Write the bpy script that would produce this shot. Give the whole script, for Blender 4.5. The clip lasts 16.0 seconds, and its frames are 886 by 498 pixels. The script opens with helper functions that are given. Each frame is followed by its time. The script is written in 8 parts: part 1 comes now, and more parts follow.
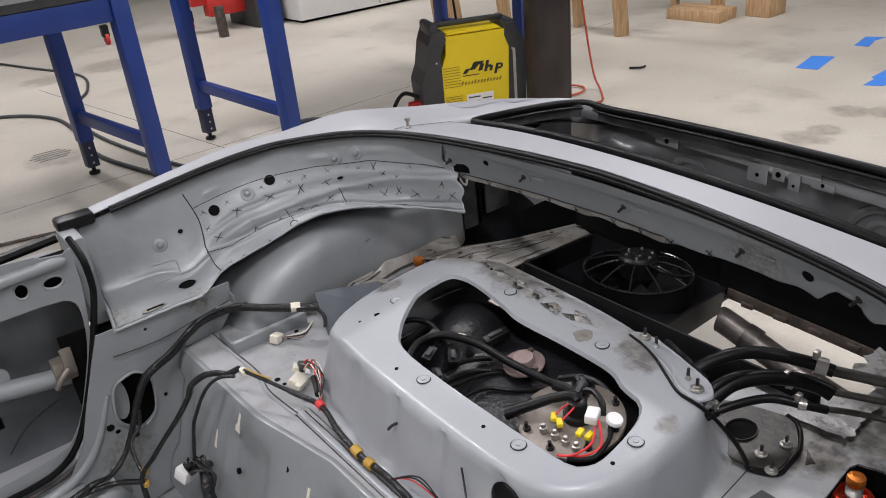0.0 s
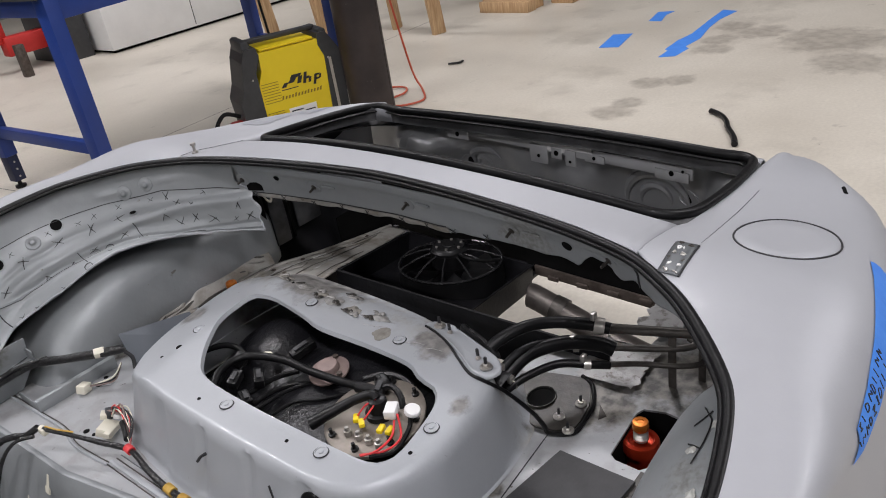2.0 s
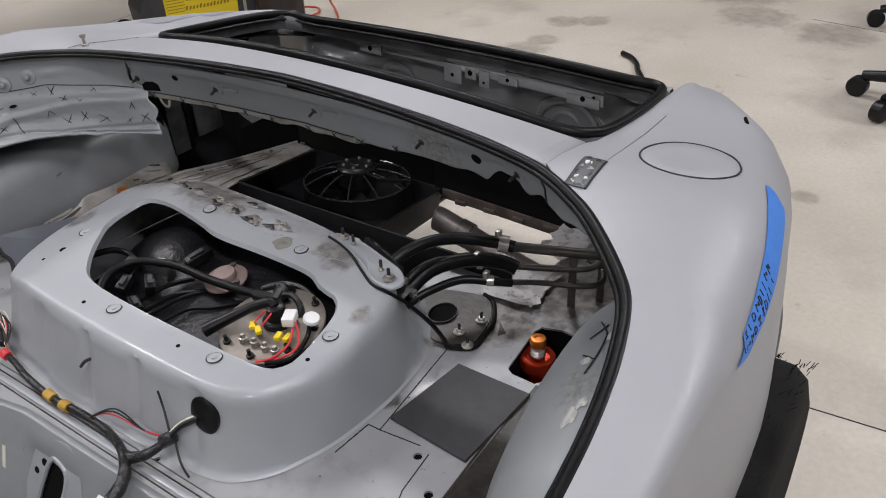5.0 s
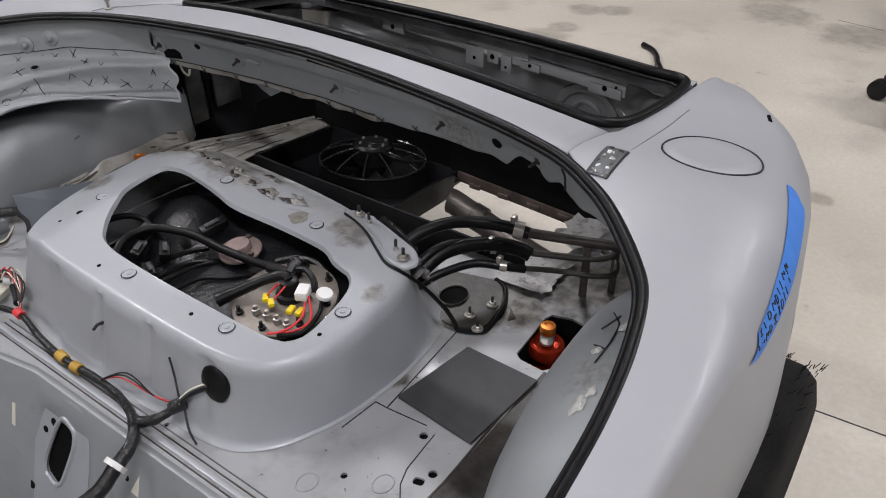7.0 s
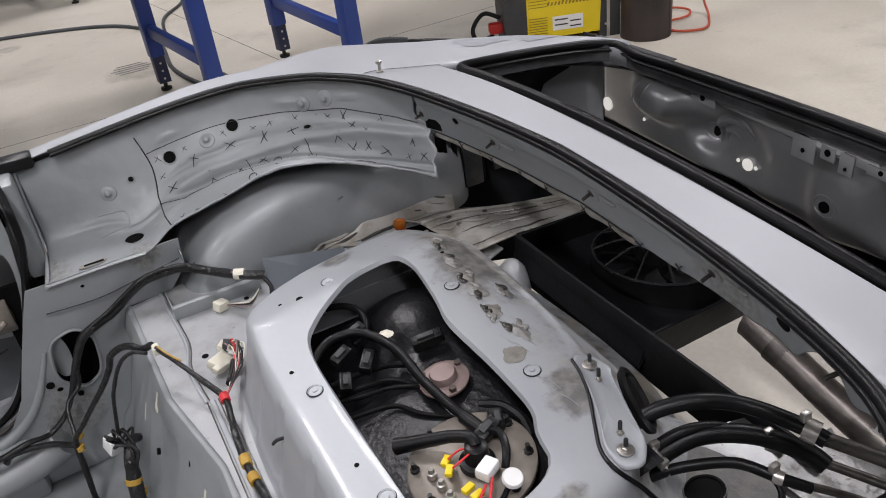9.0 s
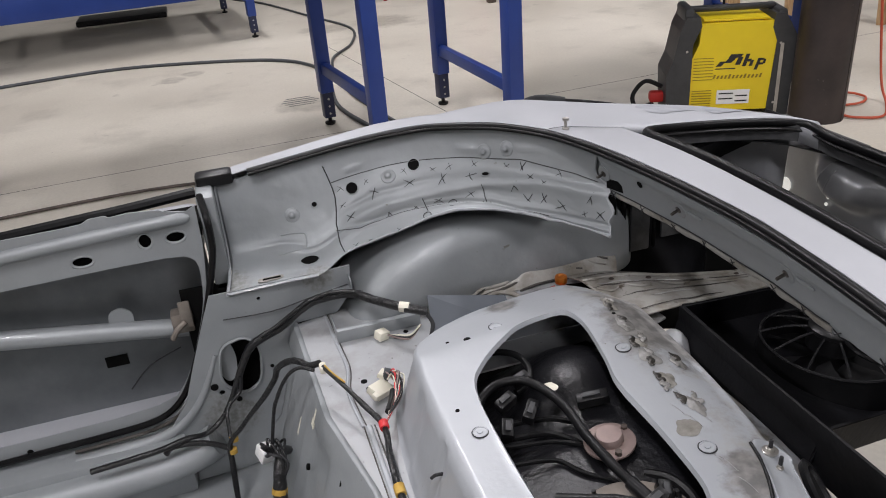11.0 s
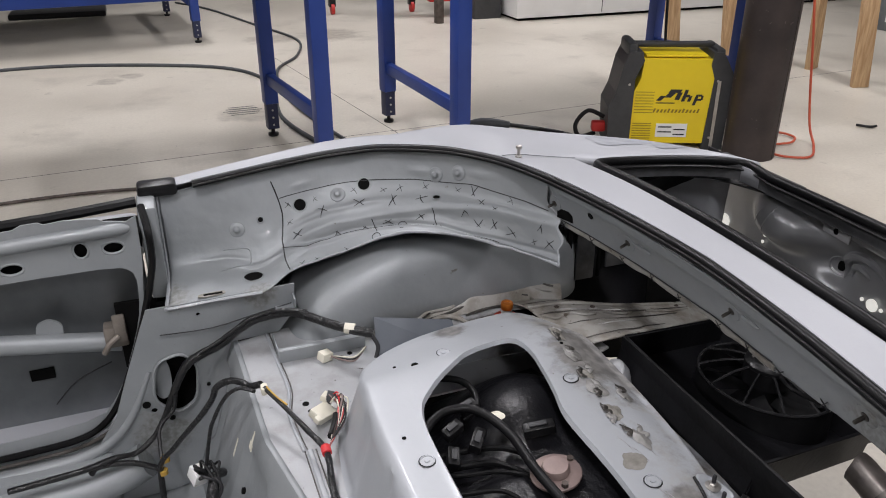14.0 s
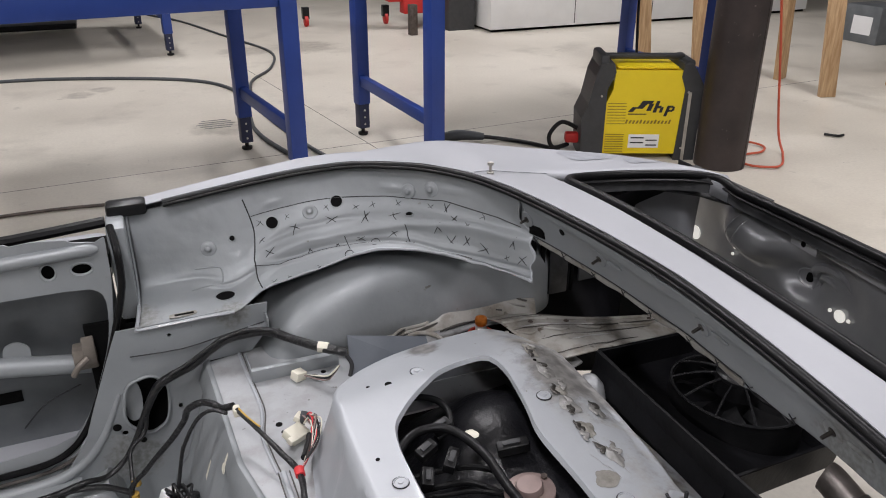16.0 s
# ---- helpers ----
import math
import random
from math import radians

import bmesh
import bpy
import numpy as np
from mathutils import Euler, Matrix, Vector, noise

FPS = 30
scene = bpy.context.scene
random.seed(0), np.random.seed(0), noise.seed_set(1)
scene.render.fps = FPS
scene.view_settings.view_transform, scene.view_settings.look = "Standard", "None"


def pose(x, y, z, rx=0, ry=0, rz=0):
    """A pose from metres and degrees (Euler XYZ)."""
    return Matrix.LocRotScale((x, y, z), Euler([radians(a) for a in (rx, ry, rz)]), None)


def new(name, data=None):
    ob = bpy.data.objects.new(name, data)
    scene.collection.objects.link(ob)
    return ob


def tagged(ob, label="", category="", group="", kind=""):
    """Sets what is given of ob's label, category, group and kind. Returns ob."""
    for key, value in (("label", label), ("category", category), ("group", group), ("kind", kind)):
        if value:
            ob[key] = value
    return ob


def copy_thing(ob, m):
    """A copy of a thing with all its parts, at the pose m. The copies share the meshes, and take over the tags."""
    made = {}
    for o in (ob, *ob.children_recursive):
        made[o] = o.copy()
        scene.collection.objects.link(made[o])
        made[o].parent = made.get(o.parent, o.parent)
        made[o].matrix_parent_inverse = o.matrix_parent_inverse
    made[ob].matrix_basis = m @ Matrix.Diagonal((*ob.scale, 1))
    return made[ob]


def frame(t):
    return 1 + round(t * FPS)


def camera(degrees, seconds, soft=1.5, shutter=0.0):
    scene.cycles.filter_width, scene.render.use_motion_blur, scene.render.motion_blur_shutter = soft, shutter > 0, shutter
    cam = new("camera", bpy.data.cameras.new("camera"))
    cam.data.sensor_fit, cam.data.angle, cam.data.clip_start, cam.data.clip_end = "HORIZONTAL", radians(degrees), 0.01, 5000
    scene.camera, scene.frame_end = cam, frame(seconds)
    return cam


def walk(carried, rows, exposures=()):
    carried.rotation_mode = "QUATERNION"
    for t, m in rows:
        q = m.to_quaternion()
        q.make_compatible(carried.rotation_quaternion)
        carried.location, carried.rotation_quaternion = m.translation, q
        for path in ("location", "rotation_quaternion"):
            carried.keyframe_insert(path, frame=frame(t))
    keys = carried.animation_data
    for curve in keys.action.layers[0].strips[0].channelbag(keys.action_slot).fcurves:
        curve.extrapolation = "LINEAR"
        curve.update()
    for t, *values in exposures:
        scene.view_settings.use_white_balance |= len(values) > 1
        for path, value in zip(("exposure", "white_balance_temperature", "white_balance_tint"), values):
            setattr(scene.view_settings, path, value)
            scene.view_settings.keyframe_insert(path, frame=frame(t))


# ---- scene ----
cam = camera(59.74, 16.0, soft=1.0)
PATH = [
    (0.0, -0.0003, -0.8326, 1.3480, 63.54, 5.16, -38.60),
    (0.5, 0.0353, -0.8734, 1.3534, 63.05, 6.22, -41.97),
    (1.0, 0.0723, -0.9044, 1.3465, 62.32, 7.05, -48.46),
    (1.5, 0.0753, -0.9233, 1.3483, 62.40, 7.97, -49.68),
    (2.0, 0.0822, -0.9390, 1.3427, 62.44, 8.32, -51.23),
    (2.5, 0.0897, -0.9470, 1.3295, 62.07, 8.18, -53.90),
    (3.0, 0.0865, -0.9469, 1.3223, 61.35, 7.71, -55.40),
    (3.5, 0.0869, -0.9490, 1.3141, 60.32, 7.09, -56.46),
    (4.0, 0.0725, -0.9459, 1.3153, 59.75, 6.18, -56.94),
    (4.5, 0.0710, -0.9486, 1.3041, 58.85, 4.16, -56.52),
    (4.7, 0.0795, -0.9370, 1.2954, 58.19, 3.23, -56.30),
    (6.8, 0.0702, -0.9353, 1.2939, 56.16, 1.17, -54.71),
    (7.0, 0.0697, -0.9262, 1.2945, 56.24, 0.32, -53.90),
    (7.5, 0.1614, -0.8655, 1.2810, 54.57, 1.44, -45.99),
    (8.0, 0.3175, -0.7955, 1.2594, 54.33, 4.39, -36.23),
    (8.5, 0.3865, -0.7644, 1.2736, 54.97, 4.57, -32.66),
    (9.0, 0.3916, -0.7873, 1.3014, 58.30, 6.44, -28.92),
    (9.5, 0.3749, -0.7992, 1.3035, 60.83, 7.14, -24.80),
    (10.0, 0.3625, -0.7933, 1.3094, 61.85, 7.64, -21.84),
    (10.2, 0.3475, -0.7899, 1.3096, 62.17, 7.12, -20.60),
    (12.3, 0.2861, -0.7317, 1.3211, 64.09, 0.10, -17.57),
    (12.5, 0.2917, -0.7303, 1.3210, 64.13, -0.03, -18.13),
    (13.0, 0.2925, -0.7366, 1.3213, 64.29, -0.17, -19.19),
    (13.5, 0.2859, -0.7428, 1.3225, 64.30, -0.09, -20.07),
    (14.0, 0.2835, -0.7458, 1.3206, 64.40, -0.03, -20.84),
    (14.5, 0.2812, -0.7457, 1.3242, 64.56, -0.20, -21.30),
    (15.0, 0.2833, -0.7459, 1.3221, 64.60, -0.22, -21.67),
    (15.5, 0.2864, -0.7435, 1.3262, 64.82, -0.20, -22.18),
    (16.0, 0.2933, -0.7432, 1.3332, 65.11, -0.14, -22.65),
]
EXPOSURE = [(0.0, 0.05), (2.0, -0.02), (4.5, -0.14), (7.0, -0.14), (8.0, -0.06), (9.5, 0.05), (12.5, 0.13), (16.0, 0.11)]
walk(cam, [(t, pose(*p)) for t, *p in PATH], EXPOSURE)

# ---- light and world ----
world = bpy.data.worlds.new("workshop_world")
scene.world = world
world.use_nodes = True
world.node_tree.nodes["Background"].inputs[0].default_value = (0.9, 0.95, 1.0, 1)
world.node_tree.nodes["Background"].inputs[1].default_value = 0.003
LAMP_POWER = 98.0


# ---- helpers of this scene ----
def nodes_of(name):
    m = bpy.data.materials.new(name)
    m.use_nodes = True
    nt = m.node_tree
    return m, nt, nt.nodes["Principled BSDF"]


def mixed(name, c1, c2, scale=6.0, rough=0.5, metal=0.0, bump=0.0, bscale=60.0, coat=0.0, detail=6.0,
          lo=0.35, hi=0.65, rough2=None, speck=None, speck_scale=90.0, speck_at=0.7, spec=0.5):
    """A surface of two colours in a noise at two scales, with fine relief and uneven gloss."""
    m, nt, b = nodes_of(name)
    L, N = nt.links, nt.nodes
    tc = N.new("ShaderNodeTexCoord")
    n1 = N.new("ShaderNodeTexNoise")
    n1.inputs["Scale"].default_value, n1.inputs["Detail"].default_value = scale, detail
    n1.inputs["Roughness"].default_value = 0.62
    L.new(tc.outputs["Object"], n1.inputs["Vector"])
    r = N.new("ShaderNodeMapRange")
    r.inputs[1].default_value, r.inputs[2].default_value = lo, hi
    L.new(n1.outputs["Fac"], r.inputs[0])
    mx = N.new("ShaderNodeMix")
    mx.data_type = "RGBA"
    mx.inputs[6].default_value, mx.inputs[7].default_value = (*c1, 1), (*c2, 1)
    L.new(r.outputs[0], mx.inputs[0])
    col = mx.outputs[2]
    n2 = N.new("ShaderNodeTexNoise")
    n2.inputs["Scale"].default_value, n2.inputs["Detail"].default_value = bscale, 4
    L.new(tc.outputs["Object"], n2.inputs["Vector"])
    if speck:
        n3 = N.new("ShaderNodeTexNoise")
        n3.inputs["Scale"].default_value, n3.inputs["Detail"].default_value = speck_scale, 3
        L.new(tc.outputs["Object"], n3.inputs["Vector"])
        r3 = N.new("ShaderNodeMapRange")
        r3.inputs[1].default_value, r3.inputs[2].default_value = speck_at, speck_at + 0.06
        L.new(n3.outputs["Fac"], r3.inputs[0])
        m3 = N.new("ShaderNodeMix")
        m3.data_type = "RGBA"
        m3.inputs[7].default_value = (*speck, 1)
        L.new(r3.outputs[0], m3.inputs[0])
        L.new(col, m3.inputs[6])
        col = m3.outputs[2]
    L.new(col, b.inputs["Base Color"])
    b.inputs["Metallic"].default_value = metal
    rr = N.new("ShaderNodeMapRange")
    rr.inputs[3].default_value, rr.inputs[4].default_value = rough, rough2 if rough2 is not None else min(1, rough + 0.15)
    L.new(n1.outputs["Fac"], rr.inputs[0])
    L.new(rr.outputs[0], b.inputs["Roughness"])
    if bump:
        bp = N.new("ShaderNodeBump")
        bp.inputs["Strength"].default_value, bp.inputs["Distance"].default_value = bump, 0.004
        L.new(n2.outputs["Fac"], bp.inputs["Height"])
        L.new(bp.outputs[0], b.inputs["Normal"])
    b.inputs["Coat Weight"].default_value = coat
    b.inputs["Specular IOR Level"].default_value = spec
    b.inputs["Coat Roughness"].default_value = 0.08
    return m


def concrete():
    """Polished workshop concrete: broad clouds, dark oil stains, fine sand grain."""
    m, nt, b = nodes_of("polished_concrete")
    L, N = nt.links, nt.nodes
    tc = N.new("ShaderNodeTexCoord")

    def cloud(scale, detail, a, z, rough=0.6):
        n = N.new("ShaderNodeTexNoise")
        n.inputs["Scale"].default_value, n.inputs["Detail"].default_value = scale, detail
        n.inputs["Roughness"].default_value = rough
        L.new(tc.outputs["Object"], n.inputs["Vector"])
        r = N.new("ShaderNodeMapRange")
        r.inputs[1].default_value, r.inputs[2].default_value = a, z
        L.new(n.outputs["Fac"], r.inputs[0])
        return r.outputs[0], n

    def over(fac, low, high, amount=1.0):
        x = N.new("ShaderNodeMix")
        x.data_type = "RGBA"
        if amount < 1:
            k = N.new("ShaderNodeMath")
            k.operation = "MULTIPLY"
            k.inputs[1].default_value = amount
            L.new(fac, k.inputs[0])
            fac = k.outputs[0]
        L.new(fac, x.inputs[0])
        for s, v in ((6, low), (7, high)):
            if isinstance(v, tuple):
                x.inputs[s].default_value = (*v, 1)
            else:
                L.new(v, x.inputs[s])
        return x.outputs[2]

    f1, n1 = cloud(0.9, 8, 0.35, 0.66)
    c = over(f1, (0.49, 0.452, 0.382), (0.61, 0.572, 0.493))
    f2, _ = cloud(1.7, 7, 0.54, 0.72)
    c = over(f2, c, (0.27, 0.245, 0.205), 0.5)
    f3, _ = cloud(6.0, 4, 0.66, 0.73)
    c = over(f3, c, (0.20, 0.18, 0.155), 0.4)
    f5, _ = cloud(24, 3, 0.715, 0.75)
    c = over(f5, c, (0.14, 0.125, 0.11), 0.6)
    f4, n4 = cloud(60, 6, 0.3, 0.7)
    c = over(f4, c, (0.30, 0.27, 0.24), 0.25)
    L.new(c, b.inputs["Base Color"])
    rr = N.new("ShaderNodeMapRange")
    rr.inputs[3].default_value, rr.inputs[4].default_value = 0.28, 0.62
    L.new(n1.outputs["Fac"], rr.inputs[0])
    L.new(rr.outputs[0], b.inputs["Roughness"])
    bp = N.new("ShaderNodeBump")
    bp.inputs["Strength"].default_value, bp.inputs["Distance"].default_value = 0.12, 0.003
    L.new(n4.outputs["Fac"], bp.inputs["Height"])
    L.new(bp.outputs[0], b.inputs["Normal"])
    return m


def wood_mat():
    m, nt, b = nodes_of("pine_lumber")
    L, N = nt.links, nt.nodes
    tc = N.new("ShaderNodeTexCoord")
    mp = N.new("ShaderNodeMapping")
    mp.inputs["Scale"].default_value = (9, 9, 0.9)
    L.new(tc.outputs["Object"], mp.inputs[0])
    n = N.new("ShaderNodeTexNoise")
    n.inputs["Scale"].default_value, n.inputs["Detail"].default_value = 7, 6
    L.new(mp.outputs[0], n.inputs["Vector"])
    cr = N.new("ShaderNodeValToRGB")
    cr.color_ramp.elements[0].position, cr.color_ramp.elements[0].color = 0.35, (0.36, 0.215, 0.105, 1)
    cr.color_ramp.elements[1].position, cr.color_ramp.elements[1].color = 0.68, (0.55, 0.38, 0.21, 1)
    L.new(n.outputs["Fac"], cr.inputs[0])
    L.new(cr.outputs[0], b.inputs["Base Color"])
    b.inputs["Roughness"].default_value = 0.62
    return m


PAINT = mixed("silver_body_paint", (0.345, 0.353, 0.374), (0.38, 0.389, 0.411), 3.0, 0.42, 0.18, 0.04, 300, 0.05, rough2=0.58, spec=0.4)
INNER = mixed("grey_primer_paint", (0.255, 0.272, 0.28), (0.305, 0.322, 0.33), 5.0, 0.36, 0.2, 0.16, 70, 0.06, rough2=0.58,
              speck=(0.16, 0.155, 0.14), speck_scale=55, speck_at=0.735)
HUMP = mixed("pale_grey_paint", (0.345, 0.362, 0.383), (0.385, 0.402, 0.423), 4.0, 0.36, 0.12, 0.07, 120, 0.16, rough2=0.5,
             speck=(0.2, 0.19, 0.17), speck_scale=70, speck_at=0.76)


def soiled(name, base, at, to):
    """A copy of the pale paint with a dirty, sanded band of tan sealer along the rear ridge of the cover."""
    m = base.copy()
    m.name = name
    nt = m.node_tree
    L, N = nt.links, nt.nodes
    b = N["Principled BSDF"]
    was = b.inputs["Base Color"].links[0].from_socket
    tc = N.new("ShaderNodeTexCoord")
    sx = N.new("ShaderNodeSeparateXYZ")
    L.new(tc.outputs["Object"], sx.inputs[0])
    r = N.new("ShaderNodeMapRange")
    r.inputs[1].default_value, r.inputs[2].default_value = at, to
    L.new(sx.outputs[0], r.inputs[0])
    n = N.new("ShaderNodeTexNoise")
    n.inputs["Scale"].default_value, n.inputs["Detail"].default_value, n.inputs["Roughness"].default_value = 13, 9, 0.7
    L.new(tc.outputs["Object"], n.inputs["Vector"])
    t = N.new("ShaderNodeMapRange")
    t.inputs[1].default_value, t.inputs[2].default_value = 0.44, 0.60
    L.new(n.outputs["Fac"], t.inputs[0])
    k = N.new("ShaderNodeMath")
    k.operation = "MULTIPLY"
    L.new(r.outputs[0], k.inputs[0])
    L.new(t.outputs[0], k.inputs[1])
    n2 = N.new("ShaderNodeTexNoise")
    n2.inputs["Scale"].default_value, n2.inputs["Detail"].default_value = 30, 5
    L.new(tc.outputs["Object"], n2.inputs["Vector"])
    c = N.new("ShaderNodeValToRGB")
    c.color_ramp.elements[0].position, c.color_ramp.elements[0].color = 0.36, (0.10, 0.085, 0.07, 1)
    c.color_ramp.elements[1].position, c.color_ramp.elements[1].color = 0.62, (0.33, 0.305, 0.255, 1)
    e = c.color_ramp.elements.new(0.5)
    e.color = (0.25, 0.235, 0.205, 1)
    L.new(n2.outputs["Fac"], c.inputs[0])
    x = N.new("ShaderNodeMix")
    x.data_type = "RGBA"
    L.new(k.outputs[0], x.inputs[0])
    L.new(was, x.inputs[6])
    L.new(c.outputs[0], x.inputs[7])
    L.new(x.outputs[2], b.inputs["Base Color"])
    return m


def stained(name, base, spots, dark, light, grain=22, most=0.9):
    """A copy of a paint with ragged stains of dirt round given places (x, y, z, reach)."""
    m = base.copy()
    m.name = name
    nt = m.node_tree
    L, N = nt.links, nt.nodes
    b = N["Principled BSDF"]
    col = b.inputs["Base Color"].links[0].from_socket
    tc = N.new("ShaderNodeTexCoord")
    n = N.new("ShaderNodeTexNoise")
    n.inputs["Scale"].default_value, n.inputs["Detail"].default_value, n.inputs["Roughness"].default_value = grain, 8, 0.68
    L.new(tc.outputs["Object"], n.inputs["Vector"])
    n2 = N.new("ShaderNodeTexNoise")
    n2.inputs["Scale"].default_value, n2.inputs["Detail"].default_value = grain * 2.2, 5
    L.new(tc.outputs["Object"], n2.inputs["Vector"])
    dirt = N.new("ShaderNodeMix")
    dirt.data_type = "RGBA"
    dirt.inputs[6].default_value, dirt.inputs[7].default_value = (*dark, 1), (*light, 1)
    k = N.new("ShaderNodeMapRange")
    k.inputs[1].default_value, k.inputs[2].default_value = 0.38, 0.62
    L.new(n2.outputs["Fac"], k.inputs[0])
    L.new(k.outputs[0], dirt.inputs[0])
    best = None
    for x, y, z, reach in spots:
        d = N.new("ShaderNodeVectorMath")
        d.operation = "DISTANCE"
        d.inputs[1].default_value = (x, y, z)
        L.new(tc.outputs["Object"], d.inputs[0])
        r = N.new("ShaderNodeMapRange")
        r.inputs[1].default_value, r.inputs[2].default_value = 0.0, reach
        r.inputs[3].default_value, r.inputs[4].default_value = 1.0, 0.0
        L.new(d.outputs["Value"], r.inputs[0])
        if best is None:
            best = r.outputs[0]
        else:
            mx = N.new("ShaderNodeMath")
            mx.operation = "MAXIMUM"
            L.new(best, mx.inputs[0])
            L.new(r.outputs[0], mx.inputs[1])
            best = mx.outputs[0]
    s = N.new("ShaderNodeMath")
    s.operation = "ADD"
    L.new(best, s.inputs[0])
    L.new(n.outputs["Fac"], s.inputs[1])
    e = N.new("ShaderNodeMapRange")
    e.inputs[1].default_value, e.inputs[2].default_value = 0.82, 1.08
    e.inputs[4].default_value = most
    L.new(s.outputs[0], e.inputs[0])
    x = N.new("ShaderNodeMix")
    x.data_type = "RGBA"
    L.new(e.outputs[0], x.inputs[0])
    L.new(col, x.inputs[6])
    L.new(dirt.outputs[2], x.inputs[7])
    L.new(x.outputs[2], b.inputs["Base Color"])
    return m


COVER = stained("scraped_pale_paint", soiled("soiled_pale_paint", HUMP, 0.79, 0.85), [(0.815, -0.21, 0.65, 0.07), (0.86, -0.30, 0.60, 0.09), (0.72, -0.325, 0.64, 0.035), (0.88, 0.12, 0.62, 0.16), (0.70, 0.34, 0.62, 0.06)], (0.13, 0.125, 0.12), (0.25, 0.24, 0.225), 26)
INNER = stained("scuffed_primer_paint", INNER, [(0.42, 0.62, 0.58, 0.06), (0.26, 0.66, 0.60, 0.06), (0.93, -0.30, 0.78, 0.10), (0.20, 0.62, 0.30, 0.10), (0.34, -0.1, 0.40, 0.06), (0.74, -0.63, 0.66, 0.08)], (0.19, 0.19, 0.18), (0.30, 0.31, 0.305), 48)
SHELF = mixed("dusty_grey_paint", (0.37, 0.38, 0.39), (0.31, 0.31, 0.31), 15.0, 0.32, 0.2, 0.22, 60, 0.1, lo=0.5, hi=0.66, rough2=0.6,
              speck=(0.12, 0.11, 0.10), speck_scale=95, speck_at=0.70)
SHELF = stained("grimy_shelf_paint", SHELF, [(1.09, -0.48, 0.487, 0.17), (0.97, -0.40, 0.487, 0.12), (0.93, -0.30, 0.487, 0.12), (0.84, 0.47, 0.487, 0.14), (0.66, 0.56, 0.487, 0.08), (1.0, 0.40, 0.487, 0.12), (1.16, -0.56, 0.487, 0.16), (0.72, -0.365, 0.487, 0.03)], (0.045, 0.04, 0.034), (0.21, 0.195, 0.17), 24)
# Dark grey that stands in for shade on hidden walls and sheets.
DARKWALL = mixed("shaded_sheet_grey", (0.03, 0.0305, 0.032), (0.075, 0.076, 0.079), 9.0, 0.36, 0.1, 0.3, 50, lo=0.42, hi=0.6)
TRUNK = mixed("dark_grey_undercoat", (0.31, 0.316, 0.325), (0.37, 0.376, 0.385), 7.0, 0.26, 0.35, 0.08, 70, 0.2, rough2=0.42)
DIRTY = mixed("dirty_seam_sealer", (0.34, 0.33, 0.305), (0.21, 0.19, 0.16), 14.0, 0.40, 0.1, 0.8, 38, lo=0.45, hi=0.62,
              speck=(0.10, 0.08, 0.06), speck_scale=38, speck_at=0.66)
RUSTY = mixed("rusty_steel", (0.055, 0.042, 0.036), (0.13, 0.105, 0.09), 18.0, 0.5, 0.4, 0.4, 70)
STEEL = mixed("brushed_steel", (0.42, 0.40, 0.37), (0.55, 0.53, 0.50), 14.0, 0.28, 0.85, 0.15, 80)
GALV = mixed("plain_sheet_steel", (0.115, 0.125, 0.13), (0.155, 0.165, 0.172), 10.0, 0.35, 0.3, 0.08, 60)
FANBLACK = mixed("glossy_black_plastic", (0.012, 0.012, 0.013), (0.022, 0.022, 0.023), 20.0, 0.14, 0.0, 0.1, 150)
GRIME = mixed("grimy_dark_steel", (0.022, 0.02, 0.018), (0.065, 0.06, 0.053), 26.0, 0.32, 0.3, 0.25, 80)
SLATE = mixed("blue_grey_sheet", (0.13, 0.145, 0.165), (0.155, 0.17, 0.19), 10.0, 0.5, 0.1, 0.05, 60)
DULL = mixed("dull_dark_steel", (0.055, 0.05, 0.045), (0.12, 0.11, 0.10), 22.0, 0.36, 0.6, 0.2, 90)
RUBBER = mixed("black_rubber", (0.003, 0.003, 0.0034), (0.007, 0.007, 0.0075), 20.0, 0.30, 0.0, 0.15, 120, spec=0.2)
BLACK = mixed("black_plastic", (0.004, 0.004, 0.0045), (0.009, 0.009, 0.0095), 20.0, 0.30, 0.0, 0.1, 150, spec=0.3)
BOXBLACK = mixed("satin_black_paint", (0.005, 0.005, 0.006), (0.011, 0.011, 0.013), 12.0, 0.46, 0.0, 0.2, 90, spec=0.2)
TANK = mixed("black_wrinkle_tank", (0.004, 0.004, 0.005), (0.011, 0.011, 0.013), 9.0, 0.24, 0.0, 0.4, 110, rough2=0.44, spec=0.34)
# Near-black that paints the darkness inside holes and unlit spaces.
VOID = mixed("cavity_shade", (0.003, 0.003, 0.003), (0.006, 0.006, 0.006), 9.0, 0.8, spec=0.1)
MATT = mixed("dark_rubber_sheet", (0.040, 0.040, 0.042), (0.062, 0.062, 0.064), 14.0, 0.5, 0.0, 0.15, 150)
BLUE = mixed("blue_powder_coat", (0.010, 0.036, 0.20), (0.014, 0.045, 0.235), 6.0, 0.36, 0.0, 0.08, 150)
NAVY = mixed("dark_blue_steel", (0.010, 0.014, 0.045), (0.014, 0.02, 0.06), 6.0, 0.4)
YELLOW = mixed("yellow_enamel", (0.72, 0.54, 0.008), (0.78, 0.59, 0.012), 5.0, 0.34)
FOIL = mixed("bright_aluminium_foil", (0.38, 0.375, 0.37), (0.20, 0.19, 0.175), 40.0, 0.36, 0.4, 0.5, 90, lo=0.5, hi=0.62, speck=(0.16, 0.13, 0.11), speck_scale=70, speck_at=0.66)
RAIL = mixed("pale_latch_rail_paint", (0.46, 0.465, 0.475), (0.54, 0.545, 0.555), 9.0, 0.28, 0.3, 0.05, 90, 0.1)
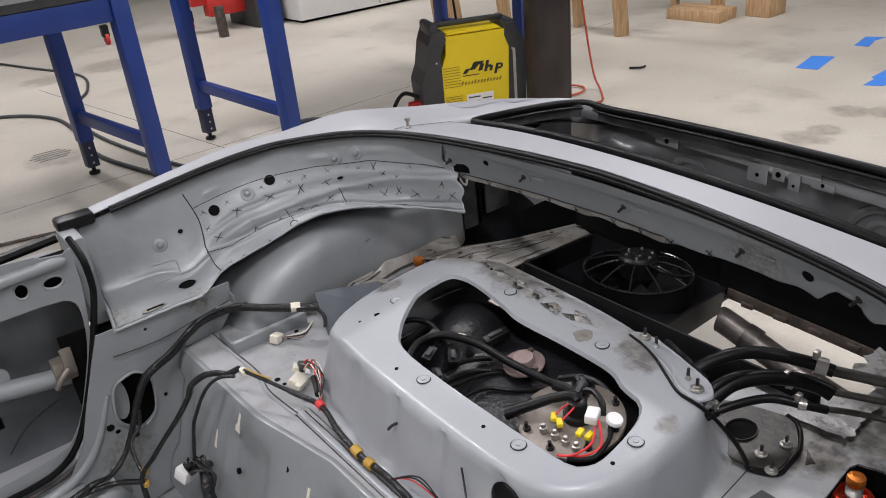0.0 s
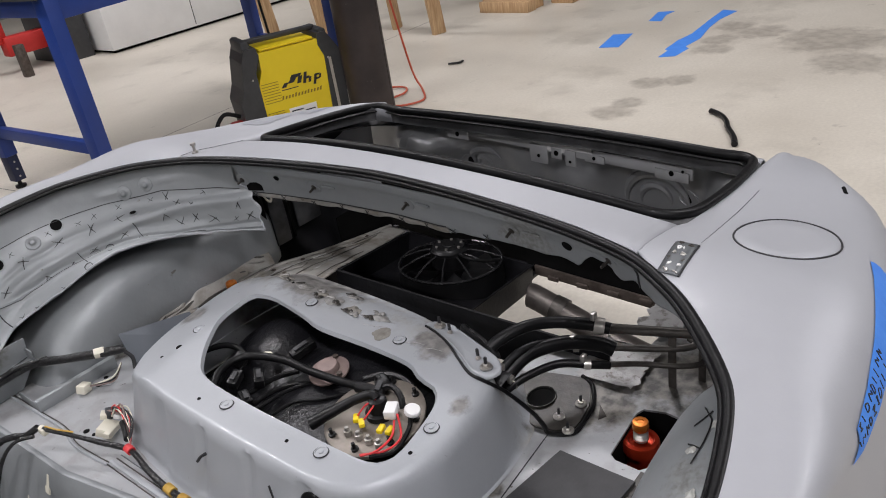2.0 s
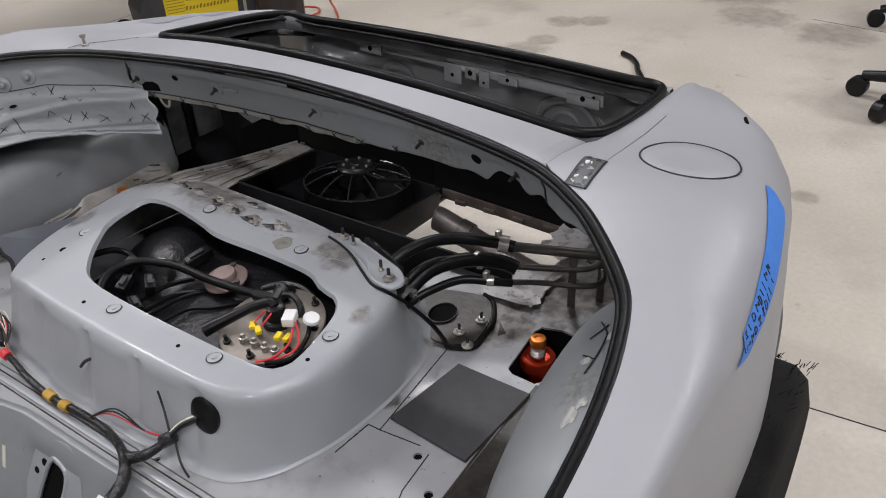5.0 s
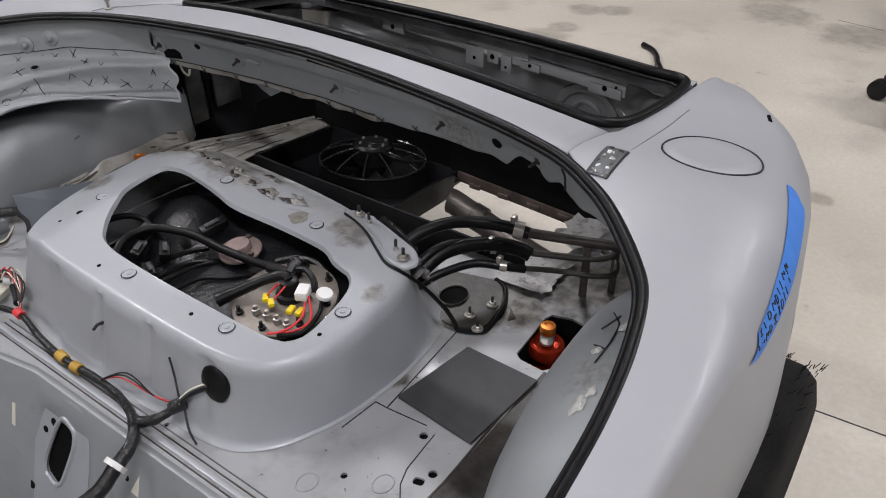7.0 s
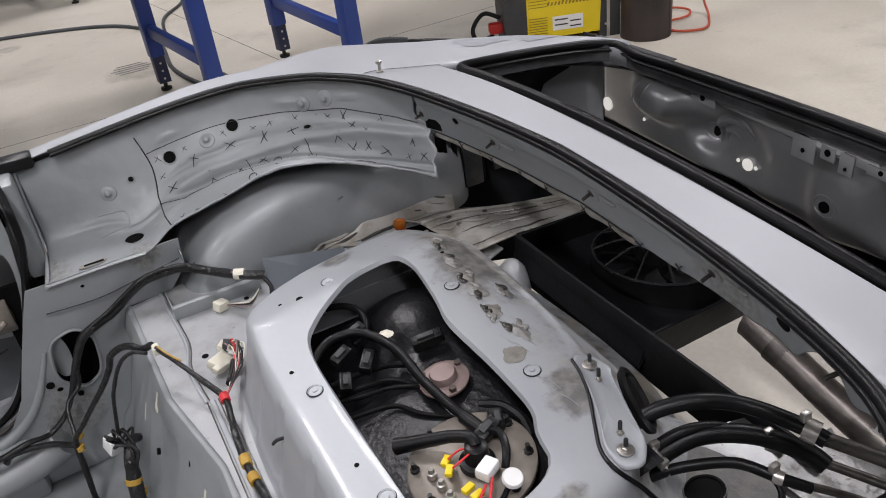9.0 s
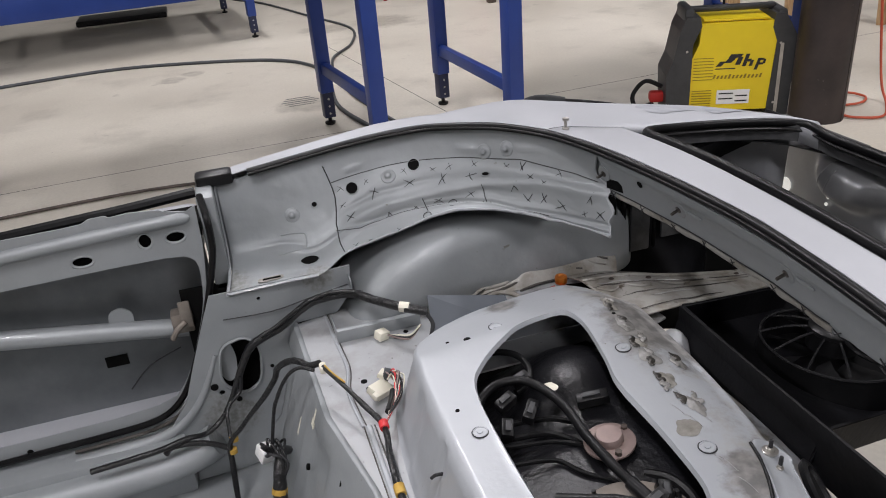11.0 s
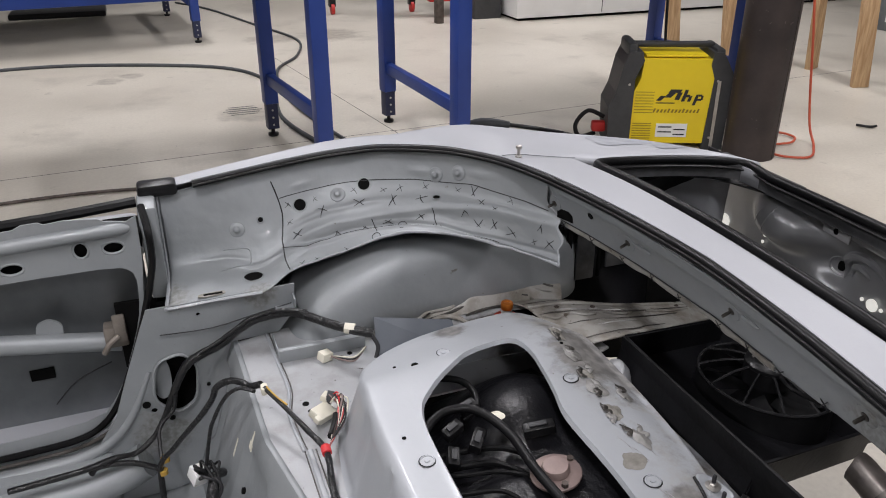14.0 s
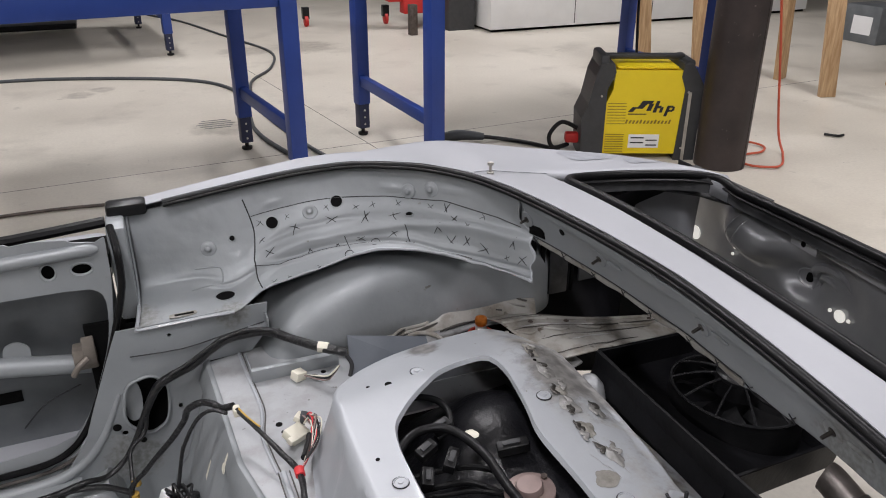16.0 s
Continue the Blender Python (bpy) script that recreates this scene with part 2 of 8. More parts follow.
PIPE = mixed("weathered_steel_pipe", (0.10, 0.088, 0.08), (0.21, 0.19, 0.175), 16.0, 0.30, 0.65, 0.2, 60)
TYRE = mixed("tyre_rubber", (0.006, 0.006, 0.0062), (0.012, 0.012, 0.0124), 20.0, 0.7, 0.0, 0.3, 120, spec=0.15)
OCHRE = mixed("dark_ochre_print", (0.22, 0.15, 0.01), (0.27, 0.19, 0.014), 5.0, 0.5)
WHITE = mixed("white_paint", (0.70, 0.70, 0.69), (0.76, 0.76, 0.75), 3.0, 0.45)
CHARCOAL = mixed("charcoal_plastic", (0.028, 0.029, 0.031), (0.042, 0.043, 0.045), 16.0, 0.45, 0.0, 0.12, 160)
BROWN = mixed("dark_brown_column_paint", (0.014, 0.009, 0.0085), (0.036, 0.025, 0.023), 5.0, 0.42, 0.0, 0.25, 30, speck=(0.11, 0.09, 0.085), speck_scale=34, speck_at=0.70)
ORANGE = mixed("orange_anodised", (0.40, 0.030, 0.012), (0.47, 0.042, 0.014), 12.0, 0.24, 0.75)
AMBER = mixed("amber_anodised", (0.50, 0.15, 0.022), (0.56, 0.18, 0.026), 12.0, 0.24, 0.75)
RED = mixed("red_paint", (0.42, 0.018, 0.015), (0.50, 0.024, 0.02), 8.0, 0.4)
REDWIRE = mixed("red_insulation", (0.60, 0.03, 0.035), (0.66, 0.04, 0.045), 8.0, 0.4)
TAPE = mixed("blue_masking_tape", (0.045, 0.20, 0.66), (0.06, 0.24, 0.72), 20.0, 0.6, 0.0, 0.2, 120)
HARNESS = mixed("harness_tape", (0.006, 0.006, 0.0065), (0.016, 0.016, 0.017), 60.0, 0.26, 0.0, 0.9, 110)
YTAPE = mixed("yellow_harness_tape", (0.46, 0.27, 0.04), (0.55, 0.35, 0.07), 30.0, 0.5)
IVORY = mixed("ivory_plastic", (0.66, 0.63, 0.52), (0.72, 0.69, 0.58), 14.0, 0.4)
SENDER = mixed("zinc_plate", (0.20, 0.175, 0.15), (0.30, 0.265, 0.23), 22.0, 0.4, 0.45)
PINK = mixed("corroded_cap", (0.21, 0.155, 0.145), (0.29, 0.22, 0.20), 26.0, 0.45, 0.3)
INK = mixed("marker_ink", (0.012, 0.012, 0.014), (0.02, 0.02, 0.022), 30.0, 0.5)
CABLE = mixed("grey_rubber_cable", (0.035, 0.038, 0.042), (0.055, 0.06, 0.065), 10.0, 0.45)
CORD = mixed("orange_cord", (0.42, 0.06, 0.028), (0.48, 0.085, 0.035), 10.0, 0.45)
WOOD = wood_mat()
CONCRETE = concrete()
STAINED = stained("oil_stained_concrete", CONCRETE, [(4.06, 0.99, 0, 0.18), (4.13, 0.86, 0, 0.16), (3.56, 0.96, 0, 0.2), (3.70, 0.95, 0, 0.16), (5.33, 0.98, 0, 0.22), (5.2, 0.74, 0, 0.26), (4.98, 0.96, 0, 0.2), (4.76, 0.91, 0, 0.2), (5.05, 0.3, 0, 0.5), (4.6, 0.1, 0, 0.35), (4.45, -0.35, 0, 0.35), (1.93, 6.6, 0, 0.5), (1.38, 6.55, 0, 0.4), (0.81, 4.08, 0, 0.3), (0.0, 5.3, 0, 0.18), (0.16, 5.44, 0, 0.15), (2.05, 0.08, 0, 0.10), (2.6, -0.62, 0, 0.08)], (0.20, 0.18, 0.15), (0.33, 0.30, 0.255), 7, 0.6)
WALL = mixed("wall_paint", (0.16, 0.16, 0.155), (0.20, 0.20, 0.195), 1.5, 0.6, 0, 0.1, 20)
# Emission imitates light coming through holes; nothing behind them shines.
GLOW, _nt, _b = nodes_of("hole_glow")
_b.inputs["Base Color"].default_value = (0.7, 0.68, 0.64, 1)
_b.inputs["Emission Color"].default_value, _b.inputs["Emission Strength"].default_value = (0.95, 0.92, 0.86, 1), 0.55
LIT, _nt, _b = nodes_of("led_panel")
_b.inputs["Emission Color"].default_value, _b.inputs["Emission Strength"].default_value = (1, 0.97, 0.93, 1), 6.0


def part(name, data, material, parent=None, label="", smooth=True, angle=40):
    """Links a bmesh, or (verts, faces), as one mesh object."""
    me = bpy.data.meshes.new(name)
    if isinstance(data, tuple):
        me.from_pydata([tuple(v) for v in data[0]], [], data[1])
    else:
        data.normal_update()
        data.to_mesh(me)
        data.free()
    me.materials.append(material)
    if smooth:
        me.shade_smooth()
        me.set_sharp_from_angle(angle=radians(angle))
    ob = new(name, me)
    if parent is not None:
        ob.parent = parent
    if label:
        ob["label"] = label
    return ob


def thing(name, label, category, group="", kind="", at=(0, 0, 0)):
    ob = new(name)
    ob.location = at
    ob.empty_display_size = 0.05
    return tagged(ob, label, category, group, kind)


def join(*sets):
    v, f = [], []
    for a, b in sets:
        o = len(v)
        v += list(a)
        f += [tuple(i + o for i in q) for q in b]
    return v, f


def moved(s, m):
    return [m @ Vector(p) for p in s[0]], s[1]


def box(x0, x1, y0, y1, z0, z1, bevel=0.0, seg=2):
    bm = bmesh.new()
    bmesh.ops.create_cube(bm, size=1)
    for v in bm.verts:
        v.co = Vector(((x0, x1)[v.co.x > 0], (y0, y1)[v.co.y > 0], (z0, z1)[v.co.z > 0]))
    if bevel:
        bmesh.ops.bevel(bm, geom=bm.edges[:] + bm.verts[:], offset=bevel, segments=seg, affect="EDGES", profile=0.5)
    out = raw(bm)
    return out


def raw(bm):
    bm.verts.index_update()
    s = [v.co.copy() for v in bm.verts], [tuple(v.index for v in f.verts) for f in bm.faces]
    bm.free()
    return s


def catmull(p, n=6, closed=False):
    p = [Vector(q) for q in p]
    out, m = [], len(p)
    for i in range(m if closed else m - 1):
        a, b, c, d = (p[(i + k) % m] if closed else p[min(max(i + k, 0), m - 1)] for k in (-1, 0, 1, 2))
        for j in range(n):
            t = j / n
            out.append(0.5 * (2 * b + (c - a) * t + (2 * a - 5 * b + 4 * c - d) * t * t + (3 * b - a - 3 * c + d) * t ** 3))
    if not closed:
        out.append(p[-1])
    return out


def tube(path, r, n=8, fine=5, closed=False, flat=1.0, caps=True, smooth=True):
    """A round or flattened tube along a path; r may be a number or one radius for each path point."""
    pts = catmull(path, fine, closed) if smooth else [Vector(p) for p in path]
    m = len(pts)
    rs = [r] * m if not isinstance(r, (list, tuple)) else [float(np.interp(i / (m - 1) * (len(r) - 1), range(len(r)), r)) for i in range(m)]
    v, f = [], []
    up = None
    for i, p in enumerate(pts):
        a, b = pts[i - 1] if i or closed else p, pts[(i + 1) % m] if i < m - 1 or closed else p
        t = (b - a).normalized() if (b - a).length > 1e-9 else Vector((0, 0, 1))
        if up is None:
            up = Vector((0, 0, 1)) if abs(t.z) < 0.9 else Vector((1, 0, 0))
        s = t.cross(up).normalized()
        up = s.cross(t).normalized()
        for k in range(n):
            w = 2 * math.pi * k / n
            v.append(p + rs[i] * (math.cos(w) * s + flat * math.sin(w) * up))
    for i in range(m if closed else m - 1):
        for k in range(n):
            f.append((i * n + k, i * n + (k + 1) % n, (i + 1) % m * n + (k + 1) % n, (i + 1) % m * n + k))
    if caps and not closed:
        f += [tuple(range(n - 1, -1, -1)), tuple((m - 1) * n + k for k in range(n))]
    return v, f


def lathe(profile, n=24, at=(0, 0, 0), m=None):
    """Turns (radius, height) pairs round z."""
    v, f = [], []
    for r, z in profile:
        for k in range(n):
            w = 2 * math.pi * k / n
            v.append(Vector((r * math.cos(w), r * math.sin(w), z)))
    for i in range(len(profile) - 1):
        for k in range(n):
            f.append((i * n + k, i * n + (k + 1) % n, (i + 1) * n + (k + 1) % n, (i + 1) * n + k))
    f += [tuple(range(n - 1, -1, -1)), tuple((len(profile) - 1) * n + k for k in range(n))]
    mm = Matrix.Translation(at) @ (m or Matrix())
    return [mm @ p for p in v], f


def loft(loops, closed=True):
    v, f, n = [], [], len(loops[0])
    for lp in loops:
        v += [Vector(p) for p in lp]
    for i in range(len(loops) - 1):
        for k in range(n if closed else n - 1):
            f.append((i * n + k, i * n + (k + 1) % n, (i + 1) * n + (k + 1) % n, (i + 1) * n + k))
    return v, f


def thick(ob, t, offset=-1.0):
    mod = ob.modifiers.new("thickness", "SOLIDIFY")
    mod.thickness, mod.offset = t, offset
    return ob


def plate(outline, holes=(), z=0.0, t=0.003):
    """A flat sheet of thickness t in the plane z with real holes, all given as (x, y) loops."""
    from mathutils.geometry import tessellate_polygon
    loops = [[Vector((x, y, 0)) for x, y in lp] for lp in (outline, *holes)]
    flat = [p for lp in loops for p in lp]
    tris = tessellate_polygon(loops)
    n = len(flat)
    v = [Vector((p.x, p.y, z)) for p in flat] + [Vector((p.x, p.y, z - t)) for p in flat]
    f = []
    for a, b, c in tris:
        up = (flat[b] - flat[a]).cross(flat[c] - flat[a]).z > 0
        f.append((a, b, c) if up else (c, b, a))
        f.append((c + n, b + n, a + n) if up else (a + n, b + n, c + n))
    o = 0
    for lp in loops:
        k = len(lp)
        for i in range(k):
            a, b = o + i, o + (i + 1) % k
            f.append((a, b, b + n, a + n))
        o += k
    return v, f


def ring(cx, cy, r, n=16, ry=None):
    return [(cx + r * math.cos(2 * math.pi * k / n), cy + (ry or r) * math.sin(2 * math.pi * k / n)) for k in range(n)]


def surface(rows, u, w):
    """A point on the smooth sheet through rows of points; u goes over the rows, w along each."""
    def along(p, t):
        m = len(p)
        t = min(max(t, 0), 1) * (m - 1)
        i = min(int(t), m - 2)
        t -= i
        a, b, c, d = (p[min(max(i + k, 0), m - 1)] for k in (-1, 0, 1, 2))
        return 0.5 * (2 * b + (c - a) * t + (2 * a - 5 * b + 4 * c - d) * t * t + (3 * b - a - 3 * c + d) * t ** 3)
    return along([along([Vector(q) for q in r], w) for r in rows], u)


def sheet(rows, nu, nw):
    return loft([[surface(rows, i / nu, j / nw) for j in range(nw + 1)] for i in range(nu + 1)], closed=False)


def frame_on(rows, u, w):
    """A matrix that stands on the sheet: x along the rows, y across, z out."""
    p = surface(rows, u, w)
    a = (surface(rows, u + 0.01, w) - surface(rows, u - 0.01, w)).normalized()
    b = (surface(rows, u, w + 0.01) - surface(rows, u, w - 0.01)).normalized()
    nrm = a.cross(b).normalized()
    b = nrm.cross(a)
    return Matrix(((a.x, b.x, nrm.x, p.x), (a.y, b.y, nrm.y, p.y), (a.z, b.z, nrm.z, p.z), (0, 0, 0, 1)))


def bolt(at, r=0.009, m=None, h=0.006):
    """A washer with a hexagonal head."""
    return join(lathe([(r, 0), (r, 0.0018), (r * 0.92, 0.0022)], 14, at, m), lathe([(r * 0.58, 0.0022), (r * 0.58, h), (r * 0.48, h + 0.001)], 6, at, m))

# ---- workshop: floor, walls, ceiling ----
floor = tagged(part("floor", box(-7, 11, -8, 12, -0.2, 0.0), STAINED), "polished grey-beige concrete floor with oil stains", "floor", kind="structure")
# Walls and ceiling stay unseen; their grey limits the bounced light.
for nm, b in (("wall_north", (-7, 11, 12, 12.2, 0, 4.6)), ("wall_south", (-7, 11, -8.2, -8, 0, 4.6)),
              ("wall_east", (11, 11.2, -8, 12, 0, 4.6)), ("wall_west", (-7.2, -7, -8, 12, 0, 4.6))):
    tagged(part(nm, box(*b), WALL), "unseen grey workshop wall", "wall", kind="structure")
tagged(part("ceiling", box(-7.2, 11.2, -8.2, 12.2, 4.6, 4.8), WALL), "unseen grey workshop ceiling", "ceiling", kind="structure")


def ceiling_lights():
    k = thing("ceiling_light", "long white LED strip light on the ceiling", "light", "ceiling lights", at=(0, 0, 4.55))
    part("housing", box(-0.1, 0.1, -0.7, 0.7, 0, 0.05, 0.01), WHITE, k)
    part("diffuser", box(-0.08, 0.08, -0.66, 0.66, -0.012, -0.001), LIT, k, "glowing white diffuser")
    # All strips hang unseen; the last two brighten deck and wheel house.
    spots = [(-4.4, -1.6), (-4.4, 2.4), (-0.5, -1.5), (0.2, 3.0), (4.2, -2.6), (4.2, 2.0), (0.6, 7.0), (4.2, 6.5), (7.6, -3.6), (-0.6, -5.2)]
    for i, (x, y) in enumerate(spots):
        if i == 0:
            k.location = (x, y, 4.55)
        else:
            copy_thing(k, pose(x, y, 4.55))
        lamp = bpy.data.lights.new("strip_lamp", "AREA")
        lamp.shape, lamp.size, lamp.size_y, lamp.energy, lamp.color = "RECTANGLE", 0.3, 1.5, LAMP_POWER, (0.985, 0.955, 1.0)
        lo = new("strip_lamp", lamp)
        lo.location = (x, y, 4.53)


ceiling_lights()

# ---- the car body ----
car = thing("convertible_car", "stripped silver convertible body shell with bare rear cockpit", "car")


def ztop(x):
    """Height of the skin along the sides."""
    return float(np.interp(x, [-0.3, 0.33, 0.6, 0.8, 0.86, 0.92, 1.0, 1.1, 1.2, 1.36, 1.44, 1.48], [0.69, 0.784, 0.82, 0.842, 0.846, 0.844, 0.829, 0.812, 0.801, 0.788, 0.778, 0.77]))


def deck_z(x, y):
    """Height of the crowned deck between the sides."""
    mid = float(np.interp(x, [0.8, 0.93, 1.02, 1.1, 1.2, 1.38, 1.44], [0.85, 0.858, 0.865, 0.859, 0.842, 0.798, 0.786]))
    f = min(1.0, (y / 0.53) ** 2)
    return mid + (ztop(x) - mid) * f


# cockpit edge: half of the plan curve, from the middle to the front
EDGE = [(0.957, 0.0), (0.949, 0.17), (0.935, 0.32), (0.917, 0.43), (0.89, 0.525), (0.842, 0.597), (0.80, 0.645),
        (0.735, 0.703), (0.685, 0.735), (0.61, 0.757), (0.53, 0.77), (0.44, 0.776), (0.33, 0.78)]
LEFT_EXT = [(0.22, 0.782), (0.05, 0.782), (-0.25, 0.78)]


def edge_point(x, y, dz=0.0):
    return Vector((x, y, deck_z(x, y) - 0.012 + dz))


right_edge = [edge_point(x, y) for x, y in EDGE]
left_edge = [edge_point(x, -y) for x, y in EDGE + LEFT_EXT]
EDGE_LINE = catmull(left_edge[::-1] + right_edge[1:], 6)


def seal_strip(line, r, dz, inward, name, flat=1.0):
    pts = []
    c = Vector((0.45, 0.0, 0.0))
    for i, p in enumerate(line):
        a, b = line[max(i - 1, 0)], line[min(i + 1, len(line) - 1)]
        t = (b - a).normalized()
        side = t.cross(Vector((0, 0, 1))).normalized()
        if side.dot(c - Vector((p.x, p.y, 0))) < 0:
            side = -side
        pts.append(p + side * inward + Vector((0, 0, dz)))
    return part(name, tube(pts, r, 10, smooth=False, flat=flat), RUBBER, car, "black rubber weatherstrip round the cockpit")


seal_strip(EDGE_LINE, 0.0078, 0.006, 0.0105, "cockpit_seal", 0.9)
seal_strip(EDGE_LINE, 0.0036, 0.003, 0.0185, "seal_lip", 1.0)


# outer skin of one side: rows along x, from the inner boundary over the crest and down
def outline_y(x, sign=-1):
    slim = 0.0 if sign > 0 else float(np.interp(x, [0.8, 0.9, 1.0, 1.1, 1.2, 1.3, 1.4], [0.0, 0.006, 0.013, 0.016, 0.014, 0.010, 0.004]))
    return -slim + float(np.interp(x, [-0.3, 0.3, 0.6, 0.86, 1.0, 1.1, 1.2, 1.3, 1.38, 1.43, 1.475, 1.49], [0.82, 0.826, 0.832, 0.836, 0.830, 0.816, 0.790, 0.745, 0.685, 0.64, 0.555, 0.51]))


def inner_y(x):
    if x < 0.885:
        xs = [p[0] for p in (EDGE + LEFT_EXT)][::-1]
        ys = [p[1] for p in (EDGE + LEFT_EXT)][::-1]
        return float(np.interp(x, xs, ys)) - 0.003
    return float(np.interp(x, [1.405, 1.48], [0.53, 0.465]))


def shoulder(x, sign=-1):
    """Radius of the rolled shoulder, tighter ahead of the wheel."""
    return min(0.105, (outline_y(x, sign) - inner_y(x)) * 0.75) * float(np.interp(x, [0.5, 0.62, 0.74, 0.82], [0.42, 0.48, 0.85, 1.0]))


def side_skin(sign, x0, name, x1=1.405):
    xs = sorted(set([round(v, 3) for v in np.linspace(x0, 0.7, 16)] + [round(v, 3) for v in np.linspace(0.7, x1, 38)]))
    rows = []
    for x in xs:
        yi, yo, zt = inner_y(x), outline_y(x, sign), ztop(x)
        wid = yo - yi
        rad = shoulder(x, sign)
        row = [(x, sign * (yi + 0.002), zt - 0.016), (x, sign * yi, zt - 0.006), (x, sign * (yi + 0.006), zt)]
        if x < 1.02:
            row[:2] = [(x, sign * (yi - 0.006), zt - 0.0006), (x, sign * (yi - 0.001), zt - 0.0003)]
        for k in range(1, 7):
            row.append((x, sign * (yi + 0.006 + (wid - rad - 0.006) * k / 6), zt + 0.004 * min(1.0, max(0.0, (x - 0.75) / 0.2)) * math.sin(math.pi * k / 6)))
        for k in range(1, 9):
            w = k / 8 * math.pi / 2
            row.append((x, sign * (yo - rad + rad * math.sin(w)), zt - rad * 0.85 * (1 - math.cos(w))))
        low = float(np.interp(x, [-0.3, 0.38, 0.5, 0.8, 1.0, 1.15, 1.43], [0.28, 0.30, 0.54, 0.625, 0.585, 0.42, 0.40]))
        zz = zt - rad * 0.85
        flare = float(np.interp(x, [0.3, 0.55, 0.75, 0.95, 1.12, 1.2], [-0.012, 0.026, 0.026, 0.012, -0.004, -0.012]))
        for k in range(1, 6):
            row.append((x, sign * (yo + (0.004 if sign < 0 else 0.010) * math.sin(math.pi * k / 5) + flare * (k / 5)), zz + (low - zz) * k / 5))
        row.append((x, sign * (yo + flare - 0.02), low + 0.002))
        rows.append(row if sign < 0 else row[::-1])
    if x1 < 1.41:
        end = rows[-1]
        rows.append([(x + 0.006, y, z - 0.006) for x, y, z in end])
        rows.append([(x + 0.008, y, min(z, 0.6)) for x, y, z in end])
    ob = part(name, loft(rows, closed=False), PAINT, car, "silver painted rear quarter panel", angle=60)
    return thick(ob, 0.0025)


side_skin(-1, -0.25, "quarter_panel")
side_skin(1, 0.255, "quarter_panel", 1.475)

# deck between the cockpit edge and the boot opening
TF = lambda y: 1.008 + 0.012 * (y / 0.48) ** 2 + 0.015 * y / 0.48
TR = lambda y: 1.388 + 0.03 * (y / 0.5)


def edge_x(y):
    ys = [p[1] for p in EDGE]
    return float(np.interp(abs(y), ys, [p[0] for p in EDGE]))


rows = []
for j in range(41):
    y = -0.526 + 1.052 * j / 40
    a, b = edge_x(y) - 0.004, TF(y)
    rows.append([(a + 0.001, y, deck_z(a, y) - 0.016), (a, y, deck_z(a, y) - 0.004)] + [(a + (b - a) * k / 8, y, deck_z(a + (b - a) * k / 8, y)) for k in range(9)] + [(b + 0.002, y, deck_z(b, y) - 0.03)])
thick(part("rear_deck", loft(rows, closed=False), PAINT, car, "silver painted deck behind the cockpit", angle=60), 0.0025)
rows = []
for j in range(41):
    y = -0.525 + 1.05 * j / 40
    a = TR(y)
    rows.append([(a - 0.002, y, deck_z(a, y) - 0.035), (a, y, deck_z(a, y) - 0.006), (a + 0.012, y, deck_z(a, y) - 0.006), (a + 0.025, y, deck_z(a, y) - 0.022), (a + 0.135, y, deck_z(a, y) - 0.083), (1.60, y, 0.60), (1.60, y, 0.52), (1.59, y, 0.40)])
thick(part("tail_panel", loft(rows[::-1], closed=False), PAINT, car, "silver painted tail panel without its bumper"), 0.0025)

# black rubber seal round the boot opening
tl = [(TF(y) + 0.012, y) for y in np.linspace(-0.45, 0.42, 12)]
loop = tl + [(1.055, 0.452), (1.09, 0.480), (1.2, 0.506), (1.30, 0.500), (1.385, 0.485), (1.425, 0.455)] + [(TR(y) - 0.012, y) for y in np.linspace(0.36, -0.45, 10)] + [(1.352, -0.50), (1.32, -0.522), (1.22, -0.53), (1.10, -0.528), (1.045, -0.517), (1.020, -0.492)]
loop3 = [Vector((x, y, deck_z(x, y) + 0.001)) for x, y in loop]
part("boot_seal", tube(loop3, 0.0088, 10, 4, closed=True), RUBBER, car, "thick black rubber seal round the boot opening")
inn, gut, low = [], [], []
for x, y in loop:
    d = Vector((1.22 - x, (-0.03 - y) * 0.5))
    d.normalize()
    inn.append(Vector((x + d.x * 0.010, y + d.y * 0.010, deck_z(x, y) - 0.010)))
    gut.append(Vector((x - d.x * 0.02, y - d.y * 0.02, deck_z(x, y) - 0.008)))
    low.append(Vector((x + d.x * 0.004, y + d.y * 0.004, deck_z(x, y) - 0.034)))
part("seal_carrier", tube(inn, 0.0035, 8, 4, closed=True), BLACK, car)
# Gutter is coloured dark for the shade under the seal.
part("boot_gutter", loft([gut, [Vector(p) for p in loop3], low]), DARKWALL, car, "dark rain gutter of the boot opening")

# ---- inside the shell ----
ZS = 0.487


def polar(poly, centre, n):
    """Samples a star-shaped outline at even angles round its centre."""
    cx, cy = centre
    pts = [(x - cx, y - cy) for x, y in poly]
    out = []
    for k in range(n):
        w = 2 * math.pi * k / n
        dx, dy = math.cos(w), math.sin(w)
        best = None
        for i in range(len(pts)):
            (ax, ay), (bx, by) = pts[i], pts[(i + 1) % len(pts)]
            den = dx * (by - ay) - dy * (bx - ax)
            if abs(den) < 1e-12:
                continue
            s = (ax * (by - ay) - ay * (bx - ax)) / den
            q = (ax * dy - ay * dx) / den
            if s > 0 and -1e-6 <= q <= 1 + 1e-6:
                best = s if best is None else max(best, s)
        out.append((cx + dx * best, cy + dy * best))
    return out


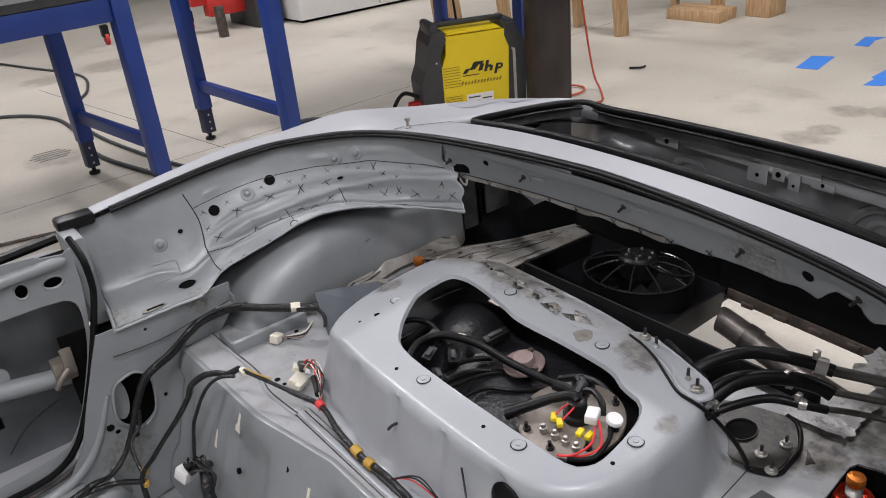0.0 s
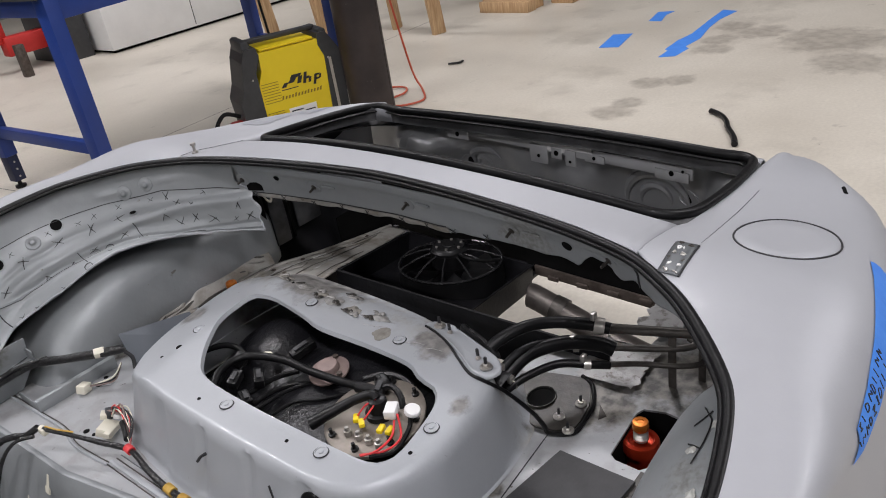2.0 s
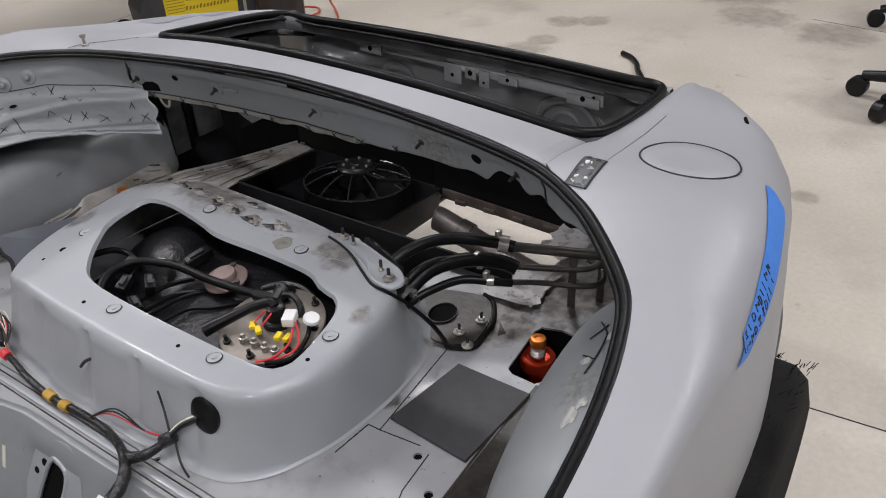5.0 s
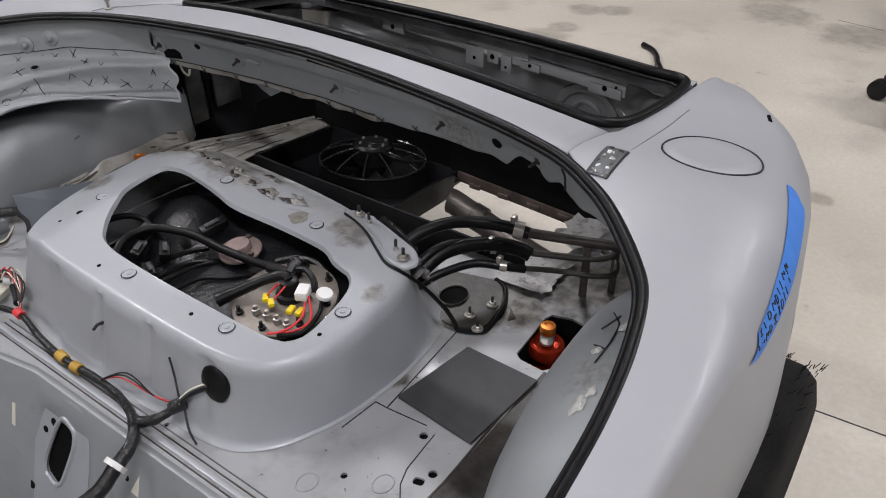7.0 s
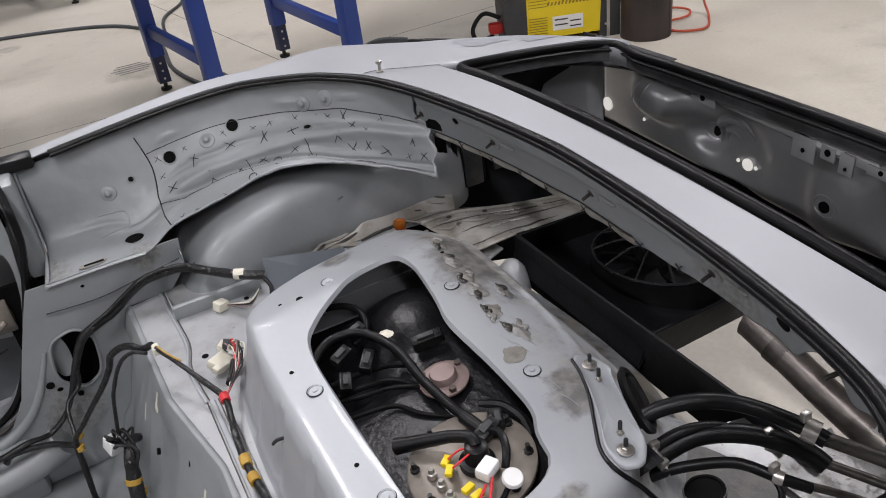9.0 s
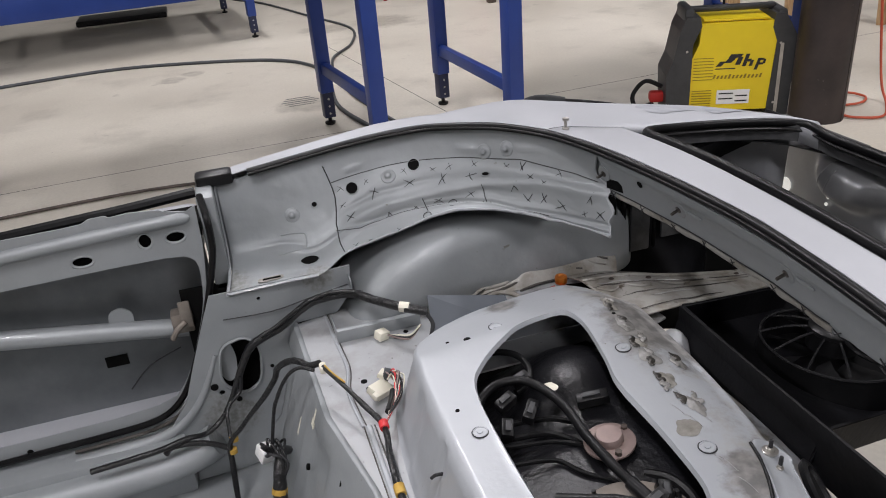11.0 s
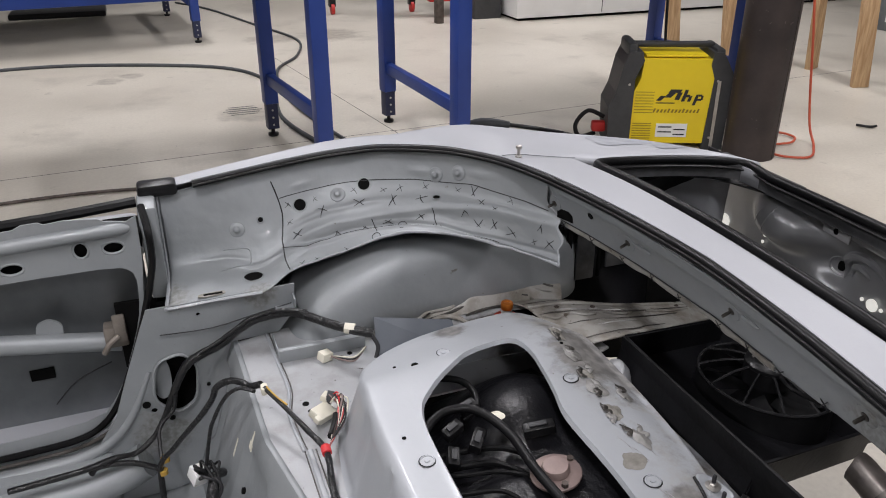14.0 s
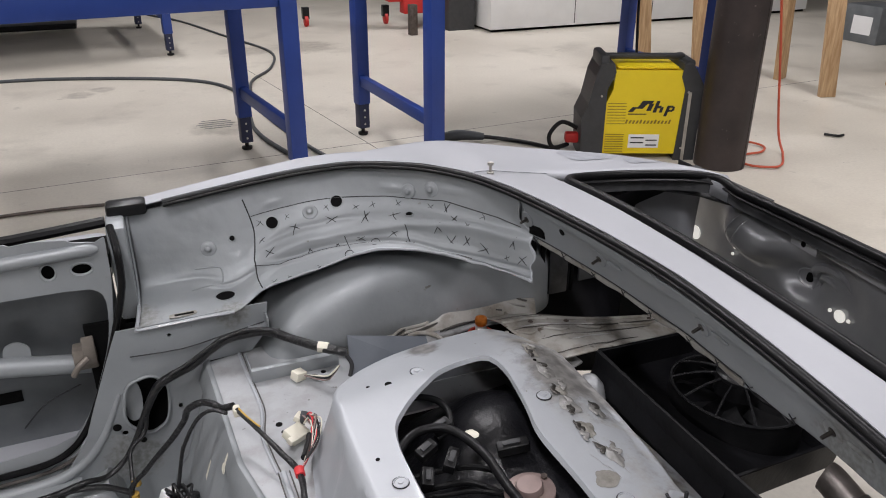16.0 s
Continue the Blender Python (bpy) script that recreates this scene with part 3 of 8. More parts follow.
def rounded(poly, n=4):
    """Cuts each corner into a small curve."""
    p = [Vector(q) for q in poly]
    out = []
    for i in range(len(p)):
        a, b, c = p[i - 1], p[i], p[(i + 1) % len(p)]
        s, e = b + (a - b) * 0.36, b + (c - b) * 0.36
        out += [tuple(s.lerp(b, t).lerp(b.lerp(e, t), t)) for t in [k / n for k in range(n + 1)]]
    return out


MID = (0.672, -0.035)
OPEN = [(0.571, 0.107), (0.62, 0.162), (0.697, 0.214), (0.763, 0.214), (0.779, 0.165), (0.766, 0.067), (0.752, 0.012), (0.758, -0.1),
        (0.757, -0.197), (0.738, -0.228), (0.733, -0.268), (0.705, -0.288), (0.605, -0.303), (0.574, -0.281), (0.571, -0.1)]
TOP = [(0.506, 0.16), (0.525, 0.27), (0.585, 0.33), (0.66, 0.362), (0.76, 0.366), (0.85, 0.35), (0.905, 0.26), (0.908, 0.08), (0.888, -0.10),
       (0.85, -0.235), (0.80, -0.328), (0.74, -0.348), (0.62, -0.343), (0.545, -0.31), (0.51, -0.25), (0.503, -0.05)]
BASE = [(0.468, 0.16), (0.49, 0.29), (0.56, 0.36), (0.66, 0.385), (0.80, 0.39), (0.95, 0.38), (1.045, 0.30), (1.058, 0.08), (1.05, -0.10),
        (0.99, -0.24), (0.87, -0.345), (0.74, -0.365), (0.61, -0.352), (0.52, -0.316), (0.47, -0.26), (0.463, -0.05)]


def hump_z(x, y):
    """The crown of the tank cover rises gently, then falls to the rear."""
    d = max(0.0, x - 0.815)
    return 0.637 + 0.10 * (min(x, 0.815) - 0.67) + 0.035 * y - 4.5 * d * d - 0.36 * max(0.0, y - 0.2)


def tank_cover():
    n = 144
    o, t, b = polar(rounded(OPEN), MID, n), polar(rounded(TOP), MID, n), polar(rounded(BASE), MID, n)
    mix = lambda p, q, f: (p[0] + (q[0] - p[0]) * f, p[1] + (q[1] - p[1]) * f)
    out = []
    for k in range(n):
        d = Vector((t[k][0] - MID[0], t[k][1] - MID[1]))
        out.append(d.normalized())
    push = lambda p, k, a: (p[0] + out[k].x * a, p[1] + out[k].y * a)
    loops = [[(*push(o[k], k, 0.012), hump_z(*o[k]) - 0.010) for k in range(n)], [(*o[k], hump_z(*o[k]) - 0.007) for k in range(n)], [(*push(o[k], k, 0.004), hump_z(*o[k])) for k in range(n)]]
    for f in (0.1, 0.3, 0.5, 0.7, 0.9):
        loops.append([(*mix(o[k], push(t[k], k, -0.014), f), hump_z(*mix(o[k], push(t[k], k, -0.014), f))) for k in range(n)])
    for a in range(7):
        w = a / 6 * math.pi / 2
        loops.append([(*push(t[k], k, -0.014 + 0.022 * math.sin(w)), hump_z(*push(t[k], k, -0.014)) - 0.028 * (1 - math.cos(w))) for k in range(n)])
    last = loops[-1]
    foot = []
    for x, y in b:
        s = min(1.0, max(0.0, (x - 0.94) / 0.09)) * min(1.0, max(0.0, (y + 0.24) / 0.08)) * min(1.0, max(0.0, (0.36 - y) / 0.06))
        foot.append(ZS - 0.052 * s)
    for f in (0.25, 0.5, 0.75, 0.95):
        loops.append([(*mix(last[k], b[k], f * 0.85), last[k][2] + (foot[k] + 0.008 - last[k][2]) * f) for k in range(n)])
    loops.append([(*b[k], foot[k] + 0.0035) for k in range(n)])
    loops.append([(*push(b[k], k, 0.005), foot[k] + 0.0012) for k in range(n)])
    for lp in loops[12:20]:
        for k in range(n):
            x, y, z = lp[k]
            if x < 0.56 and abs(y) < 0.3:
                rib = max(0.0, math.cos((y - 0.02) * 2 * math.pi / 0.115)) ** 6
                lp[k] = (x + 0.0065 * rib, y, z)
    return part("tank_cover", loft(loops), COVER, car, "pale grey tank cover with a large cut opening", angle=50)


hump = tank_cover()

# shelf round the tank cover, with the holes of the damper mounts
shelf_out = [(0.422, -0.70), (0.416, 0.10), (0.378, 0.30), (0.367, 0.625), (0.56, 0.66), (1.02, 0.60), (1.04, 0.42), (1.05, 0.345), (0.93, 0.30), (0.93, -0.21), (1.07, -0.25), (1.07, -0.40), (1.30, -0.42), (1.30, -0.70)]
coil_left = [(0.864, -0.490), (0.872, -0.478), (0.975, -0.470), (0.99, -0.475), (1.0, -0.51), (0.995, -0.545), (0.90, -0.56), (0.862, -0.53)]
coil_right = [(0.82, 0.49), (0.85, 0.45), (0.95, 0.45), (0.985, 0.48), (0.985, 0.540), (0.92, 0.552), (0.86, 0.54), (0.83, 0.525)]
tank_hole = [(0.52, -0.30), (0.52, 0.22), (0.62, 0.32), (0.84, 0.32), (0.92, 0.2), (0.90, -0.1), (0.80, -0.31), (0.60, -0.33)]
drains = [ring(0.652, -0.463, 0.0065), ring(0.606, -0.513, 0.0065), rounded([(0.578, -0.499), (0.590, -0.496), (0.594, -0.511), (0.582, -0.514)], 4), ring(0.536, -0.420, 0.005), ring(0.456, -0.156, 0.004)]
part("shelf", plate(shelf_out, [coil_left, coil_right, tank_hole] + drains, ZS, 0.004), SHELF, car, "dusty grey sheet-metal shelf", smooth=False)
for x, y, r in ((0.652, -0.463, 0.010), (0.606, -0.513, 0.010), (0.586, -0.505, 0.013), (0.536, -0.420, 0.008), (0.456, -0.156, 0.007)):
    part("drain_cup", lathe([(r, -0.006), (r, -0.030), (0.0005, -0.031)], 16, (x, y, ZS)), VOID, car)
# Well walls and floor carry their shade as near-black colour.
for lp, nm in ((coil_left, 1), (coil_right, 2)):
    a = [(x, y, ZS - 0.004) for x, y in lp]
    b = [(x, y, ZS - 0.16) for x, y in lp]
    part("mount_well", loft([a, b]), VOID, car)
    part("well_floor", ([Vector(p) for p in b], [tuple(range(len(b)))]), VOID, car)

# groove and slanted bulkhead in front of the shelf
part("shelf_lip", tube([(0.433, y, ZS + 0.001) for y in (-0.70, -0.3, 0.1, 0.25)], 0.005, 8, 2, flat=0.7), HUMP, car)
for x, r, mat in ((0.443, 0.0013, DULL), (0.452, 0.0011, GALV), (0.425, 0.0012, DULL)):
    part("lip_groove", tube([(x, y, ZS + 0.0005) for y in (-0.70, -0.3, 0.1, 0.25)], r, 6, 2), mat, car)
for d, r, mat in ((0.0, 0.0032, HUMP), (0.006, 0.0012, DULL)):
    part("lip_groove", tube([(x + d, y, ZS + 0.0008) for x, y in ((0.424, 0.64), (0.428, 0.523), (0.431, 0.426), (0.419, 0.361), (0.420, 0.30), (0.424, 0.25))], r, 6, 5), mat, car, "folded seam of the shelf")


def front_x(y):
    return float(np.interp(y, [-0.7, 0.1, 0.3, 0.632], [0.422, 0.416, 0.378, 0.367]))


def bulkhead():
    rows = []
    for y in np.linspace(-0.70, 0.632, 110):
        w = 0.5 + 0.5 * math.tanh(9 * (math.sin(y * 21.0 + 1.2) - 0.25))
        xe = front_x(y)
        row = [(xe, y, ZS - 0.0005), (xe - 0.008, y, ZS - 0.003), (xe - 0.013, y, ZS - 0.013)]
        for k in range(1, 11):
            z = ZS - 0.013 - 0.29 * k / 10
            inside = 1.0 if 2 <= k <= 7 else 0.0
            row.append((xe - 0.013 - 0.095 * k / 10 + 0.014 * w * inside, y, z))
        row += [(0.27, y, 0.165), (0.2, y, 0.15), (-0.1, y, 0.145), (-0.7, y, 0.145)]
        rows.append(row)
    thick(part("bulkhead", loft(rows, closed=False), INNER, car, "grey ribbed bulkhead and bare floor pan"), 0.003)
    tiltm = Matrix.Rotation(-math.pi / 2 + 0.32, 4, "Y")
    m = Matrix.Translation((0.377, 0.022, 0.388)) @ tiltm
    turn = Matrix.Rotation(-0.36, 2)
    gap_loop = [tuple(turn @ Vector(q)) for q in rounded([(-0.066, -0.027), (-0.066, 0.027), (0.064, 0.025), (0.064, -0.025)], 6)]
    lobe = rounded([(0.085, 0.035), (0.105, -0.055), (0.03, -0.078), (-0.13, -0.065), (-0.155, 0.15), (-0.06, 0.085)], 4)
    part("slot_boss", moved(plate(lobe, [gap_loop], 0.004, 0.012), m), HUMP, car, "pale raised pressing with a slot", smooth=False)
    part("slot_rim", moved(tube([(x, y, 0.004) for x, y in gap_loop], 0.004, 6, 1, closed=True, smooth=False), m), HUMP, car)
    part("slot_hole", moved(box(-0.075, 0.075, -0.045, 0.045, -0.004, -0.002), m), VOID, car, smooth=False)
    for a, b, r in ((0.044, 0.018, 0.0065), (0.021, 0.039, 0.0055), (-0.101, 0.075, 0.0075)):
        part("panel_hole", moved(lathe([(r, 0.003), (r, 0.0052)], 12, (a, b, 0)), m), VOID, car)
    for y, dz in ((-0.14, 0.03), (0.2, 0.03), (0.34, -0.04), (-0.3, 0.02), (0.10, 0.03)):
        z = 0.40 + dz
        x = front_x(y) - 0.013 - 0.095 * (ZS - 0.013 - z) / 0.29
        part("panel_hole", moved(lathe([(0.006, -0.002), (0.006, 0.003)], 12), Matrix.Translation((x, y, z)) @ tiltm), VOID, car)
    for y, z in ((0.143, 0.403), (-0.16, 0.432), (0.358, 0.45), (0.44, 0.38)):
        x = front_x(y) - 0.013 - 0.095 * (ZS - 0.013 - z) / 0.29
        part("paper_sticker", moved(box(-0.02, 0.02, -0.008, 0.008, 0.001, 0.003), Matrix.Translation((x, y, z)) @ tiltm), IVORY, car, "small yellowed paper sticker", smooth=False)


bulkhead()

# right inner quarter panel, from the door post to the rear corner
QP = [
    [(0.262, 0.785, 0.757), (0.262, 0.772, 0.69), (0.262, 0.755, 0.62), (0.258, 0.69, 0.595), (0.248, 0.63, 0.583)],
    [(0.36, 0.780, 0.772), (0.365, 0.762, 0.705), (0.37, 0.735, 0.635), (0.365, 0.69, 0.602), (0.36, 0.625, 0.588)],
    [(0.43, 0.776, 0.783), (0.45, 0.745, 0.70), (0.44, 0.712, 0.632), (0.425, 0.675, 0.600), (0.425, 0.62, 0.590)],
    [(0.50, 0.772, 0.793), (0.515, 0.748, 0.72), (0.515, 0.715, 0.665), (0.505, 0.675, 0.632), (0.497, 0.653, 0.612)],
    [(0.58, 0.763, 0.803), (0.585, 0.74, 0.74), (0.59, 0.70, 0.70), (0.59, 0.672, 0.668), (0.592, 0.632, 0.642)],
    [(0.66, 0.744, 0.813), (0.665, 0.716, 0.75), (0.672, 0.67, 0.715), (0.675, 0.645, 0.688), (0.677, 0.605, 0.676)],
    [(0.745, 0.694, 0.824), (0.742, 0.665, 0.755), (0.748, 0.62, 0.728), (0.75, 0.598, 0.700), (0.752, 0.56, 0.692)],
    [(0.805, 0.637, 0.832), (0.806, 0.61, 0.758), (0.812, 0.568, 0.738), (0.812, 0.548, 0.705), (0.815, 0.512, 0.690)],
    [(0.86, 0.568, 0.839), (0.862, 0.542, 0.768), (0.868, 0.505, 0.748), (0.868, 0.482, 0.71), (0.872, 0.452, 0.685)],
    [(0.90, 0.490, 0.842), (0.905, 0.468, 0.778), (0.912, 0.43, 0.752), (0.912, 0.41, 0.712), (0.915, 0.388, 0.682)],
    [(0.925, 0.41, 0.843), (0.938, 0.40, 0.785), (0.944, 0.372, 0.755), (0.938, 0.36, 0.715), (0.93, 0.352, 0.682)],
]


def relief(u, w):
    """Height of the pressed beads, the crease and the dents over the quarter panel."""
    fade = min(1.0, max(0.0, (u - 0.27) / 0.06)) * min(1.0, max(0.0, (1.0 - u) / 0.05))
    c1 = float(np.interp(u, [0.3, 0.44, 0.59, 0.74, 0.85, 0.95], [0.56, 0.64, 0.57, 0.53, 0.54, 0.52]))
    c2 = float(np.interp(u, [0.26, 0.38, 0.49, 0.57, 0.65, 0.72, 0.84, 0.95], [0.60, 0.79, 0.82, 0.82, 0.85, 0.93, 0.92, 0.90]))
    c3 = float(np.interp(u, [0.3, 0.43, 0.52], [0.43, 0.46, 0.42]))
    h = 0.0055 * math.exp(-((w - c1) / 0.065) ** 2)
    h += 0.0035 * math.exp(-((w - c2) / 0.02) ** 2) - 0.005 * math.exp(-((w - c2 + 0.055) / 0.03) ** 2)
    h += 0.004 * math.exp(-((w - c3) / 0.03) ** 2) * min(1.0, max(0.0, (0.56 - u) / 0.06))
    h *= fade
    for cu, cw, ru, rw, a in ((0.34, 0.17, 0.025, 0.014, 0.004), (0.645, 0.15, 0.028, 0.014, 0.004), (0.795, 0.14, 0.03, 0.014, 0.004), (0.10, 0.55, 0.05, 0.02, -0.003), (0.20, 0.62, 0.06, 0.02, 0.004), (0.64, 0.60, 0.025, 0.06, -0.005), (0.90, 0.62, 0.03, 0.10, 0.004)):
        h += a * math.exp(-((u - cu) / ru) ** 2 - ((w - cw) / rw) ** 2)
    return h + 0.0016 * noise.noise(Vector((u * 16, w * 7, 0.3))) + 0.0006 * noise.noise(Vector((u * 50, w * 24, 4.0)))


def on_quarter(u, w, out=0.0):
    """A matrix on the pressed panel with z towards the cockpit."""
    m = frame_on(QP, u, w)
    if m.col[2].y > 0:
        m = m @ Matrix.Rotation(math.pi, 4, "X")
    return m @ Matrix.Translation((0, 0, relief(u, w) + out))


torn = lambda w: 0.985 + 0.012 * noise.noise(Vector((w * 9.0, 1.7, 0))) - 0.03 * max(0.0, w - 0.78) + 0.01 * math.sin(w * 21)
grid = []
for i in range(151):
    row = []
    for k in range(65):
        w = k / 64
        u = i / 150 * torn(w)
        row.append(on_quarter(u, w).translation + (Vector((0, 0, 0.004 * noise.noise(Vector((u * 40, 3.0, 0))))) if k == 64 and i > 45 else Vector()))
    grid.append(row)
thick(part("inner_quarter", loft(grid, closed=False), INNER, car, "grey inner quarter panel marked with black crosses", angle=60), 0.002)


def quarter_marks():
    """Marker crosses, the cut lines, holes and studs on the inner quarter panel."""
    rnd = random.Random(4)
    small = [(0.29, 0.26), (0.47, 0.30), (0.54, 0.30), (0.58, 0.28), (0.65, 0.24), (0.73, 0.24), (0.80, 0.50), (0.86, 0.32), (0.29, 0.40), (0.37, 0.30), (0.89, 0.76), (0.35, 0.97), (0.32, 0.93), (0.41, 0.97)]
    large = [(0.38, 0.44), (0.47, 0.44), (0.55, 0.42), (0.62, 0.40), (0.77, 0.26), (0.77, 0.44), (0.31, 0.54), (0.40, 0.72), (0.46, 0.75), (0.52, 0.72), (0.60, 0.66), (0.72, 0.58), (0.75, 0.70), (0.79, 0.68), (0.83, 0.74), (0.92, 0.58), (0.94, 0.76)]
    for spots, lo, hi, r in ((small, 0.006, 0.009, 0.0006), (large, 0.010, 0.015, 0.0009)):
        for u, w in spots:
            m = on_quarter(u, w, 0.0005)
            strokes = []
            for a in (rnd.uniform(0.3, 1.1), rnd.uniform(-1.2, -0.35)):
                n, bend = rnd.uniform(lo, hi), rnd.uniform(-0.002, 0.002)
                q = m @ Matrix.Translation((rnd.uniform(-0.002, 0.002), rnd.uniform(-0.002, 0.002), 0)) @ Matrix.Rotation(a, 4, "Z")
                strokes.append(tube([q @ Vector(c) for c in ((-n, 0, 0), (0, bend, 0), (n, 0, 0))], [r * 0.5, r, r * 1.2, r * 0.5], 6, 3, flat=0.8))
            part("marker_cross", join(*strokes), INK, car)
    for u, w0, w1 in ((0.487, 0.66, 0.86), (0.636, 0.54, 0.78)):
        part("marker_stroke", tube([on_quarter(u, w, 0.0006).translation for w in np.linspace(w0, w1, 6)], 0.0009, 6, 2), INK, car)
    for u, w in ((0.48, 0.93), (0.55, 0.80), (0.634, 0.80)):
        m = on_quarter(u, w, 0.0008)
        part("marker_circle", tube([m @ Vector((0.0085 * math.cos(a), 0.0085 * math.sin(a), 0)) for a in np.linspace(0, 6.283, 13)[:-1]], 0.0008, 6, 2, closed=True), INK, car)
    for line, r in (([(0.265, 0.10), (0.268, 0.3), (0.262, 0.5), (0.275, 0.75), (0.29, 0.97)], 0.0013),
                    ([(0.27, 0.2), (0.39, 0.225), (0.5, 0.22), (0.62, 0.20), (0.77, 0.20), (0.91, 0.28), (0.975, 0.36)], 0.0009),
                    ([(0.262, 0.56), (0.33, 0.72), (0.38, 0.77), (0.49, 0.795), (0.57, 0.79), (0.65, 0.82), (0.72, 0.90), (0.80, 0.93)], 0.0008)):
        part("cut_line", tube([on_quarter(a[0] + (b[0] - a[0]) * t / 5, a[1] + (b[1] - a[1]) * t / 5, 0.0004).translation for a, b in zip(line, line[1:]) for t in range(5)], r, 5, 2), INK, car)
    part("cut_edge", tube([on_quarter(u * torn(1.0), 1.0).translation + Vector((0, 0, 0.002 + 0.003 * noise.noise(Vector((u * 30, 0, 0))))) for u in np.linspace(0.3, 1.0, 40)], [0.003, 0.0015, 0.0035, 0.002, 0.003, 0.0012, 0.004], 6, 2), HUMP, car, "ragged bare cut edge")
    for at, r, rr in (((0.533, 0.746, 0.709), 0.0125, 1), ((0.667, 0.714, 0.749), 0.0125, 1), ((0.801, 0.623, 0.714), 0.008, 0.7), ((0.45, 0.742, 0.69), 0.006, 1), ((0.417, 0.684, 0.584), 0.019, 0.6)):
        best = min(((u / 80, w / 40) for u in range(81) for w in range(41)), key=lambda q: (surface(QP, *q) - Vector(at)).length)
        m = on_quarter(*best)
        part("panel_hole", moved(lathe([(r, -0.0012), (r, 0.0012)], 20), m @ Matrix.Diagonal((1, rr, 1, 1))), VOID, car)
        part("hole_rim", moved(tube([(r * 1.06 * math.cos(a), r * rr * 1.06 * math.sin(a), 0.0012) for a in np.linspace(0, 6.283, 16)[:-1]], 0.0013, 6, 2, closed=True), m), INNER, car)
    for u, w in ((0.14, 0.34), (0.43, 0.32), (0.68, 0.16), (0.74, 0.14)):
        m = on_quarter(u, w)
        part("press_stud", moved(lathe([(0.016, 0), (0.0145, 0.0022), (0.009, 0.003), (0.0065, 0.005), (0.005, 0.009), (0.003, 0.010)], 16), m), INNER, car)


quarter_marks()
part("pressed_bead", tube([on_quarter(u, w).translation for u, w in ((0.10, 0.48), (0.13, 0.47), (0.165, 0.46), (0.172, 0.52), (0.17, 0.60), (0.13, 0.64), (0.09, 0.68))], 0.0016, 7, 5), INNER, car)
slot_m = Matrix.Translation(surface(QP, 0.06, 0.90) + Vector((0.012, -0.004, 0.0015))) @ Matrix.Rotation(0.15, 4, "X")
part("tan_slot", moved(plate(rounded([(-0.022, -0.006), (-0.022, 0.006), (0.03, 0.008), (0.03, -0.004)], 3), (), 0.001, 0.002), slot_m), DIRTY, car, "tan sealer in a pressed slot", smooth=False)
part("slot_hole", moved(box(-0.012, 0.024, -0.002, 0.003, 0.0012, 0.002), slot_m), VOID, car, smooth=False)
part("torn_edge", tube([on_quarter(torn(w), w).translation for w in np.linspace(0.25, 1.0, 30)], [0.001, 0.003, 0.0012, 0.0035, 0.001, 0.0026, 0.0015], 6, 2), HUMP, car, "bright torn sheet edge")
# flange under the deck edge, with studs
def flange_row(y, inset=0.0):
    x, z = edge_x(y) + inset, ztop(edge_x(y)) - 0.012
    nrm = Vector((1, 0.0, 0)) if abs(y) < 0.45 else Vector((0.9, 0.5 * np.sign(y), 0)).normalized()
    back = float(np.interp(y, [-0.7, -0.5, -0.44, -0.35, -0.15, 0.0, 0.2, 0.4], [0.010, 0.014, 0.018, 0.020, 0.026, 0.030, 0.028, 0.018]))
    deep = float(np.interp(y, [-0.70, -0.625, -0.59, -0.53, -0.512, -0.505, -0.47, -0.458, -0.418, -0.412, -0.376, -0.25, -0.1], [0.030, 0.043, 0.058, 0.064, 0.06, 0.052, 0.060, 0.043, 0.043, 0.064, 0.063, 0.066, 0.080]))
    jag = 0.006 * noise.noise(Vector((y * 23, 0, 0)))
    p = Vector((x, y, z))
    top = min(-0.034, 0.006 - deep * 0.75)
    return [p + nrm * a + Vector((0, 0, b)) for a, b in ((0.0, 0.006), (0.003, -0.010), (back * 0.5, -0.022), (back * 0.85, min(-0.030, top * 0.85)), (back, min(-0.034, 0.012 - deep)), (back + 0.002, jag - deep))]


FL = [flange_row(y) for y in np.linspace(0.40, -0.70, 90)]
thick(part("flange_end", sheet([flange_row(y, 0.006) for y in np.linspace(0.47, 0.40, 6)], 12, 14), INNER, car), 0.002)
thick(part("deck_flange", sheet(FL, 240, 18), INNER, car, "grey flange with a ragged cut edge under the deck"), 0.002)
part("cut_line", tube([surface(FL, u, 0.82) + Vector((-0.0012, 0, 0.001)) for u in np.linspace(0.02, 0.47, 24)], 0.0009, 5, 2), INK, car)
thick(part("dusty_lip", sheet([[surface(FL, u, w) + Vector((-0.0022, 0, 0.0004)) for w in (0.83, 0.90, 0.985)] for u in np.linspace(0.03, 0.475, 20)], 48, 4), DIRTY, car, "lower lip with dusty tan sealer"), 0.0008)
rnd_f = random.Random(21)
for k in range(9):
    m = frame_on(FL, 0.03 + 0.066 * k + rnd_f.uniform(-0.01, 0.01), 0.90)
    s = rnd_f.uniform(0.006, 0.009)
    out = -0.0025 if m.col[2].x > 0 else 0.0025
    part("marker_cross", join(*[moved(box(-s, s, -0.0007, 0.0007, -0.0006, 0.0006), m @ Matrix.Translation((0, 0, out)) @ Matrix.Rotation(a, 4, "Z")) for a in (rnd_f.uniform(0.5, 1.0), rnd_f.uniform(-1.0, -0.5))]), INK, car, smooth=False)
part("panel_gap", tube([surface(FL, (0.40 + 0.511) / 1.1, w) + Vector((-0.001, 0, 0)) for w in np.linspace(0.1, 0.97, 8)], 0.0016, 6, 2), INK, car)
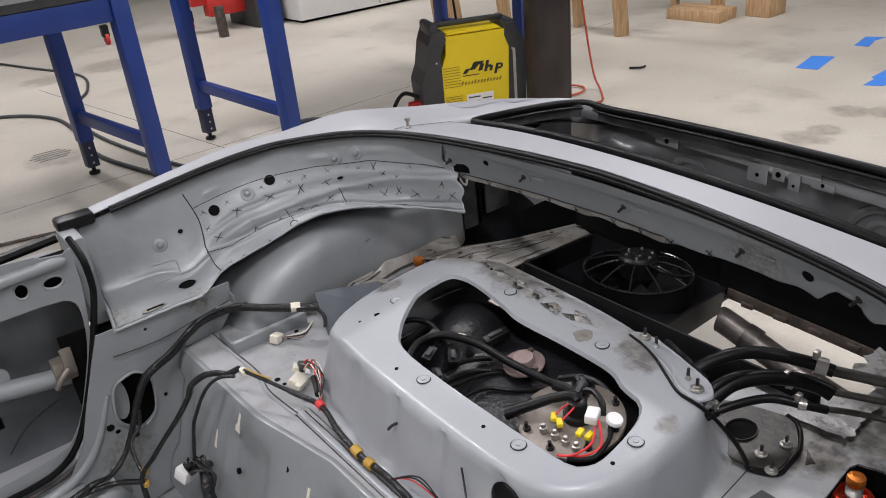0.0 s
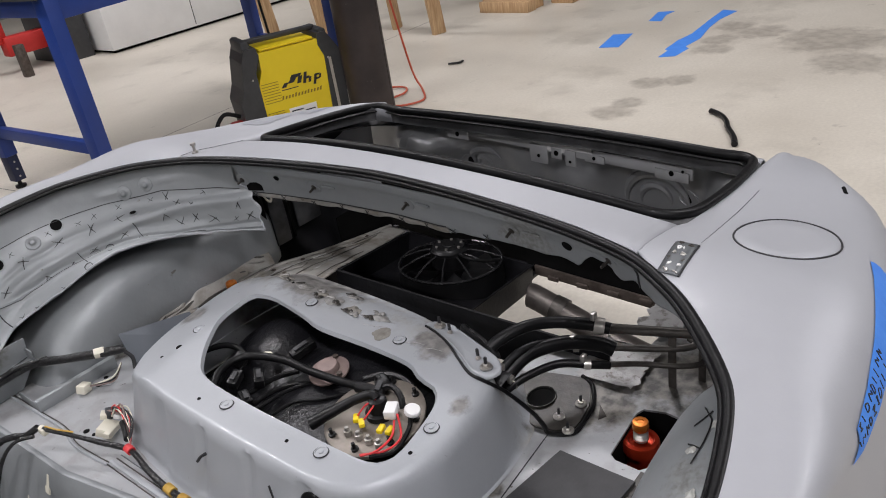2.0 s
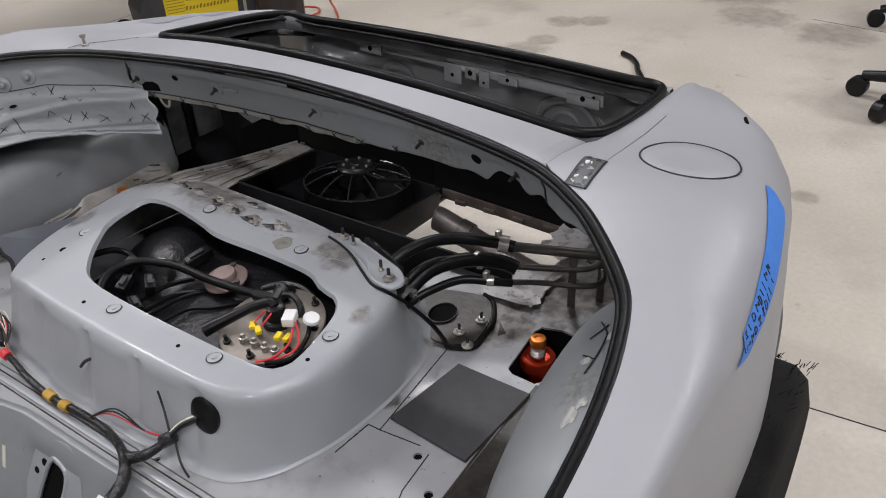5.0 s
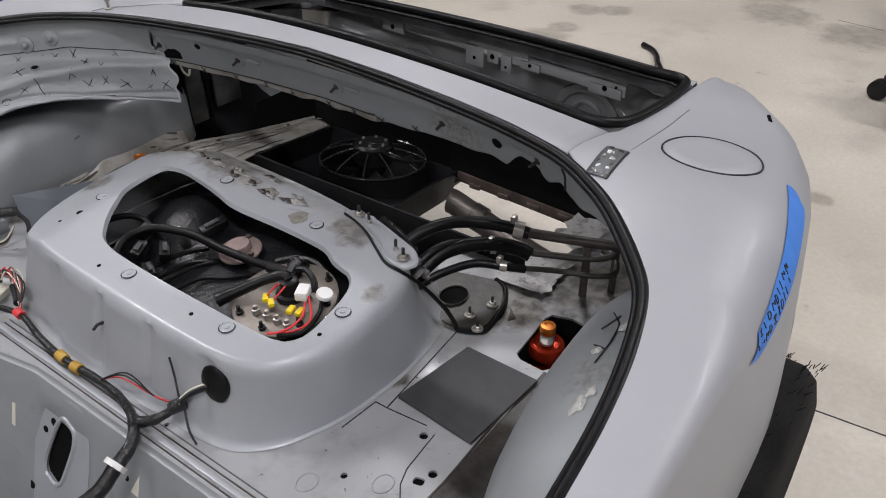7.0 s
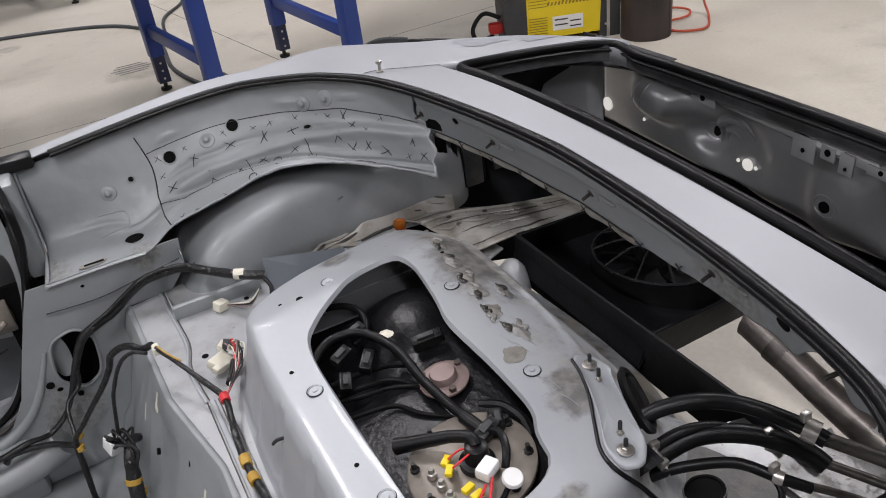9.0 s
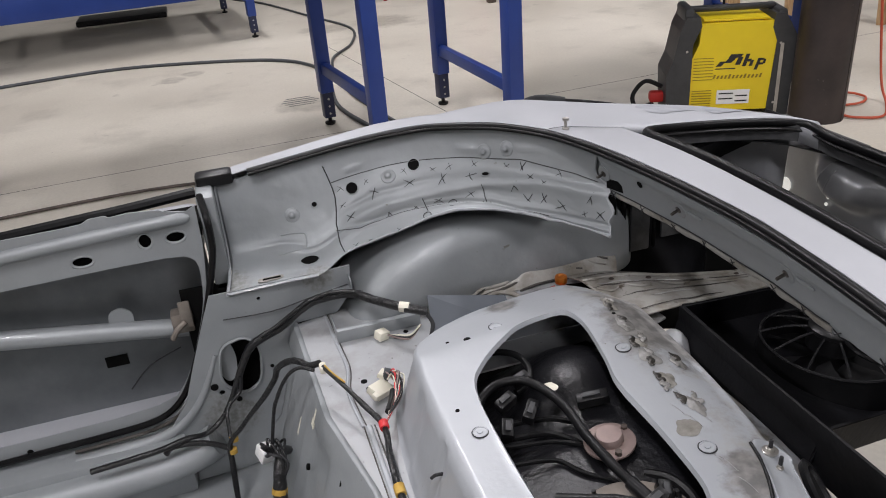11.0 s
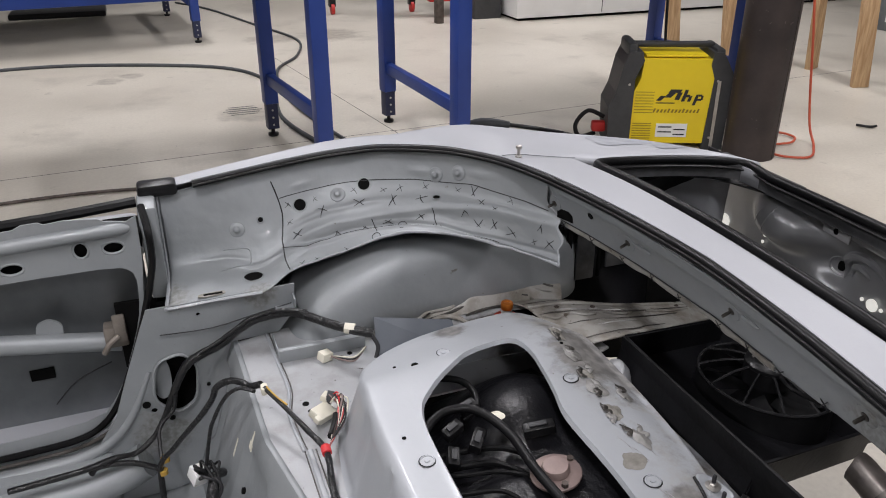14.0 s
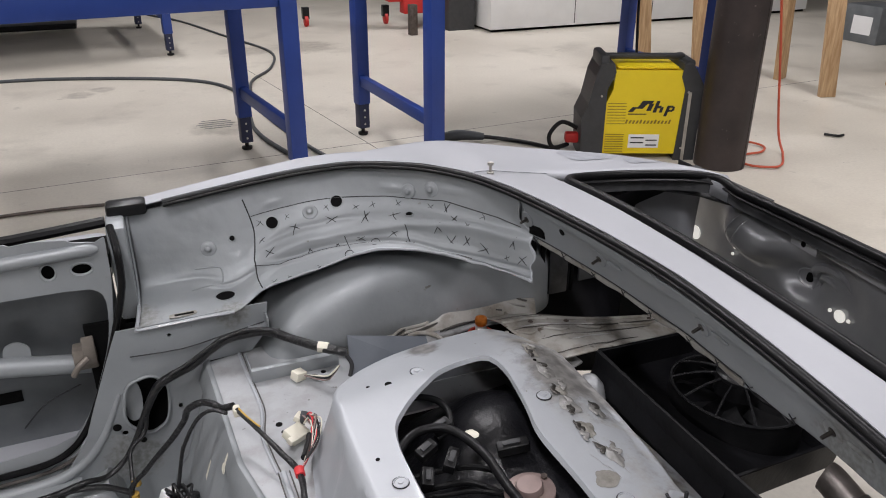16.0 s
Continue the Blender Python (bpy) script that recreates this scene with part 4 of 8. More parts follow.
for y, w in ((0.395, 0.56), (0.203, 0.52), (-0.036, 0.50), (-0.275, 0.58), (-0.456, 0.74)):
    m = frame_on(FL, (0.40 - y) / 1.1, w)
    out = -1 if m.col[2].x > 0 else 1
    m = m @ Matrix.Diagonal((1, out, out, 1))
    part("stud_boss", moved(lathe([(0.017, -0.001), (0.0145, 0.0016), (0.008, 0.002), (0.001, 0.002)], 20), m), INNER, car)
    part("stud", moved(lathe([(0.0062, 0.001), (0.0058, 0.003), (0.0026, 0.004), (0.0025, 0.016), (0.002, 0.017)], 10), m), DULL, car)
    if -0.4 < y < 0.3:
        part("pressed_bead", tube([surface(FL, (0.40 - y + d) / 1.1, w - 0.04) + Vector((-0.0012, 0, 0)) for d in (0.022, 0.03, 0.05, 0.058)], [0.001, 0.004, 0.004, 0.001], 8, 3), INNER, car)
for y, w, r in ((0.297, 0.44, 0.0062), (-0.386, 0.58, 0.009)):
    m = frame_on(FL, (0.40 - y) / 1.1, w)
    part("panel_hole", moved(lathe([(r, -0.0016), (r, 0.0016)], 16), m), VOID, car)
sq = [Vector(p) + Vector((-0.002, -0.002, 0.003)) for p in ((0.942, 0.397, 0.787), (0.949, 0.355, 0.790), (0.951, 0.352, 0.764), (0.940, 0.390, 0.763))]
part("square_hole", (sq + [p + Vector((0.002, 0.001, -0.001)) for p in sq], [(3, 2, 1, 0), (4, 5, 6, 7), (0, 1, 5, 4), (1, 2, 6, 5), (2, 3, 7, 6), (3, 0, 4, 7)]), VOID, car, smooth=False)


# wheel houses
def wheel_house(sign, name, ax, ay, cx, az, cz, power, back):
    rows = []
    c = Vector((cx, 0.815 * sign, cz))
    for i in range(25):
        th = math.pi * (i / 24)
        row = []
        for j in range(15):
            ph = math.pi / 2 * j / 14
            d = Vector((-math.cos(th), 0, math.sin(th)))
            e = 2 / power
            cp, sp = max(0.0, math.cos(ph)) ** e, math.sin(ph) ** e
            p = c + Vector((d.x * (ax if d.x < 0 else back) * cp, -sign * ay * sp, d.z * az * cp))
            row.append(p)
        rows.append(row if sign > 0 else row[::-1])
    return thick(part(name, loft(rows, closed=False), INNER, car, "smooth grey inner wheel house"), 0.002)


def right_house():
    """The right wheel house: an arched ridge, a steep inner face and a flat crown that runs out under the skin."""
    xs = [0.455, 0.48, 0.509, 0.541, 0.578, 0.632, 0.70, 0.80, 0.90, 0.98, 1.04, 1.085]
    zr = [0.455, 0.497, 0.537, 0.566, 0.595, 0.622, 0.642, 0.652, 0.648, 0.644, 0.640, 0.63]
    rows = []
    for x in [*np.linspace(0.455, 1.05, 44), *(1.05 + 0.09 * math.sin(a) for a in np.linspace(0.12, math.pi / 2, 12))]:
        z = float(np.interp(x, xs, zr))
        turn = 1 - math.sqrt(max(0.0, 1 - (max(0.0, x - 1.05) / 0.09) ** 2))
        lo = min(0.47, z - 0.02)
        prof = [(0.574, lo), (0.574, lo + (z - 0.05 - lo) * 0.5), (0.577, z - 0.05), (0.584, z - 0.030), (0.598, z - 0.014), (0.618, z - 0.004), (0.645, z), (0.69, z + 0.006), (0.75, z + 0.008), (0.815, z + 0.006)]
        rows.append([(x, y + 0.09 * turn, max(zz - 0.05 * turn, lo)) for y, zz in prof])
    return thick(part("wheel_house", loft(rows, closed=False), INNER, car, "smooth grey inner wheel house", angle=60), 0.002)


right_house()
# Added dark sheet for the shade in the wedge below the quarter panel.
part("wedge_shade", box(0.30, 0.64, 0.785, 0.79, 0.12, 0.66), DARKWALL, car, smooth=False)
wheel_house(-1, "wheel_house", 0.466, 0.273, 0.906, 0.295, 0.387, 2.735, 0.26)

# door post, its big hole and the door seal
post_out = [(0.02, 0.15), (0.03, 0.262), (0.075, 0.30), (0.118, 0.36), (0.148, 0.44), (0.190, 0.545), (0.208, 0.587), (0.49, 0.592), (0.485, 0.53), (0.45, 0.49), (0.36, 0.485), (0.345, 0.15)]
hole = rounded([(0.205, 0.47), (0.255, 0.485), (0.285, 0.455), (0.275, 0.37), (0.235, 0.345), (0.192, 0.385)], 4)
post_m = Matrix(((1, 0, 0, 0), (0, 0, -1, 0.632), (0, 1, 0, 0), (0, 0, 0, 1)))
part("door_post", moved(plate(post_out, [hole, ring(0.19, 0.36, 0.006), ring(0.30, 0.56, 0.004)], 0, 0.004), post_m), INNER, car, "grey inner door post", smooth=False)
# Near-black sheet supplies the darkness behind the post hole.
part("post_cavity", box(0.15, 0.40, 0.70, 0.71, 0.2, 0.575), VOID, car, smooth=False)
part("cut_line", tube([(0.225, 0.6265, 0.532), (0.32, 0.6265, 0.528), (0.40, 0.6265, 0.54), (0.48, 0.6265, 0.553)], 0.0013, 5, 3), INK, car)
part("panel_lip", tube([Vector(p) + Vector((-0.004, -0.003, 0)) for p in QP[0]], 0.0035, 6, 3), HUMP, car)
part("corner_bead", tube([Vector(p) + Vector((0, -0.002, 0.001)) for p in (QP[0][-1], QP[1][-1], QP[2][-1])], 0.003, 6, 4), HUMP, car)
part("pillar_post", box(0.222, 0.256, 0.70, 0.79, 0.56, 0.765, 0.006), INNER, car)
part("pillar_cap", box(0.225, 0.30, 0.765, 0.81, 0.758, 0.785, 0.008), BLACK, car, "black corner cap on the door post")
dseal = [(-0.6, 0.655, 0.29), (-0.118, 0.655, 0.304), (-0.058, 0.655, 0.306), (0.035, 0.655, 0.312), (0.086, 0.655, 0.333), (0.126, 0.655, 0.379), (0.166, 0.655, 0.464), (0.202, 0.655, 0.56), (0.230, 0.655, 0.652), (0.236, 0.658, 0.69), (0.236, 0.668, 0.735), (0.230, 0.71, 0.768)]
part("door_seal", tube(dseal, 0.0068, 8, 5), RUBBER, car, "black door seal")
bead = []
for i, q in enumerate(dseal[1:7]):
    a, b = Vector(dseal[i]), Vector(dseal[i + 2])
    t = (b - a).normalized()
    bead.append(Vector(q) + Vector((t.z, 0, -t.x)) * 0.030 + Vector((0, -0.022, 0)))
part("opening_bead", tube(bead, [0.011, 0.012, 0.012, 0.010, 0.008, 0.004], 12, 6), INNER, car, "grey rolled bead along the door opening")
part("opening_channel", tube([q + Vector((0, 0.012, 0.018)) for q in bead[:5]], 0.004, 8, 5), DULL, car)
part("hole_rim", tube([(x, 0.6275, z) for x, z in hole], 0.0032, 6, 1, closed=True, smooth=False), INNER, car)
part("hole_backing", moved(plate(ring(0.212, 0.425, 0.020, 24, 0.052), (), 0, 0.002), Matrix(((1, 0, 0, 0), (0, 0, -1, 0.648), (0, 1, 0, 0), (0, 0, 0, 1)))), INNER, car, smooth=False)
for x, z, r in ((0.178, 0.380, 0.008), (0.221, 0.338, 0.006), (0.128, 0.268, 0.004), (0.13, 0.238, 0.006), (0.30, 0.40, 0.004)):
    part("panel_hole", moved(lathe([(r, 0), (r, 0.0015)], 12), Matrix.Translation((x, 0.6282, z)) @ Matrix.Rotation(math.pi / 2, 4, "X")), VOID, car)
part("sill", tube([(-0.7, 0.60, 0.225), (-0.1, 0.60, 0.23), (0.08, 0.60, 0.24), (0.16, 0.60, 0.27)], 0.042, 12, 4, flat=0.8), INNER, car, "grey rolled sill")
part("outer_sill", box(-0.75, 0.36, 0.70, 0.80, 0.10, 0.30, 0.02), PAINT, car, "silver outer sill under the door")
part("sill_flange", box(-0.7, 0.10, 0.60, 0.70, 0.15, 0.283, 0.008), INNER, car)


# the closed right door, without its trim
def right_door():
    d = new("door")
    d.parent = car
    d["label"] = "closed bare car door without inner trim"
    win = rounded([(-0.62, 0.655), (0.165, 0.676), (0.205, 0.655), (0.195, 0.555), (0.135, 0.40), (0.08, 0.335), (-0.62, 0.33)], 3)
    out = [(-0.75, 0.755), (-0.017, 0.768), (0.019, 0.770), (0.032, 0.777), (0.060, 0.778), (0.068, 0.773), (0.10, 0.776), (0.155, 0.771), (0.165, 0.765), (0.203, 0.759), (0.214, 0.765), (0.220, 0.766), (0.219, 0.69), (0.216, 0.66), (0.20, 0.54), (0.15, 0.41), (0.10, 0.325), (0.04, 0.295), (-0.75, 0.285)]
    mm = Matrix(((1, 0, 0, 0), (0, 0, -1, 0.662), (0, 1, 0, 0), (0, 0, 0, 1)))
    ovals = ((0.002, 0.696, 0.021, 0.012), (0.118, 0.714, 0.014, 0.017), (0.173, 0.711, 0.020, 0.013), (-0.2, 0.69, 0.02, 0.012))
    part("inner_skin", moved(plate(out, [win] + [rounded([(a - p, z + q), (a + p, z + q), (a + p, z - q), (a - p, z - q)], 4) for a, z, p, q in ovals], 0, 0.003), mm), INNER, d, smooth=False)
    for a, z, p, q in ovals:
        part("slot", box(a - p - 0.006, a + p + 0.006, 0.684, 0.687, z - q - 0.006, z + q + 0.006), VOID, d, smooth=False)
        part("slot_flange", tube([(a + p * 0.96 * math.cos(t), 0.664, z + q * 0.96 * math.sin(t)) for t in np.linspace(0, 6.283, 19)[:-1]], 0.003, 6, 2, closed=True), INNER, d)
    part("top_rail", tube([(-0.75, 0.661, 0.70), (-0.1, 0.661, 0.735), (0.06, 0.661, 0.743), (0.185, 0.661, 0.747), (0.203, 0.663, 0.742)], [0.013, 0.013, 0.013, 0.012, 0.004], 12, 4, flat=1.0), INNER, d)
    part("window_slot", box(-0.75, 0.222, 0.675, 0.765, 0.70, 0.728), VOID, d, "dark window slot", smooth=False)
    part("outer_skin", box(-0.75, 0.215, 0.765, 0.775, 0.27, 0.715), GALV, d, "dull inside face of the outer door skin")
    part("door_top", box(-0.75, 0.22, 0.775, 0.845, 0.62, 0.712, 0.02), PAINT, d, "silver outer door skin")
    part("window_seal", tube([(-0.75, 0.785, 0.69), (-0.04, 0.785, 0.732), (0.06, 0.785, 0.737), (0.22, 0.785, 0.749)], 0.011, 8, 3), RUBBER, d)
    part("impact_bar", tube([(-0.75, 0.715, 0.63), (-0.08, 0.715, 0.523), (0.15, 0.715, 0.484)], 0.0195, 14, 3), INNER, d, "grey round side impact bar")
    part("bar_tab", moved(plate(rounded([(0.0, 0.515), (0.006, 0.55), (0.030, 0.558), (0.052, 0.543), (0.048, 0.505)]), (), 0, 0.003), Matrix(((1, 0, 0, 0), (0, 0, -1, 0.72), (0, 1, 0, 0), (0, 0, 0, 1)))), INNER, d, smooth=False)
    part("latch", join(box(0.122, 0.165, 0.69, 0.725, 0.485, 0.53, 0.004), box(0.142, 0.165, 0.682, 0.6895, 0.50, 0.56, 0.003), tube([(0.118, 0.685, 0.48), (0.13, 0.68, 0.50), (0.15, 0.683, 0.515)], 0.006, 8, 3)), SENDER, d, "brassy door latch")
    part("slot", box(-0.035, 0.01, 0.7615, 0.7645, 0.40, 0.425), VOID, d, smooth=False)
    part("pull_wire", tube([(0.0, 0.755, 0.34), (0.05, 0.752, 0.39), (0.12, 0.75, 0.42)], 0.0016, 5, 4), INK, d)
    for z in (0.302, 0.308):
        part("plug", moved(lathe([(0.006, 0), (0.005, 0.003)], 10), Matrix.Translation((-0.02 if z < 0.305 else -0.2, 0.661, z)) @ Matrix.Rotation(math.pi / 2, 4, "X")), VOID, d)
    return d


right_door()

# ledge under the quarter panel, support bracket and steel plate on the right
part("ledge_flange", join(box(0.448, 0.486, 0.604, 0.632, 0.546, 0.549, 0.001), box(0.483, 0.486, 0.604, 0.632, 0.549, 0.572, 0.001)), INNER, car)
part("rail_bracket", join(box(0.432, 0.60, 0.517, 0.520, ZS, 0.513, 0.001), box(0.432, 0.60, 0.520, 0.530, 0.510, 0.513, 0.001), box(0.432, 0.435, 0.520, 0.60, ZS, 0.508, 0.001)), INNER, car, "grey folded sheet bracket")
for x, y, r in ((0.462, 0.562, 0.006), (0.545, 0.495, 0.008), (0.565, 0.505, 0.005), (0.452, 0.375, 0.006), (0.455, 0.352, 0.004)):
    part("panel_hole", lathe([(r, ZS - 0.001), (r, ZS + 0.0012)], 12, (x, y, 0)), VOID, car)
sp = thing("steel_plate", "loose dark square of plain sheet steel leaning on the shelf", "metal plate")
sheet_at = [Vector(p) for p in ((0.607, 0.470, 0.579), (0.765, 0.470, 0.541), (0.770, 0.432, 0.488), (0.603, 0.432, 0.492))]
lean = Vector((0.0, 0.0022, -0.0016))
part("sheet", (sheet_at + [p + lean for p in sheet_at], [(0, 1, 2, 3), (7, 6, 5, 4), (0, 4, 5, 1), (1, 5, 6, 2), (2, 6, 7, 3), (3, 7, 4, 0)]), SLATE, sp, smooth=False)

# dirty cross rail towards the boot
rr = [[(0.93, 0.545, 0.506), (0.945, 0.51, 0.512), (0.955, 0.48, 0.508), (0.975, 0.42, 0.498), (0.995, 0.36, 0.492)], [(1.02, 0.535, 0.502), (1.03, 0.50, 0.512), (1.04, 0.46, 0.510), (1.055, 0.40, 0.511), (1.069, 0.336, 0.513)], [(1.15, 0.50, 0.480), (1.16, 0.475, 0.492), (1.17, 0.445, 0.491), (1.185, 0.41, 0.488), (1.20, 0.374, 0.481)], [(1.40, 0.505, 0.425), (1.41, 0.49, 0.438), (1.415, 0.48, 0.436), (1.425, 0.465, 0.43), (1.435, 0.455, 0.418)]]
thick(part("cross_rail", sheet(rr, 32, 16), DIRTY, car, "dirty grey cross rail with tan sealer"), 0.003)
for k in (1, 3, 6):
    part("spot_weld", lathe([(0.006, 0), (0.004, 0.0015)], 10, surface(rr, 0.12 + 0.12 * k, 0.4) + Vector((0, 0, 0.001))), RUSTY, car)
part("mount_flange", sheet([[(0.70, 0.555, ZS + 0.002), (0.71, 0.578, ZS + 0.010), (0.715, 0.60, ZS + 0.02)], [(0.80, 0.558, ZS + 0.003), (0.815, 0.575, ZS + 0.020), (0.822, 0.60, ZS + 0.036)], [(0.84, 0.560, ZS + 0.003), (0.85, 0.573, ZS + 0.035), (0.86, 0.596, ZS + 0.055)], [(0.90, 0.562, ZS + 0.003), (0.905, 0.575, ZS + 0.035), (0.91, 0.598, ZS + 0.053)], [(0.98, 0.555, ZS + 0.003), (0.985, 0.572, ZS + 0.033), (0.99, 0.60, ZS + 0.048)], [(1.04, 0.52, ZS + 0.006), (1.055, 0.55, ZS + 0.02), (1.07, 0.59, ZS + 0.03)]], 40, 10), DIRTY, car, "dirty flange below the wheel house")
for k, pts in enumerate(([(0.70, 0.535, 0.008), (0.75, 0.572, 0.015), (0.80, 0.572, 0.018), (0.84, 0.59, 0.028), (0.90, 0.595, 0.03), (0.97, 0.585, 0.03), (1.03, 0.55, 0.025)],
                         [(0.72, 0.525, 0.006), (0.77, 0.555, 0.010), (0.81, 0.545, 0.006), (0.825, 0.50, 0.004), (0.83, 0.455, 0.003)],
                         [(0.84, 0.605, 0.04), (0.90, 0.61, 0.045), (0.97, 0.60, 0.045), (1.04, 0.575, 0.035)],
                         [(0.985, 0.57, 0.012), (0.99, 0.50, 0.004), (0.97, 0.445, 0.003)], [(0.86, 0.58, 0.02), (0.92, 0.583, 0.02), (0.98, 0.57, 0.018)])):
    part("sealer_bead", tube([(x, y, ZS + z) for x, y, z in pts], [0.003, 0.005, 0.004, 0.006, 0.004, 0.005, 0.003], 7, 6), DIRTY, car, "lumpy tan seam sealer")
# Dark lines along the gaps between the sealer beads.
for k, pts in enumerate(([(0.72, 0.548, 0.011), (0.77, 0.578, 0.018), (0.84, 0.598, 0.036), (0.91, 0.603, 0.039), (0.98, 0.594, 0.038), (1.04, 0.562, 0.029)], [(0.74, 0.556, 0.009), (0.80, 0.563, 0.012), (0.86, 0.573, 0.020), (0.93, 0.577, 0.022), (0.98, 0.563, 0.018)], [(0.83, 0.552, 0.004), (0.88, 0.560, 0.006), (0.95, 0.558, 0.006), (1.0, 0.54, 0.006)])):
    part("dark_bead_gap", tube([(x, y, ZS + z) for x, y, z in pts], [0.002, 0.003, 0.0022, 0.0034, 0.002], 6, 6), GRIME, car)
for k in range(4):
    part("sealer_bead", tube([surface(rr, 0.05 + 0.22 * k, 0.55) + Vector((0, 0, 0.002)), surface(rr, 0.12 + 0.22 * k, 0.62) + Vector((0, 0, 0.003)), surface(rr, 0.2 + 0.22 * k, 0.58) + Vector((0, 0, 0.002))], 0.0025, 6, 4), DIRTY, car)
for w, mat, u0, u1 in ((0.2, DULL, 0.0, 0.55), (0.28, FOIL, 0.05, 0.4), (0.47, FOIL, 0.1, 0.7), (0.52, DULL, 0.0, 0.9), (0.7, DULL, 0.15, 0.8), (0.78, FOIL, 0.3, 0.6), (0.9, DULL, 0.0, 0.7)):
    part("rail_streak", tube([surface(rr, u, w + 0.03 * noise.noise(Vector((u * 9, w * 30, 0)))) + Vector((0, 0, 0.0012)) for u in np.linspace(u0, u1, 14)], [0.0006, 0.002, 0.0011, 0.0024, 0.0008], 6, 2, flat=0.6), mat, car)
part("rail_step", tube([surface(rr, u, 0.33) + Vector((0, 0, 0.002)) for u in np.linspace(0, 1, 9)], 0.004, 6, 2), DIRTY, car)
part("rail_boss", lathe([(0.036, 0.42), (0.033, 0.445), (0.027, 0.468), (0.015, 0.484), (0.004, 0.488)], 24, (1.036, 0.295, 0.0)), SHELF, car, "pale rounded boss beside the black box")

# ---- boot: inner walls, strips and added dark sheets ----
def wall_x(y, z):
    """Depth of the pressed rear wall inside the boot."""
    b = 0.0
    for cy, cz, ry, rz, h in ((0.42, 0.655, 0.085, 0.05, -0.06), (0.285, 0.605, 0.045, 0.035, 0.025), (0.20, 0.60, 0.09, 0.075, 0.020), (-0.26, 0.60, 0.12, 0.085, 0.03), (-0.44, 0.62, 0.05, 0.10, -0.05), (-0.05, 0.60, 0.06, 0.09, -0.02)):
        q = ((y - cy) / ry) ** 2 + ((z - cz) / rz) ** 2
        b += h * math.exp(-q * q)
    return 1.50 + 0.08 * y + b - 0.5 * max(0, abs(y - 0.03) - 0.62)


def boot():
    zs = np.linspace(0.53, 0.712, 30)
    thick(part("boot_rear_wall", loft([[(wall_x(y, z), y, z) for z in zs] for y in np.linspace(0.646, -0.53, 120)], closed=False), TRUNK, car, "glossy dark grey pressed wall inside the boot"), 0.003)
    # Lower walls are coloured dark to near black for the shade there.
    thick(part("boot_lower_wall", loft([[(wall_x(y, 0.35) + 0.004, y, z) for z in (0.26, 0.30, 0.352)] for y in np.linspace(0.69, 0.16, 24)], closed=False), DARKWALL, car), 0.003)
    thick(part("boot_lower_wall", loft([[(wall_x(y, z) + 0.002, y, z) for z in np.linspace(0.35, 0.532, 10)] for y in np.linspace(0.69, 0.06, 30)], closed=False), VOID, car, "lower boot wall painted near black for its shade"), 0.003)
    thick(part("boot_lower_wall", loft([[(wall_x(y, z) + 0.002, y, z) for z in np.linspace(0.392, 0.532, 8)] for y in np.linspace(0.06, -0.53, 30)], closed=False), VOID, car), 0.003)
    # Added plate keeps light out of the open rear corner.
    part("corner_shade", plate([(1.36, 0.62), (1.445, 0.53), (1.478, 0.44), (1.58, 0.44), (1.58, 0.70), (1.40, 0.70)], (), 0.717, 0.003), DARKWALL, car, smooth=False)
    # Added black sheet for the darkness past the end of the rear wall.
    part("corner_shade", box(wall_x(0.65, 0.6) + 0.02, wall_x(0.65, 0.6) + 0.024, 0.62, 0.76, 0.30, 0.715, 0.001), BOXBLACK, car, smooth=False)
    # Near-black sheet added for the shade behind the sill.
    part("sill_shade", box(1.444, 1.448, -0.52, 0.06, 0.384, 0.53, 0.001), VOID, car, "added near-black sheet for the shade behind the sill", smooth=False)
    # Near-black sheet added to darken the lower side wall.
    part("side_sheet", box(1.27, 1.47, 0.535, 0.539, 0.28, 0.52, 0.001), VOID, car, smooth=False)
    # Black and dark grey put the shade of both side walls into colour.
    side = []
    for x in np.linspace(0.985, 1.47, 28):
        side.append([(x, 0.56 + 0.02 * math.sin(x * 24) + d, z) for z, d in ((0.30, 0.0), (0.40, 0.05), (0.50, 0.10), (0.55, 0.12), (0.65, 0.10), (0.72, 0.05), (0.755, -0.01))])
    thick(part("boot_side_wall", loft(side, closed=False), BOXBLACK, car, "boot side wall painted black for its shade"), 0.003)
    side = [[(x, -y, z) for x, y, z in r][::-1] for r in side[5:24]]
    thick(part("boot_side_wall", loft(side, closed=False), DARKWALL, car, "boot side wall painted dark grey for its shade"), 0.003)
    sl = Matrix(((1, 0.08, 0, 1.427), (0, 0.967, 0, -0.029), (0, 0.022, 1, 0.0205), (0, 0, 0, 1)))
    rail = part("latch_rail", moved(join(box(-0.004, 0.022, -0.371, 0.304, 0.724, 0.732, 0.003), box(-0.006, -0.002, -0.371, 0.304, 0.700, 0.7245, 0.001)), sl), RAIL, car, "light grey latch rail across the boot")
    tabs = ((-0.327, 0.075, 0.694), (-0.145, 0.05, 0.698), (-0.082, 0.028, 0.679), (-0.045, 0.03, 0.690), (0.005, 0.05, 0.672), (0.257, 0.07, 0.690))
    for y, w, z0 in tabs:
        tab = part("latch_tab", moved(box(-0.0105, -0.0065, y - w / 2, y + w / 2, z0, 0.715, 0.0015), sl), RAIL, rail)
